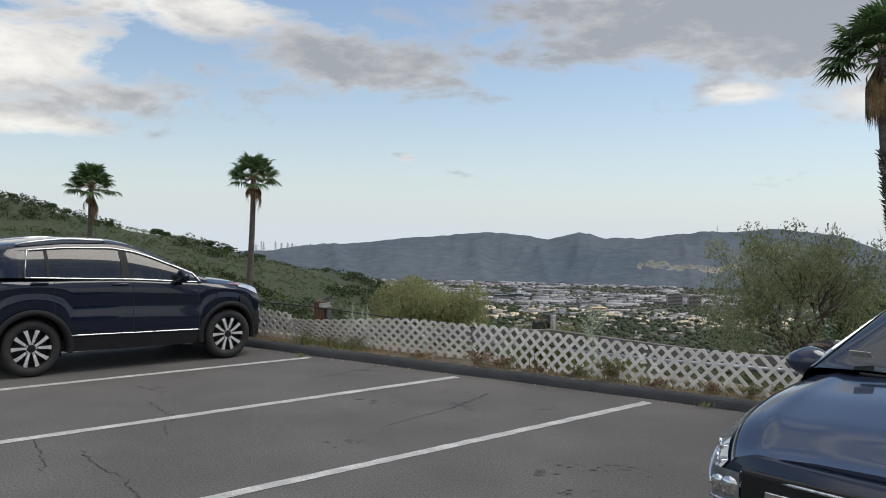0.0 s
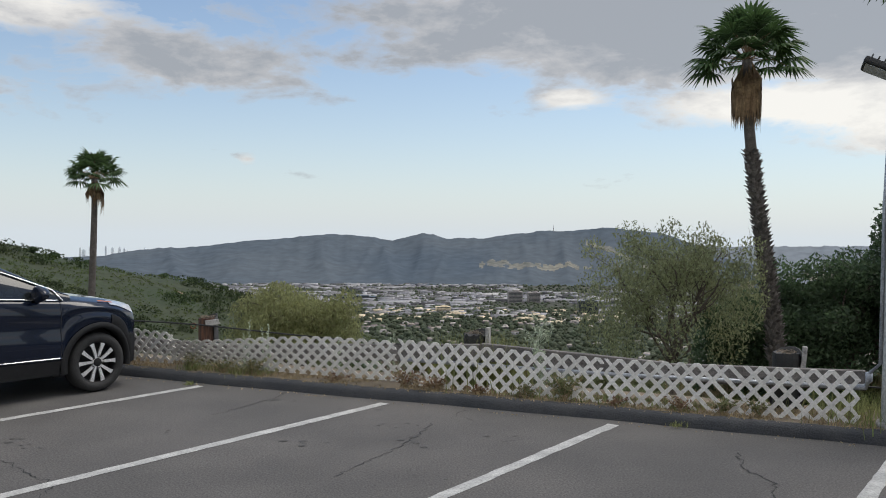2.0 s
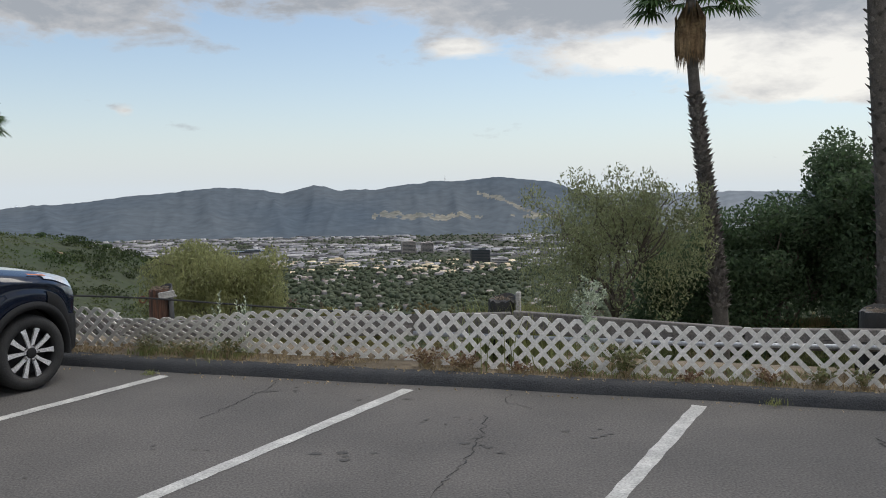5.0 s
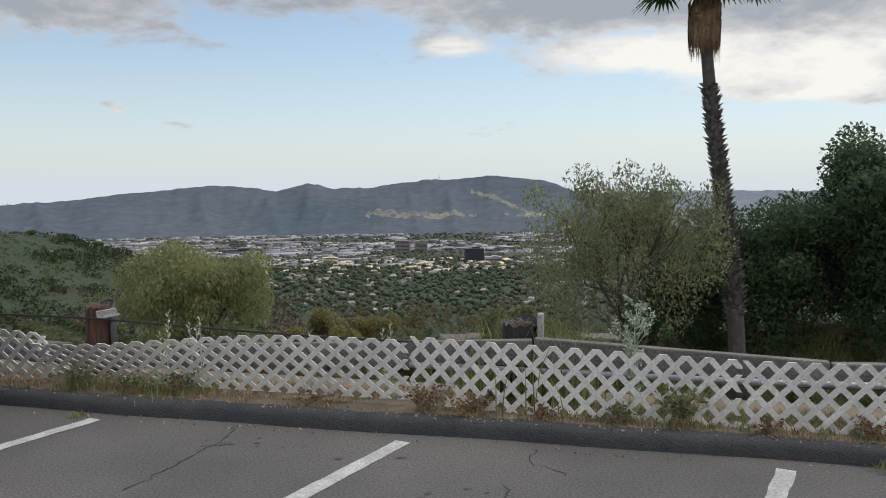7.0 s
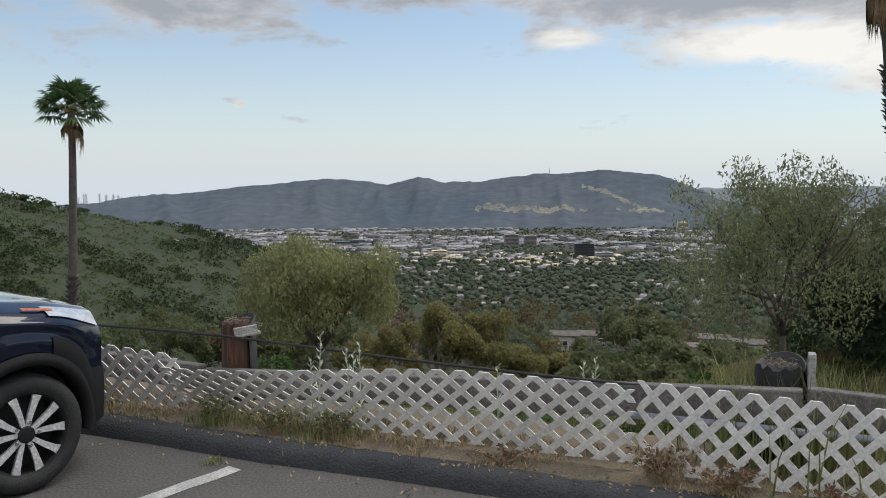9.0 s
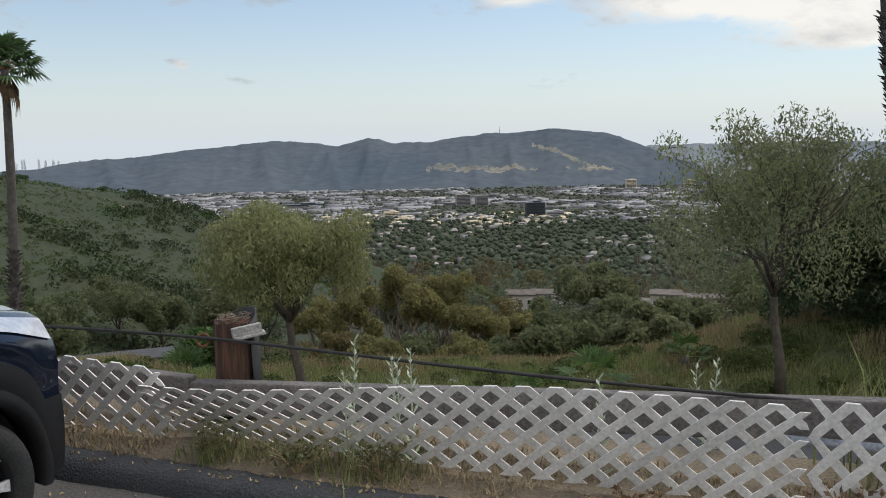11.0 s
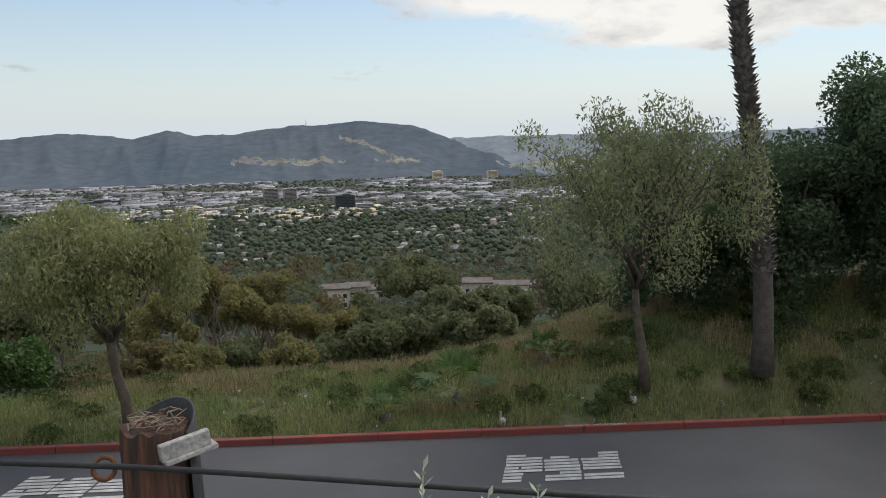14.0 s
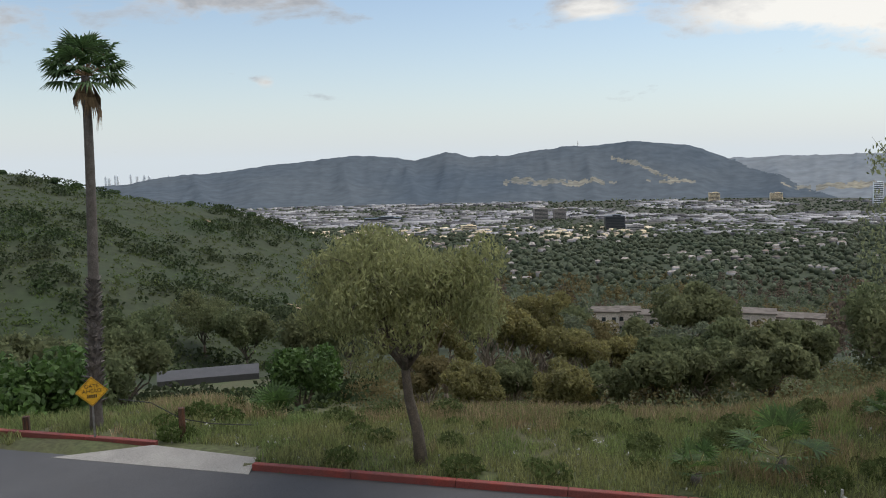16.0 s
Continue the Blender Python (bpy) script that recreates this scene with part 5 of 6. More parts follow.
palm(10.75, 25.0, -4.3, 7.55, (-0.95, 0.45), 0.255, 0.15, 2.0, 40, 64, "tall fan palm with a brown skirt and rough trunk", 5, (0.2, 0.76), 520)
palm(-13.75, 30.9, -5.6, 4.0, (0.35, 0.1), 0.17, 0.105, 1.35, 32, 6, "slim fan palm beside the road sign", 6, (0.1, 0.45), 160)
palm(-22.3, 32.2, -7.0, 3.6, (0.2, 0.1), 0.17, 0.11, 1.4, 32, 6, "slim fan palm in front of the hillside", 7, (0.1, 0.45), 90)
palm(14.55, 22.5, -3.6, 9.5, (-0.6, 0.2), 0.33, 0.22, 2.0, 40, 30, "tall thick-trunked fan palm by the dark trees", 8, (0.05, 0.8), 200)


def limb(b, p, q, r0, r1, rng, bend=0.12, n=5):
    d = q - p
    mid = [p.lerp(q, i / n) + Vector((rng.uniform(-1, 1), rng.uniform(-1, 1), rng.uniform(-0.6, 1))) * d.length * bend * math.sin(math.pi * i / n) for i in range(n + 1)]
    b.tube(mid, [r0 + (r1 - r0) * i / n for i in range(n + 1)], 7)
    return mid


def tree(name, x, y, z, height, width, trunk_h, material, leaves, size, seed, label, lean=(0, 0), limbs=7, droop=0.5, r=0.13, cat="tree", group="", bark=None, airy=0.35, lobes=2, long=2.0, dip=0.0, shell=0.2, lobe=1.0):
    """Trunk, limbs to each lobe of the crown, twigs, and thousands of leaf sprays round them."""
    rng = random.Random(seed)
    thing = empty(name, Matrix.Translation((x, y, z)), label, cat, group)
    wood = Build()
    fork = Vector((lean[0], lean[1], trunk_h))
    base = Vector((0, 0, -0.2))
    pts = [base, Vector((lean[0] * 0.25, lean[1] * 0.25, trunk_h * 0.35)), Vector((lean[0] * 0.8, lean[1] * 0.8, trunk_h * 0.7)), fork]
    wood.tube(pts, [r * 1.35, r, r * 0.85, r * 0.75], 10)
    centres, radii = [], []
    for k in range(limbs):
        a = 2 * math.pi * k / limbs + rng.uniform(-0.4, 0.4)
        t = rng.uniform(0.35, 1.0)
        rr = width / 2 * rng.uniform(0.45, 0.72) * (1.15 - 0.35 * t)
        end = Vector((fork.x + rr * math.cos(a), fork.y + rr * math.sin(a), trunk_h + (height - trunk_h) * (0.25 + 0.6 * t)))
        mid = limb(wood, fork, end, r * 0.5, r * 0.16, rng)
        for j in range(lobes):
            c = end + Vector((rng.uniform(-1, 1), rng.uniform(-1, 1), rng.uniform(-0.5, 0.7))) * width * 0.13
            limb(wood, mid[3], c, r * 0.17, r * 0.05, rng, 0.15, 4)
            s_ = width * rng.uniform(0.13, 0.2) * lobe
            centres.append(c)
            radii.append((s_, s_, s_ * rng.uniform(0.8, 1.2)))
            for i in range(3):
                q = c + Vector((rng.gauss(0, 1), rng.gauss(0, 1), rng.gauss(0, 0.8))) * s_ * 0.7
                limb(wood, c, q, r * 0.06, r * 0.02, rng, 0.15, 3)
        if dip:
            c = end + Vector((math.cos(a), math.sin(a), 0)) * width * 0.12 - Vector((0, 0, dip * height * rng.uniform(0.5, 1)))
            centres.append(c)
            radii.append((width * 0.12, width * 0.12, dip * height * 0.8))
    centres.append(Vector((fork.x, fork.y, height * 0.78)))
    radii.append((width * 0.2, width * 0.2, height * 0.15))
    wood.ob("trunk", bark or M_TRUNK, thing, True)
    leaf_cloud("crown", [c[:] for c in centres], radii, leaves, size, material, seed + 1, thing, long, droop, shell)
    return thing


tree("pepper_tree", -4.72, 28.25, -5.5, 5.35, 4.9, 2.3, M_PEPPER, 34000, 0.055, 21, "olive-green pepper tree with drooping foliage and a bent trunk", (-0.35, 0.1), 11, 1.6, 0.14, dip=0.16, long=2.6, lobes=3, lobe=0.8)
tree("willow_tree", 7.82, 25.75, -4.75, 7.35, 6.2, 2.4, M_WILLOW, 25000, 0.052, 22, "airy olive-green tree with bare branches in its crown", (-0.15, 0.3), 12, 1.2, 0.12, dip=0.24, long=2.4, lobes=5, lobe=0.5)
tree("oak_tree", 17.7, 27.0, -4.2, 7.6, 7.0, 0.7, M_DARKLEAF, 60000, 0.10, 23, "dense dark green tree beside the tall palm", (0, 0), 13, 0.2, 0.2, long=1.6, lobes=6, dip=0.3, shell=0.4, lobe=0.72)
tree("oak_tree", 14.4, 28.6, -4.4, 5.6, 6.6, 0.5, M_DARKLEAF, 42000, 0.10, 24, "dense dark green tree behind the palm trunk", (0, 0), 11, 0.2, 0.15, long=1.6, lobes=5, dip=0.35, shell=0.4, lobe=0.75)
tree("oak_tree", 11.9, 30.2, -4.6, 4.4, 5.2, 0.4, M_DARKLEAF, 24000, 0.10, 26, "low dark bushy tree behind the airy one", (0, 0), 9, 0.2, 0.12, long=1.6, lobes=4, dip=0.35, shell=0.4, lobe=0.8)
tree("oak_tree", 22.0, 24.0, -3.6, 8.6, 8.0, 1.0, M_DARKLEAF, 26000, 0.16, 25, "dense dark green tree on the mound", (0, 0), 11, 0.2, 0.2, long=1.5, lobes=5, dip=0.3, shell=0.45, lobe=0.75)

# trees past the verge: kind, azimuth and distance from the lot, height, width
def far_tree(az_, d, height, width, material, seed, label, trunk=0.35, n=7000, size=0.3, bark=None):
    x, y = -3 + d * math.sin(math.radians(az_)), 7 + d * math.cos(math.radians(az_))
    return tree("tree", x, y, ground_z(x, y) - 0.3, height, width, height * trunk, material, n, size, seed, label, (random.Random(seed).uniform(-0.4, 0.4), 0.2), 8, 0.3, 0.16 + height * 0.01, group="trees beyond the road", bark=bark, long=1.5, shell=0.4)


M_PALEBARK = mat("pale_eucalyptus_bark", (0.34, 0.29, 0.23), 0.9, (0.22, 0.18, 0.14), 2, 20)
for k, (a, d, h, w) in enumerate([(-2.2, 74, 9.5, 5.5), (0.8, 84, 12.5, 6), (2.6, 72, 9.5, 5), (4.4, 80, 11.5, 5), (6.6, 74, 8.0, 6), (9.2, 82, 6.0, 5), (11.4, 70, 4.6, 4.5), (-5.0, 86, 9.5, 6.5), (-0.8, 62, 5.5, 5), (5.4, 64, 5.0, 5)]):
    far_tree(a, d, h, w, M_EUCA, 200 + k, "brownish-green eucalyptus with pale trunks", 0.18, 5600, 0.22, bark=M_PALEBARK)
for k, (a, d, h, w) in enumerate([(-3.4, 66, 6.0, 4.5), (0.2, 92, 9.5, 6), (1.8, 66, 5.5, 4.5), (3.6, 92, 10.5, 6), (5.8, 88, 8.5, 6), (7.6, 66, 4.5, 5), (7.9, 92, 7, 6), (13.0, 78, 7.5, 6.5), (14.6, 68, 4.5, 5), (16.8, 84, 7.5, 7)]):
    far_tree(a, d, h, w, (M_OLIVE, M_GREYLEAF, M_WOODS)[k % 3], 215 + k, "slender olive-green tree beyond the road", 0.15, 4600, 0.22, bark=M_PALEBARK)
for k, (a, d, h, w) in enumerate([(-23.8, 84, 9, 9), (-12.6, 70, 6, 7), (-18.6, 146, 11, 11), (-26, 62, 8, 9), (-29.5, 46, 7, 8), (-31.5, 58, 8, 9), (12, 66, 5.5, 7), (15, 74, 6, 8), (18.5, 66, 5, 7)]):
    far_tree(a, d, h, w, M_GREEN if k in (1, 4, 5) else M_WOODS, 230 + k, "leafy green tree beyond the road", 0.2)
for k, (a, d, h, w) in enumerate([(-23, 105, 10, 11), (-11, 92, 10, 11), (-9, 112, 12, 12), (-16.0, 140, 10, 11), (10.2, 104, 5.5, 8), (14.2, 112, 11, 12), (18, 98, 6, 9), (21.2, 110, 6.5, 9), (26, 95, 10, 12), (5, 110, 9, 11), (-28, 88, 9, 11), (-33, 80, 9, 12)]):
    far_tree(a, d, h, w, M_WOODS, 260 + k, "dark green woodland tree beyond the road", 0.2, 6000, 0.42)


def young_palm(x, y, z, h, seed, label):
    rng = random.Random(seed)
    thing = empty("young_palm", Matrix.Translation((x, y, z)), label, "palm", "young palms on the verge")
    Build().tube([(0, 0, -0.2), (0, 0, 0.1 * h), (0.02, 0, 0.34 * h)], [0.12, 0.14, 0.09], 10).ob("trunk", M_BARK, thing, True)
    b, s = Build(), Build()
    for k in range(13):
        a, e = k * 2.4, math.radians(rng.uniform(5, 75))
        d = Vector((math.cos(a) * math.cos(e), math.sin(a) * math.cos(e), math.sin(e)))
        p0, hub = Vector((0, 0, 0.32 * h)), Vector((0, 0, 0.32 * h)) + d * 0.5 * h
        s.tube([p0, hub], [0.014, 0.008], 4)
        sd = d.cross(Vector((0, 0, 1))).normalized()
        for i in range(15):
            q = math.radians(-100 + 200 * i / 14)
            L = 0.42 * h * rng.uniform(0.8, 1.1)
            v = d * math.cos(q) + sd * math.sin(q)
            w = (sd * math.cos(q) - d * math.sin(q)) * 0.022 * h
            mid = hub + v * L * 0.6
            b.add([hub, mid + w, mid - w, hub + v * L - Vector((0, 0, 0.12 * L))], [(0, 1, 2), (1, 3, 2)])
    b.ob("leaves", M_GREEN, thing)
    s.ob("stalk", M_GRASS, thing)
    return thing


young_palm(3.3, 27.45, -5.5, 1.45, 1, "small fan palm with a dark stubby trunk")
young_palm(1.3, 26.9, -5.5, 1.0, 2, "low young palm in the grass")
young_palm(-10.3, 36.5, ground_z(-10.3, 36.5), 1.5, 3, "squat green palm below the verge")
young_palm(6.3, 28.6, ground_z(6.3, 28.6), 1.0, 4, "low young palm in the grass")

# ---- verge grass ----
def verge():
    rng = np.random.RandomState(91)

    def spread(n, x0, x1, v0, v1):
        x = rng.uniform(x0, x1, n)
        v = rng.uniform(v0, v1, n)
        y = kerb_y(x) + v
        return np.stack([x, y, land(x, y) - 0.02], -1)

    p = spread(140000, -26, 20, 0.25, 9.0)
    dense = lattice_noise(p[:, 0], p[:, 1], 1.1, 93) + 0.4 * lattice_noise(p[:, 0], p[:, 1], 0.4, 94)
    keep = (dense > -0.7) & ~((p[:, 0] < -8.7) & (p[:, 0] > -15.5) & (p[:, 1] < kerb_y(p[:, 0]) + 1.2))
    p = p[keep]
    tagged(blades("verge_grass", p, rng.uniform(0.08, 0.3, len(p)) * (1 + 0.6 * np.clip(dense[keep], 0, 1)), 0.012, M_GRASS, 95, 0.7), "uneven green grass on the roadside verge", "grass", kind="stuff")
    p = spread(90000, -14, 20, 1.2, 9.5)
    k_ = lattice_noise(p[:, 0], p[:, 1], 1.6, 97) + 0.5 * lattice_noise(p[:, 0], p[:, 1], 0.5, 96)
    p = p[k_ + 0.24 * (p[:, 1] - kerb_y(p[:, 0])) > 1.25]
    tagged(blades("straw_grass", p, rng.uniform(0.15, 0.42, len(p)), 0.009, M_DRYGRASS, 98, 0.4), "tall straw-coloured grass along the verge's crest", "dry grass", kind="stuff")
    n = 26000
    x, y, r = polar(rng, n, -35, 25, 33, 75)
    tagged(blades("meadow_grass", np.stack([x, y, land(x, y) - 0.03], -1), rng.uniform(0.1, 0.4, n), 0.03, M_GRASS, 99, 0.7), "green grass below the verge", "grass", kind="stuff")
    # undergrowth between the trees below the crest
    for cnt, a_0, a_1, m_, leaves, sd_ in ((260, -9, 27, M_OLIVE, 34000, 102), (330, -9, 27, M_WOODS, 44000, 103), (90, -35, -11, M_WOODS, 15000, 104)):
        x, y, r = polar(rng, cnt, a_0, a_1, 42, 120 if a_0 > -20 else 90, 0.9)
        s = rng.uniform(0.7, 1.9, cnt)
        tagged(leaf_cloud("undergrowth", np.stack([x, y, land(x, y) + s * 0.55], -1), np.stack([s * 1.2, s * 1.1, s * 0.85], -1), leaves, 0.22, m_, sd_, long=1.4, shell=0.4), "tangled bushes under the trees below the verge", "bushes", kind="stuff")
    c = spread(110, -12, 18, 0.6, 6.5)
    s = rng.uniform(0.12, 0.42, len(c))
    cc = c + np.stack([np.zeros(len(c)), np.zeros(len(c)), s * 0.5], -1)
    tagged(leaf_cloud("verge_shrubs", cc, np.stack([s * 1.3, s * 1.1, s * 0.7], -1), 24000, 0.07, M_SHRUB, 100, shell=0.5), "small round green shrubs on the verge", "shrubs", kind="stuff")
    c = spread(240, -12, 16, 0.3, 4)
    tagged(leaf_cloud("white_blossom", c + np.array([0, 0, 0.12]), np.full((len(c), 3), 0.05), 420, 0.05, M_STRIPE, 101), "scattered white flowers and litter in the grass", "flowers", kind="stuff")


verge()

# ---- street furniture by the road ----
M_YELLOW = mat("yellow_sign_face", (0.75, 0.42, 0.02), 0.5, (0.68, 0.37, 0.02), 3, 30, bump=0.05)
M_INK = mat("black_sign_paint", (0.02, 0.02, 0.02), 0.6)
M_STEEL = mat("grey_sign_steel", (0.3, 0.3, 0.3), 0.5, metal=0.6)


def text_mesh(txt, size, material, parent, m):
    c = bpy.data.curves.new("lettering", "FONT")
    c.body, c.size, c.align_x, c.align_y, c.extrude = txt, size, "CENTER", "CENTER", 0.001
    tmp_ob = bpy.data.objects.new("lettering", c)
    me = bpy.data.meshes.new_from_object(tmp_ob)
    bpy.data.objects.remove(tmp_ob)
    me.materials.clear()
    me.materials.append(material)
    ob = new("lettering", me)
    ob.parent = parent
    ob.matrix_local = m
    return ob


def road_sign():
    x, y = -13.35, 29.95
    z = ground_z(x, y)
    c = Vector((x, y, -4.12))
    face = (Vector((-3.4, 9.5, 0)) - Vector((x, y, 0))).normalized()
    rz = math.atan2(face.y, face.x) + math.pi / 2
    thing = empty("road_sign", Matrix.Translation(c) @ Matrix.Rotation(rz, 4, "Z"), "yellow diamond warning sign on a grey post", "road sign")
    Build().box((0, 0, 0), (0.56, 0.006, 0.56), Matrix.Rotation(math.pi / 4, 3, "Y"), 0.002).ob("sign_plate", M_YELLOW, thing)
    b = Build()
    r_ = 0.365
    P = [Vector((r_, -0.0055, 0)), Vector((0, -0.0055, r_)), Vector((-r_, -0.0055, 0)), Vector((0, -0.0055, -r_)), Vector((r_, -0.0055, 0))]
    for p, q in zip(P, P[1:]):
        d = (q - p).normalized()
        b.box((p + q) / 2, ((q - p).length, 0.002, 0.009), Matrix.Rotation(-math.atan2(d.z, d.x), 3, "Y"))
    b.ob("border", M_INK, thing)
    up = Matrix.Rotation(math.pi / 2, 4, "X")
    text_mesh("GATE", 0.14, M_INK, thing, Matrix.Translation((0, -0.007, 0.14)) @ up)
    text_mesh("AHEAD", 0.14, M_INK, thing, Matrix.Translation((0, -0.007, 0.01)) @ up)
    b = Build()
    for i in range(5):
        b.box((-0.1 + 0.05 * i, -0.006, -0.125), (0.034, 0.002, 0.085))
    b.ob("marks", M_INK, thing)
    Build().box((0, 0.03, -0.45), (0.05, 0.035, 2 * (c.z - z) - 0.9), None, 0.004).ob("post", M_STEEL, thing)
    return thing


road_sign()


def bollard(x, y, h, label):
    z = ground_z(x, y)
    b = Build().box((0, 0, h / 2 - 0.1), (0.16, 0.16, h + 0.2), Matrix.Rotation(0.3, 3, "Z"), 0.012)
    ob = b.ob("wooden_bollard", M_POST)
    ob.location = (x, y, z)
    return tagged(ob, label, "bollard", "roadside bollards")


bollard(-11.05, 30.0, 0.85, "short dark square timber bollard on the verge")
bollard(-15.6, 30.75, 0.5, "grey stub post behind the red kerb")


def rope_rail():
    pts = [(-14.5, 34.0, ground_z(-14.5, 34.0) + 0.4), (-12.5, 31.6, ground_z(-12.5, 31.6) + 0.5), (-11.05, 30.0, ground_z(-11.05, 30.0) + 0.55), (-10.3, 30.2, ground_z(-10.3, 30.2) + 0.35), (-9.4, 30.8, ground_z(-9.4, 30.8) + 0.2)]
    return tagged(Build().tube(pts, 0.014, 5).ob("chain_barrier", M_BLACK), "thin dark chain hanging from the timber bollard", "chain")


rope_rail()


def road_mark(x, y, rows, label):
    """Rows of white paint bars, too foreshortened to read; (across, length, start) in a slanted grid."""
    d = Vector((1, -0.22, 0)).normalized()
    nn = Vector((0.42, 0.9, 0)).normalized()
    b = Build()
    for r_, (segs) in enumerate(rows):
        for a0, a1 in segs:
            p = Vector((x, y, ROAD_Z + 0.036)) - nn * 0.165 * r_
            w = nn * 0.12
            q = [p + d * a0, p + d * a1, p + d * a1 - w, p + d * a0 - w]
            up = Vector((0, 0, 0.005))
            b.add(q + [v - up for v in q], [(3, 2, 1, 0), (0, 1, 5, 4), (1, 2, 6, 5), (2, 3, 7, 6), (3, 0, 4, 7)])
    return tagged(b.ob("road_lettering", M_STRIPE), label, "road marking", kind="structure")


ROWS = [[(0, 0.42), (2.05, 2.5)], [(0, 0.8), (0.98, 1.4), (2.05, 2.5)], [(0, 0.8), (0.84, 1.6), (1.66, 2.5)], [(0.02, 0.82), (0.86, 1.62), (1.68, 2.52)], [(0.0, 0.3), (0.36, 0.82), (0.86, 1.64), (1.7, 2.52)],
        [(0.0, 0.82), (0.88, 1.64), (1.7, 2.54)], [(0.0, 0.42), (1.2, 1.66)], [(0.0, 0.4), (0.9, 1.66), (1.72, 2.56)], [(0.0, 0.4), (0.9, 1.66), (1.72, 2.56)]]
road_mark(3.42, 24.05, ROWS, "white painted road lettering seen from the side")
road_mark(-6.6, 26.15, ROWS, "white painted road lettering seen from the side")
kt = empty("kerb_lettering", Matrix.Translation((6.0, kerb_y(6.0) + 0.075, ROAD_Z + 0.163)) @ Matrix.Rotation(math.atan(-0.22), 4, "Z"), "small white stencilled words on the red kerb", "lettering")
text_mesh("FIRE LANE   NO PARKING", 0.13, M_STRIPE, kt, Matrix.Identity(4))


def low_marker(x, y, label):
    z = ground_z(x, y)
    thing = empty("utility_marker", Matrix.Translation((x, y, z)), label, "marker")
    Build().tube([(0, 0, -0.1), (0, 0, 0.2), (0, 0, 0.34)], [0.035, 0.035, 0.03], 8).ob("stake", M_STRIPE, thing)
    Build().tube([(0.03, -0.05, 0.02), (0.03, -0.05, 0.16), (0.03, -0.05, 0.2)], [0.09, 0.09, 0.04], 10).ob("cap", M_STRIPE, thing, True)
    return thing


low_marker(7.3, 25.5, "small white marker stake at the tree's foot")
low_marker(3.9, 25.75, "small white marker stake near the kerb")

# ---- cars ----
def paint(name, col, rough=0.15):
    m = mat(name, col, rough, tuple(c * 0.9 for c in col), 3, 400, 0.5, 0.0, 0.0, 0.75, dark=0.9, spec=0.12)
    return m


M_NAVYBLACK = paint("black_car_paint", (0.006, 0.010, 0.022))
M_BLUEGREY = paint("slate_blue_car_paint", (0.022, 0.032, 0.058))
M_GLASS = mat("tinted_car_glass", (0.012, 0.015, 0.018), 0.03, (0.014, 0.017, 0.02), 2, 10, bump=0, spec=0.55)
M_CHROME = mat("chrome", (0.75, 0.75, 0.76), 0.12, (0.7, 0.7, 0.72), 5, 60, bump=0, metal=1.0)
M_ALLOY = mat("machined_alloy", (0.78, 0.78, 0.79), 0.3, (0.7, 0.7, 0.71), 8, 60, bump=0, metal=0.35)
M_TYRE = mat("tyre_rubber", (0.018, 0.018, 0.019), 0.8, (0.026, 0.026, 0.026), 12, 80, bump=0.3)
M_CLAD = mat("black_plastic_cladding", (0.012, 0.012, 0.013), 0.6, (0.016, 0.016, 0.017), 10, 120, bump=0.1, spec=0.25)
M_LAMP = mat("clear_lamp_glass", (0.20, 0.215, 0.23), 0.05, (0.09, 0.10, 0.115), 7, 30, bump=0, spec=0.8, coat=1.0, dark=0.9)
M_HEADLAMP = mat("bright_lamp_glass", (0.62, 0.64, 0.67), 0.08, (0.42, 0.44, 0.47), 9, 40, bump=0, spec=0.8, coat=1.0, dark=0.9)
M_AMBER = mat("amber_lamp", (0.75, 0.2, 0.03), 0.15, bump=0)
M_RED = mat("red_lamp", (0.45, 0.02, 0.02), 0.15, bump=0)


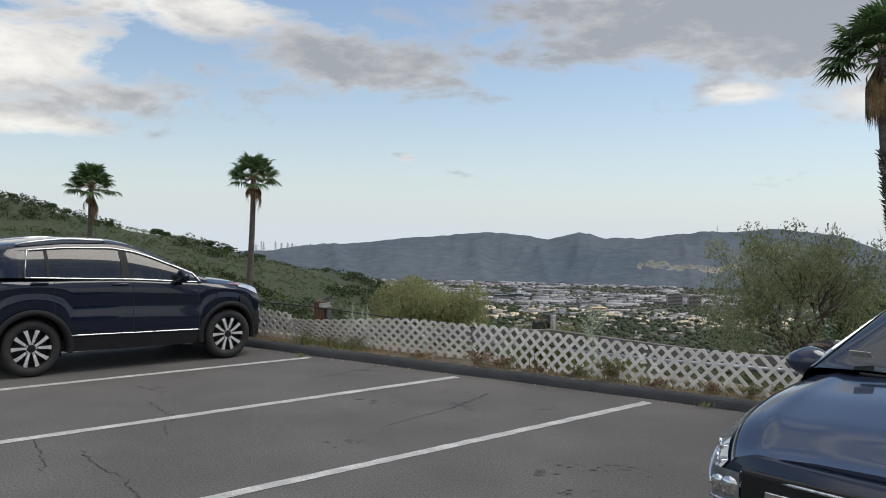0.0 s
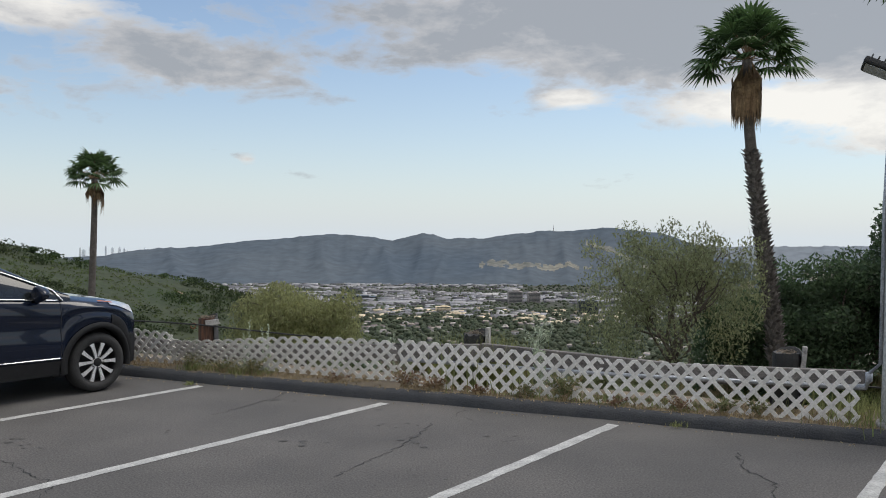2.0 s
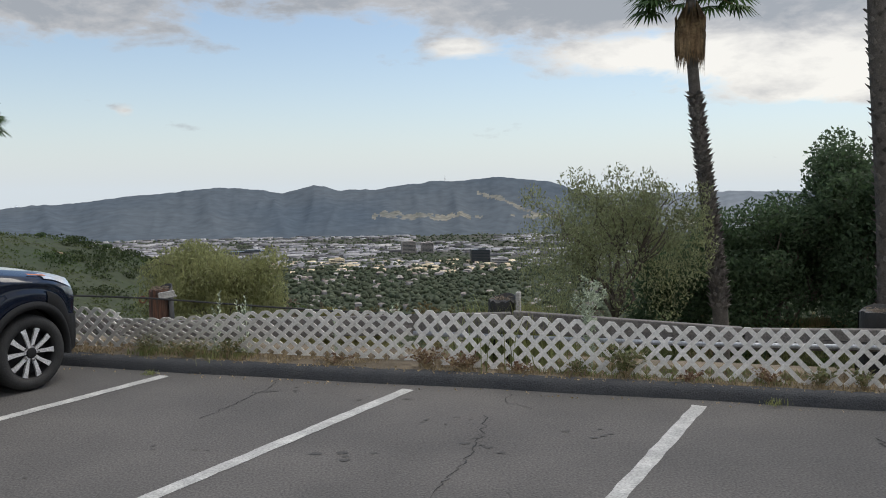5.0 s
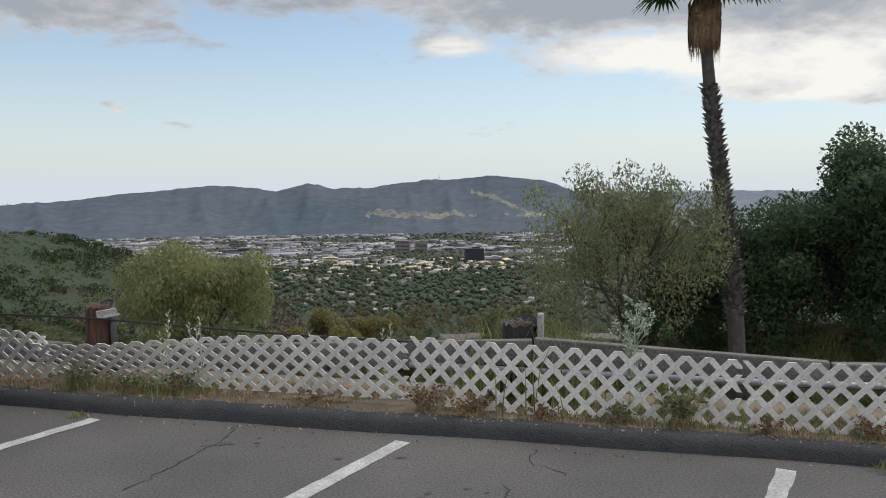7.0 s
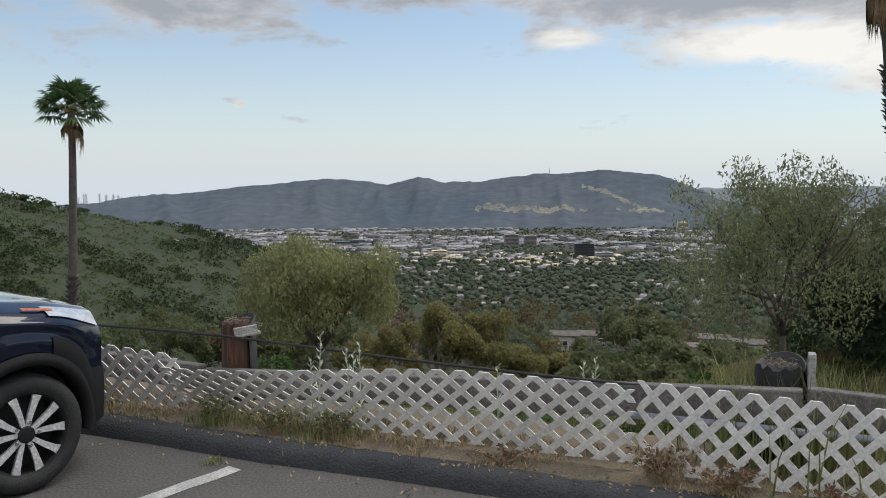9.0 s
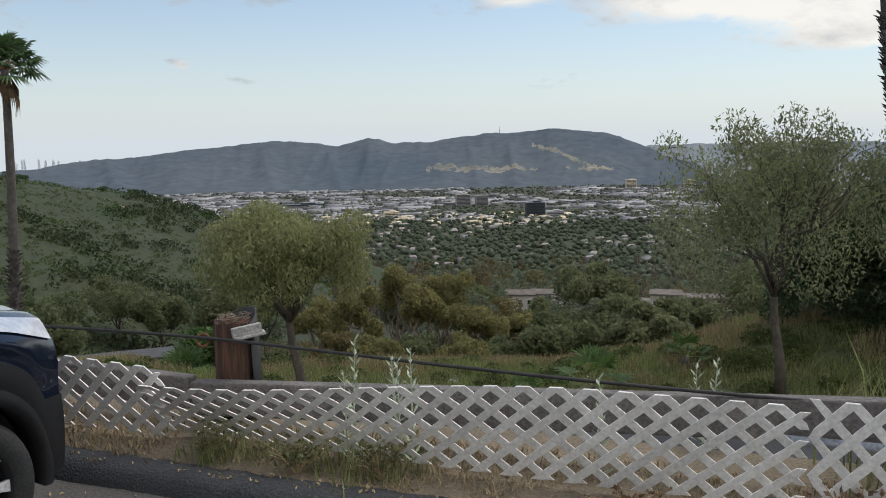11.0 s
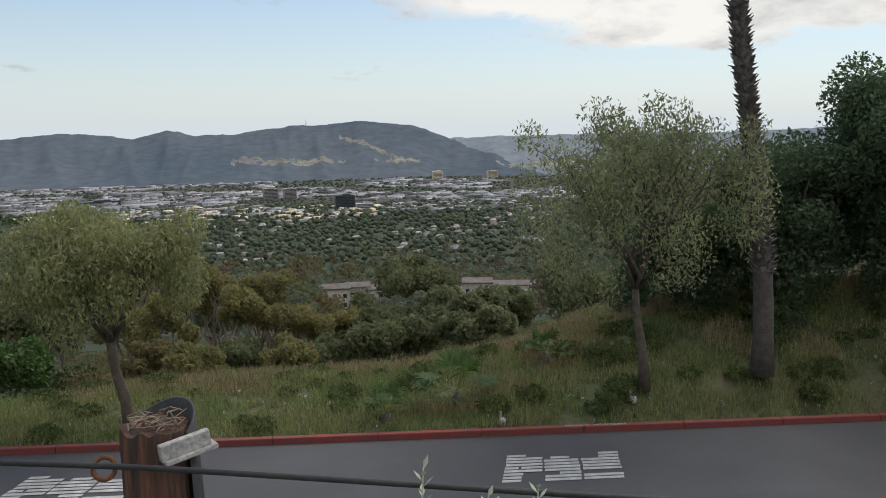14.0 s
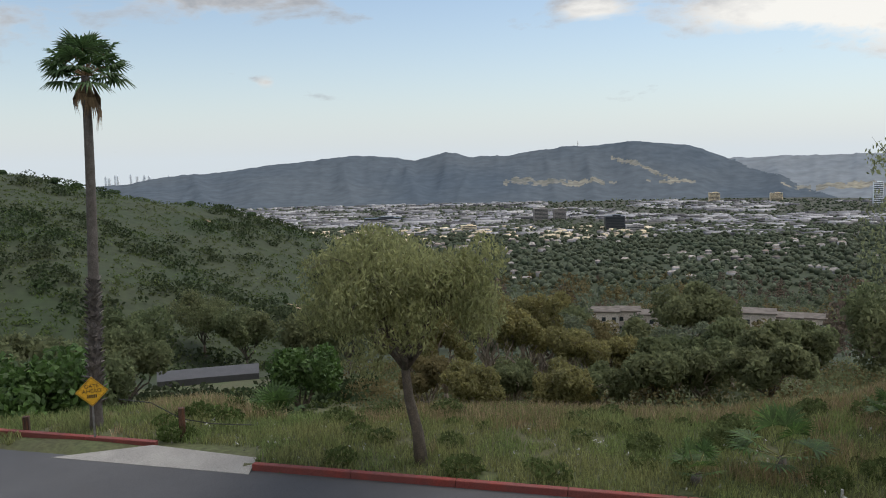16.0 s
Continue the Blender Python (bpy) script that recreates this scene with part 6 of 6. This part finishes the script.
class Shape:
    """Side profiles of a five-door car: y ahead, metres. All curves are given as a few stations."""

    def __init__(self, W, nose, tail, axle, wheel_r, hood, roof, belt, sill):
        self.W, self.nose, self.tail, self.axle, self.r = W, nose, tail, axle, wheel_r
        self.hood, self.roof, self.belt, self.sill = hood, roof, belt, sill

    def ip(self, curve, y):
        return float(np.interp(y, [a for a, _ in curve], [b for _, b in curve]))

    def sm(self, curve, y):
        return sum(self.ip(curve, y + o) for o in (-0.08, -0.04, 0, 0.04, 0.08)) / 5

    def half(self, y):
        t = max(0.0, (y - self.nose + 0.75) / 0.75)
        k = max(0.0, (self.tail + 0.65 - y) / 0.65)
        return self.W / 2 * (1 - 0.21 * t ** 2.6 - 0.2 * k ** 2.6)

    def top(self, y):
        return self.sm(self.hood, y)

    def low(self, y):
        z = self.ip(self.sill, y)
        for a in (self.axle, -self.axle):
            d = abs(y - a)
            R = self.r + 0.075
            if d < R:
                z = max(z, self.r + math.sqrt(R * R - d * d))
        return z

    def rows(self, y):
        """The outer skin from the sill up and over to the middle of the bonnet, as (x, z)."""
        h, zt, zl = self.half(y), self.top(y), self.low(y)
        zb = min(zt - 0.02, self.sm(self.belt, y))
        mids = [(h * 0.965, zl), (h * 0.99, zl + (zb - zl) * 0.2), (h, zl + (zb - zl) * 0.46), (h * 0.975, zl + (zb - zl) * 0.62), (h * 0.992, zl + (zb - zl) * 0.82), (h * 0.965, zb - 0.03), (h * 0.93, zb)]
        mids += [(h * 0.85, zt - 0.03), (h * 0.71, zt + 0.004), (h * 0.63, zt), (h * 0.36, zt + 0.018), (0.0, zt + 0.026)]
        return mids

    def point(self, y, v, side=1, off=0.0):
        """Skin point at station y and fraction v of the rows."""
        R = self.rows(y)
        f = v * (len(R) - 1)
        i = min(int(f), len(R) - 2)
        t = f - i
        x, z = R[i][0] + (R[i + 1][0] - R[i][0]) * t, R[i][1] + (R[i + 1][1] - R[i][1]) * t
        dx, dz = R[i + 1][0] - R[i][0], R[i + 1][1] - R[i][1]
        L = math.hypot(dx, dz) or 1
        return Vector((side * (x + off * dz / L), y, z - off * dx / L))

    def house(self, y):
        """Cabin half section from the belt to the middle of the roof."""
        h, zb, zr = self.half(y) * 0.93, self.sm(self.belt, y), self.sm(self.roof, y)
        zr = max(zr, zb + 0.01)
        f = (zr - zb) / 0.55
        e = h - 0.24 * min(1, f)
        return [(h, zb), (h - (h - e) * 0.45, zb + (zr - zb) * 0.5), (e, zr - 0.075 * min(1, f)), (e - 0.06, zr - 0.02 * min(1, f)), (e * 0.6, zr + 0.012), (0, zr + 0.02)]


def grid_mesh(name, fn, ys, cols, material, parent, both=False, smooth=True, label="", thick=0.0):
    b = Build()
    for side in ((1, -1) if both else (1,)):
        vs = [fn(y, c, side) for y in ys for c in cols]
        n = len(cols)
        fs = []
        for i in range(len(ys) - 1):
            for k in range(n - 1):
                q = (i * n + k, i * n + k + 1, (i + 1) * n + k + 1, (i + 1) * n + k)
                fs.append(q if side > 0 else q[::-1])
        b.add(vs, fs)
    return b.ob(name, material, parent, smooth, label)


def wheel(parent, x, y, r, style, side):
    w = empty("wheel", Matrix.Translation((x, y, r)))
    w.parent = parent
    w.matrix_local = Matrix.Translation((x, y, r)) @ Matrix.Rotation(0 if side > 0 else math.pi, 4, "Z")
    prof = [(-0.2, 0.66), (-0.205, 0.9), (-0.18, 0.985), (-0.1, 1.0), (-0.03, 0.985), (0.0, 0.93), (0.004, 0.8), (-0.01, 0.70), (-0.03, 0.68)]
    n = 40
    vs = [(a, r * q * math.cos(2 * math.pi * k / n), r * q * math.sin(2 * math.pi * k / n)) for a, q in prof for k in range(n)]
    fs = [(i * n + k, i * n + (k + 1) % n, (i + 1) * n + (k + 1) % n, (i + 1) * n + k) for i in range(len(prof) - 1) for k in range(n)]
    mesh_ob("tyre", vs, fs, M_TYRE, w, True)
    R = r * 0.70
    prof = [(-0.012, 1.0), (-0.02, 0.95), (-0.05, 0.93), (-0.16, 0.9)]
    vs = [(a, R * q * math.cos(2 * math.pi * k / n), R * q * math.sin(2 * math.pi * k / n)) for a, q in prof for k in range(n)]
    fs = [(i * n + k, i * n + (k + 1) % n, (i + 1) * n + (k + 1) % n, (i + 1) * n + k) for i in range(len(prof) - 1) for k in range(n)]
    mesh_ob("rim", vs, fs, M_CLAD, w, True, "black rim barrel")
    vs = [(-0.14, R * 0.93 * math.cos(2 * math.pi * k / n), R * 0.93 * math.sin(2 * math.pi * k / n)) for k in range(n)]
    mesh_ob("brake_disc", vs, [tuple(range(n))], M_CLAD, w)
    for k in range(10):
        a = 2 * math.pi * (k // 2) / 5 + (0.21 if k % 2 else -0.21) + math.pi / 2
        a2 = a + (0.12 if k % 2 else -0.12)
        rad_, tan_ = Vector((0, math.cos(a), math.sin(a))), Vector((0, -math.sin(a), math.cos(a)))
        rad2 = Vector((0, math.cos(a2), math.sin(a2)))
        o = Vector((1, 0, 0))
        P = []
        for q, wd, dp in ((0.15, 0.012, -0.025), (0.5, 0.017, -0.02), (0.78, 0.021, -0.018), (0.97, 0.029, -0.022)):
            c = (rad_ * (1 - q) + rad2 * q).normalized() * R * q
            P += [c + tan_ * wd + o * dp, c - tan_ * wd + o * dp, c - tan_ * wd * 0.7 + o * (dp - 0.03), c + tan_ * wd * 0.7 + o * (dp - 0.03)]
        F = [(4 * i + m, 4 * i + (m + 1) % 4, 4 * i + 4 + (m + 1) % 4, 4 * i + 4 + m) for i in range(3) for m in range(4)]
        mesh_ob("spoke", P, F, M_ALLOY, w, False)
    Build().tube([(-0.04, 0, 0), (-0.015, 0, 0), (-0.012, 0, 0)], [0.05, 0.05, 0.04], 16).ob("hub_cap", M_CLAD, w, True)
    for k in range(5):
        a = 2 * math.pi * k / 5
        c = Vector((0, math.cos(a), math.sin(a))) * 0.072
        Build().tube([c + Vector((-0.03, 0, 0)), c + Vector((-0.014, 0, 0))], 0.011, 6).ob("wheel_nut", M_CHROME, w)
    return w


def car(centre, rz, sh, body_mat, label, front):
    thing = empty("car", Matrix.Translation(centre) @ Matrix.Rotation(rz, 4, "Z"), label, "car", "parked cars")
    ys = [sh.tail + (sh.nose - sh.tail) * i / 110 for i in range(111)]
    nv = 34
    vcols = [i / nv for i in range(nv + 1)]
    skin = lambda y, v, s: sh.point(y, v, s)
    body = grid_mesh("body", skin, ys, vcols, body_mat, thing, True)
    # closed, gently bowed ends
    for end, sgn, nm in ((sh.nose, 1, "front_bumper"), (sh.tail, -1, "rear_bumper")):
        b = Build()
        n = 12
        rows = [sh.point(end, i / 22, 1) for i in range(23)]
        vs = []
        for p in rows:
            zf = (p.z - sh.low(end)) / (sh.top(end) - sh.low(end))
            bow = 0.085 * math.sin(math.pi * min(1, max(0, 0.15 + zf * 0.85))) ** 0.6
            for k in range(-n, n + 1):
                t = k / n
                vs.append((p.x * t, end + sgn * bow * (1 - abs(t) ** 2.6), p.z))
        m = 2 * n + 1
        fs = [(i * m + k, i * m + k + 1, (i + 1) * m + k + 1, (i + 1) * m + k) for i in range(22) for k in range(m - 1)]
        if sgn > 0:
            fs = [f[::-1] for f in fs]
        b.add(vs, fs)
        b.ob(nm, body_mat, thing, True)
    # cabin: glass all round, roof skin and pillars laid on
    wy0, wy1 = sh.roof[0][0], sh.roof[-1][0]
    yr, yf = sh.roof_rear, sh.roof_front

    def hp(y, c, s, off=0.0):
        H = sh.house(y)
        f = c * (len(H) - 1)
        i = min(int(f), len(H) - 2)
        t = f - i
        dx, dz = H[i + 1][0] - H[i][0], H[i + 1][1] - H[i][1]
        L = math.hypot(dx, dz) or 1
        return Vector((s * (H[i][0] + dx * t + off * dz / L), y, H[i][1] + dz * t - off * dx / L))

    cy = lambda a, b_, n_=26: [a + (b_ - a) * i / n_ for i in range(n_ + 1)]
    side_cols = [0, 0.1, 0.2, 0.3, 0.4]
    top_cols = [0.4, 0.5, 0.6, 0.7, 0.8, 0.9, 1.0]
    for s in (1, -1):
        grid_mesh("side_window", lambda y, c, q, s=s: hp(y, c, s), cy(wy0 + 0.12, wy1, 40), side_cols if s > 0 else side_cols[::-1], M_GLASS, thing, label="dark tinted side glass")
    grid_mesh("windscreen", lambda y, c, q: hp(y, c, q), cy(yf - 0.01, wy1), top_cols, M_GLASS, thing, True, label="dark tinted windscreen")
    grid_mesh("rear_window", lambda y, c, q: hp(y, c, q), cy(wy0, yr + 0.01, 10), top_cols, M_GLASS, thing, True)
    grid_mesh("roof", lambda y, c, q: hp(y, c, q, 0.004), cy(yr, yf), [0.42, 0.5, 0.6, 0.7, 0.8, 0.9, 1.0], body_mat, thing, True)
    # A pillars, rear quarter and centre pillars
    for s in (1, -1):
        f_ = (lambda y, c, q, s=s: hp(y, c, s, 0.006))
        order = lambda L: L if s > 0 else L[::-1]
        grid_mesh("front_pillar", f_, cy(yf - 0.25, wy1 - 0.01, 20), order([0.37, 0.42, 0.47]), body_mat, thing)
        grid_mesh("roof_side", f_, cy(yr, yf - 0.2, 20), order([0.36, 0.4, 0.44]), body_mat, thing)
        grid_mesh("rear_pillar", f_, cy(wy0, yr - 0.02 + 0.25, 12), order([0, 0.1, 0.2, 0.3, 0.4, 0.46]), body_mat, thing)
        for yb, wd in ((sh.pillar, 0.05), (sh.pillar - 0.98, 0.02)):
            grid_mesh("centre_pillar", f_, cy(yb - wd, yb + wd, 3), order([0.02, 0.1, 0.2, 0.3, 0.38]), M_CLAD, thing)
        # bright line round the glass
        pts = [hp(y, 0.0, s, 0.012) for y in cy(yr + 0.3, wy1 - 0.1, 30)]
        pts += [hp(y, 0.355, s, 0.012) for y in cy(wy1 - 0.2, yr + 0.36, 30)] + [hp(yr + 0.3, 0.0, s, 0.012)]
        Build().tube(pts, 0.0095, 6).ob("window_trim", M_CHROME, thing, True, "bright chrome window line")
        # sills, arches and side strip
        grid_mesh("sill_cladding", lambda y, v, q, s=s: sh.point(y, v, s, 0.008), cy(-sh.axle + sh.r + 0.06, sh.axle - sh.r - 0.06), order([0.0, 0.04, 0.09]), M_CLAD, thing)
        Build().tube([sh.point(y, 0.1, s, 0.012) for y in cy(-sh.axle + sh.r + 0.1, sh.axle - sh.r - 0.1)], 0.009, 6).ob("side_strip", M_CHROME, thing, True)
        for a in (sh.axle, -sh.axle):
            vs = []
            ang_ = [math.pi * (-0.06 + 1.12 * i / 26) for i in range(27)]
            for t in ang_:
                for q, o in ((sh.r + 0.13, 0.006), (sh.r + 0.10, 0.02), (sh.r + 0.06, 0.02), (sh.r + 0.055, -0.1)):
                    y = a + q * math.cos(t)
                    vs.append((s * (sh.half(min(max(y, sh.tail), sh.nose)) * 0.992 + o), y, sh.r + q * math.sin(t)))
            fs = [(4 * i + k, 4 * i + k + 1, 4 * i + 5 + k, 4 * i + 4 + k) for i in range(26) for k in range(3)]
            mesh_ob("wheel_arch", vs, fs, M_CLAD, thing, True, "black plastic arch trim")
            wheel(thing, s * (sh.W / 2 - 0.035), a, sh.r, 0, s)
            vs = [(s * (sh.W / 2 - 0.28), a + (sh.r + 0.07) * math.cos(t), sh.r + (sh.r + 0.07) * math.sin(t)) for t in [math.pi * i / 12 for i in range(13)]] + [(s * (sh.W / 2 - 0.28), a - 0.43, 0.2), (s * (sh.W / 2 - 0.28), a + 0.43, 0.2)]
            mesh_ob("wheel_well", vs, [tuple(range(13)) + (13, 14)], M_TYRE, thing)
        # door handles, seams, mirror
        for yd in (sh.pillar + 0.02, sh.pillar - 0.98):
            h = Build()
            c = sh.point(yd - 0.12, 0.43, s, 0.02)
            h.box(c, (0.035, 0.21, 0.03), None, 0.012)
            h.ob("door_handle", body_mat, thing, True)
            Build().tube([sh.point(yd + 0.06, v, s, 0.001) for v in np.linspace(0.06, 0.53, 12)], 0.0035, 4).ob("door_seam", M_TYRE, thing)
        Build().tube([sh.point(sh.pillar + 1.02, v, s, 0.001) for v in np.linspace(0.06, 0.55, 12)], 0.0035, 4).ob("door_seam", M_TYRE, thing)
        base = hp(sh.mirror, 0.04, s)
        mc = base + Vector((s * 0.12, 0.0, 0.05))
        mb = bmesh.new()
        bmesh.ops.create_icosphere(mb, subdivisions=3, radius=1)
        for v in mb.verts:
            x, y, z = v.co
            f = 1 - 0.35 * max(0, s * x)
            v.co = Vector((mc.x + x * 0.14, mc.y + (y * 0.12 if y > 0 else y * 0.035), mc.z + z * 0.095 * f))
        vs, fs = [v.co.copy() for v in mb.verts], [[v.index for v in f.verts] for f in mb.faces]
        mb.free()
        mir = mesh_ob("mirror", vs, fs, body_mat, thing, True)
        Build().box(mc + Vector((-s * 0.1, 0.0, -0.06)), (0.12, 0.06, 0.035), None, 0.012).ob("mirror_arm", M_CLAD, mir)
    for s in (1, -1):
        Build().tube([hp(y, 0.56, s, 0.012 + 0.035 * math.sin(math.pi * i / 24) ** 0.4) for i, y in enumerate(cy(yr + 0.25, yf - 0.35, 24))], 0.014, 6).ob("roof_rail", M_CHROME, thing, True)
    # underside
    Build().box((0, (sh.nose + sh.tail) / 2, 0.33), (sh.W - 0.55, sh.nose - sh.tail - 0.5, 0.16), None, 0.03).ob("underbody", M_TYRE, thing)
    front(thing, sh, body_mat)
    for s in (1, -1):
        grid_mesh("tail_lamp", lambda y, v, q, s=s: sh.point(y, v, s, 0.01), [sh.tail + 0.01 + 0.05 * i for i in range(8)], [0.46, 0.5, 0.54, 0.57] if s > 0 else [0.57, 0.54, 0.5, 0.46], M_RED, thing)
    return thing


def front_a(thing, sh, body_mat):
    for s in (1, -1):
        o = lambda L: L if s > 0 else L[::-1]
        ysl = [sh.nose - 0.42 + 0.045 * i for i in range(10)]
        f = lambda y, v, q, s=s: sh.point(y, v, s, 0.01)
        lamp = grid_mesh("headlamp", f, ysl, o([0.50, 0.54, 0.58, 0.62, 0.65]), M_HEADLAMP, thing, label="clear swept-back headlamp")
        grid_mesh("indicator", lambda y, v, q, s=s: sh.point(y, v, s, 0.013), [sh.nose - 0.56 + 0.05 * i for i in range(5)], o([0.575, 0.595, 0.615]), M_AMBER, lamp, label="amber side marker")
        grid_mesh("lower_cladding", lambda y, v, q, s=s: sh.point(y, v, s, 0.012), [sh.nose - 0.42 + 0.042 * i for i in range(11)], o([0.0, 0.08, 0.16, 0.24]), M_CLAD, thing)
    Build().box((0, sh.nose + 0.055, 0.62), (0.95, 0.03, 0.17), None, 0.02).ob("grille", M_CLAD, thing)
    Build().box((0, sh.nose + 0.03, 0.36), (1.25, 0.08, 0.16), None, 0.03).ob("air_intake", M_CLAD, thing)


def front_b(thing, sh, body_mat):
    zt = sh.top(sh.nose)
    g = Build().box((0, sh.nose + 0.065, zt - 0.14), (1.10, 0.035, 0.17), None, 0.02).ob("grille", M_CLAD, thing, label="black grille with chrome bars")
    for k, z in enumerate((zt - 0.075, zt - 0.135, zt - 0.195)):
        b = Build()
        n = 16
        b.tube([((-0.56 + 1.12 * i / n), sh.nose + 0.085 - 0.03 * abs(-1 + 2 * i / n) ** 2.5, z) for i in range(n + 1)], 0.011 if k else 0.008, 6)
        b.ob("grille_bar", M_CHROME, g, True)
        if k:
            for x in (-0.36, -0.14, 0.14, 0.36):
                Build().box((x, sh.nose + 0.088, z), (0.14, 0.02, 0.03), None, 0.006).ob("grille_tooth", M_CHROME, g)
    Build().tube([(0, sh.nose + 0.09, zt - 0.13), (0, sh.nose + 0.105, zt - 0.13)], [0.075, 0.07], 24).ob("badge", M_CHROME, g, True, "round plain chrome badge")
    for s in (1, -1):
        o = lambda L: L if s > 0 else L[::-1]
        ysl = [sh.nose - 0.34 + 0.034 * i for i in range(11)]
        lamp = grid_mesh("headlamp", lambda y, v, q, s=s: sh.point(y, v, s, 0.012), ysl, o([0.40, 0.45, 0.5, 0.55, 0.60]), M_LAMP, thing, label="large clear wraparound headlamp")
        for yb in (sh.nose - 0.22, sh.nose - 0.10):
            c = sh.point(yb, 0.5, s, 0.014)
            Build().tube([c, c + Vector((s * 0.006, 0.004, 0))], [0.042, 0.036], 16).ob("reflector", M_CHROME, lamp, True, "bright reflector bowl")
        h_ = sh.half(sh.nose)
        cap = lambda z, t, q, s=s: Vector((s * h_ * t, sh.nose + 0.014 + 0.085 * (1 - abs(t) ** 2.6), z))
        grid_mesh("lamp_front", cap, [zt - 0.22 + 0.02 * i for i in range(8)], [0.78, 0.84, 0.9, 0.95, 0.985] if s < 0 else [0.985, 0.95, 0.9, 0.84, 0.78], M_LAMP, lamp)
        for t_, r_ in ((0.845, 0.048), (0.93, 0.040)):
            c = Vector((s * h_ * t_, sh.nose + 0.016 + 0.085 * (1 - t_ ** 2.6), zt - 0.15))
            Build().tube([c, c + Vector((0, 0.008, 0))], [r_, r_ * 0.86], 18).ob("reflector", M_CHROME, lamp, True, "bright reflector bowl")
        Build().tube([Vector((s * h_ * t_, sh.nose + 0.022 + 0.085 * (1 - t_ ** 2.6), zt - 0.218)) for t_ in (0.78, 0.84, 0.9, 0.95, 0.985)], 0.008, 6).ob("light_strip", M_CHROME, lamp, True)
        Build().tube([sh.point(y, 0.395, s, 0.018) for y in ysl], 0.008, 6).ob("light_strip", M_CHROME, lamp, True)
        Build().tube([sh.point(y, 0.5, s, 0.014) for y in ysl[2:]], 0.006, 6).ob("light_blade", M_CHROME, lamp, True)
        Build().tube([sh.point(y, 0.63, s, 0.001) for y in np.linspace(sh.nose - 1.05, sh.nose - 0.02, 16)], 0.0035, 4).ob("bonnet_seam", M_TYRE, thing)
    Build().box((0, sh.nose + 0.05, 0.42), (1.3, 0.06, 0.16), None, 0.03).ob("air_intake", M_CLAD, thing)
    Build().tube([(-0.75 + 1.5 * i / 14, sh.nose + 0.095 - 0.1 * abs(-1 + 2 * i / 14) ** 3, 0.33) for i in range(15)], 0.012, 6).ob("bumper_trim", M_CHROME, thing, True)
    # permit hanging behind the windscreen, wiper
    Build().box((0.55, sh.wiper - 0.12, sh.top(sh.wiper) + 0.12), (0.11, 0.004, 0.055), Matrix.Rotation(-0.9, 3, "X")).ob("permit", M_STRIPE, thing, label="pale paper permit on the windscreen")
    Build().tube([(0.5, sh.wiper + 0.02, sh.top(sh.wiper) + 0.035), (0.1, sh.wiper + 0.06, sh.top(sh.wiper) + 0.045), (-0.3, sh.wiper + 0.02, sh.top(sh.wiper) + 0.05)], 0.008, 5).ob("wiper", M_TYRE, thing)


suv_a = Shape(1.855, 1.92, -2.15, 1.335, 0.355,
              [(-2.2, 1.08), (-2.0, 1.22), (0.6, 1.20), (1.0, 1.165), (1.6, 1.085), (1.95, 1.0), (2.2, 0.88)],
              [(-2.12, 1.25), (-1.85, 1.53), (-1.6, 1.63), (-0.9, 1.70), (-0.3, 1.70), (0.0, 1.64), (0.25, 1.54), (1.0, 1.17)],
              [(-2.2, 1.24), (-1.5, 1.23), (0.0, 1.175), (1.1, 1.10), (1.6, 1.03), (2.2, 0.80)],
              [(-2.2, 0.42), (-1.8, 0.3), (0, 0.27), (1.75, 0.27), (2.2, 0.36)])
suv_a.roof_rear, suv_a.roof_front, suv_a.pillar, suv_a.mirror, suv_a.wiper = -1.72, 0.0, -0.16, 0.56, 1.05
suv_b = Shape(1.84, 2.22, -2.2, 1.34, 0.36,
              [(-2.2, 1.0), (-2.0, 1.1), (0.7, 1.18), (1.0, 1.175), (1.5, 1.12), (1.9, 1.045), (2.2, 0.94)],
              [(-2.15, 1.14), (-1.95, 1.5), (-1.7, 1.6), (-0.9, 1.665), (-0.1, 1.665), (0.2, 1.60), (0.45, 1.49), (1.05, 1.185)],
              [(-2.2, 1.10), (-1.5, 1.09), (0.0, 1.08), (1.0, 1.08), (1.6, 1.02), (2.2, 0.84)],
              [(-2.2, 0.42), (-1.8, 0.3), (0, 0.27), (1.75, 0.27), (2.2, 0.33)])
suv_b.roof_rear, suv_b.roof_front, suv_b.pillar, suv_b.mirror, suv_b.wiper = -1.75, 0.15, -0.15, 0.66, 1.1
car((-5.28, 8.30, 0), -radians(35.5), suv_a, M_NAVYBLACK, "glossy blue-black crossover car with chrome window line", front_a)
car((3.99, 3.08, 0), radians(144.0), suv_b, M_BLUEGREY, "slate blue crossover car with clear headlamps", front_b)
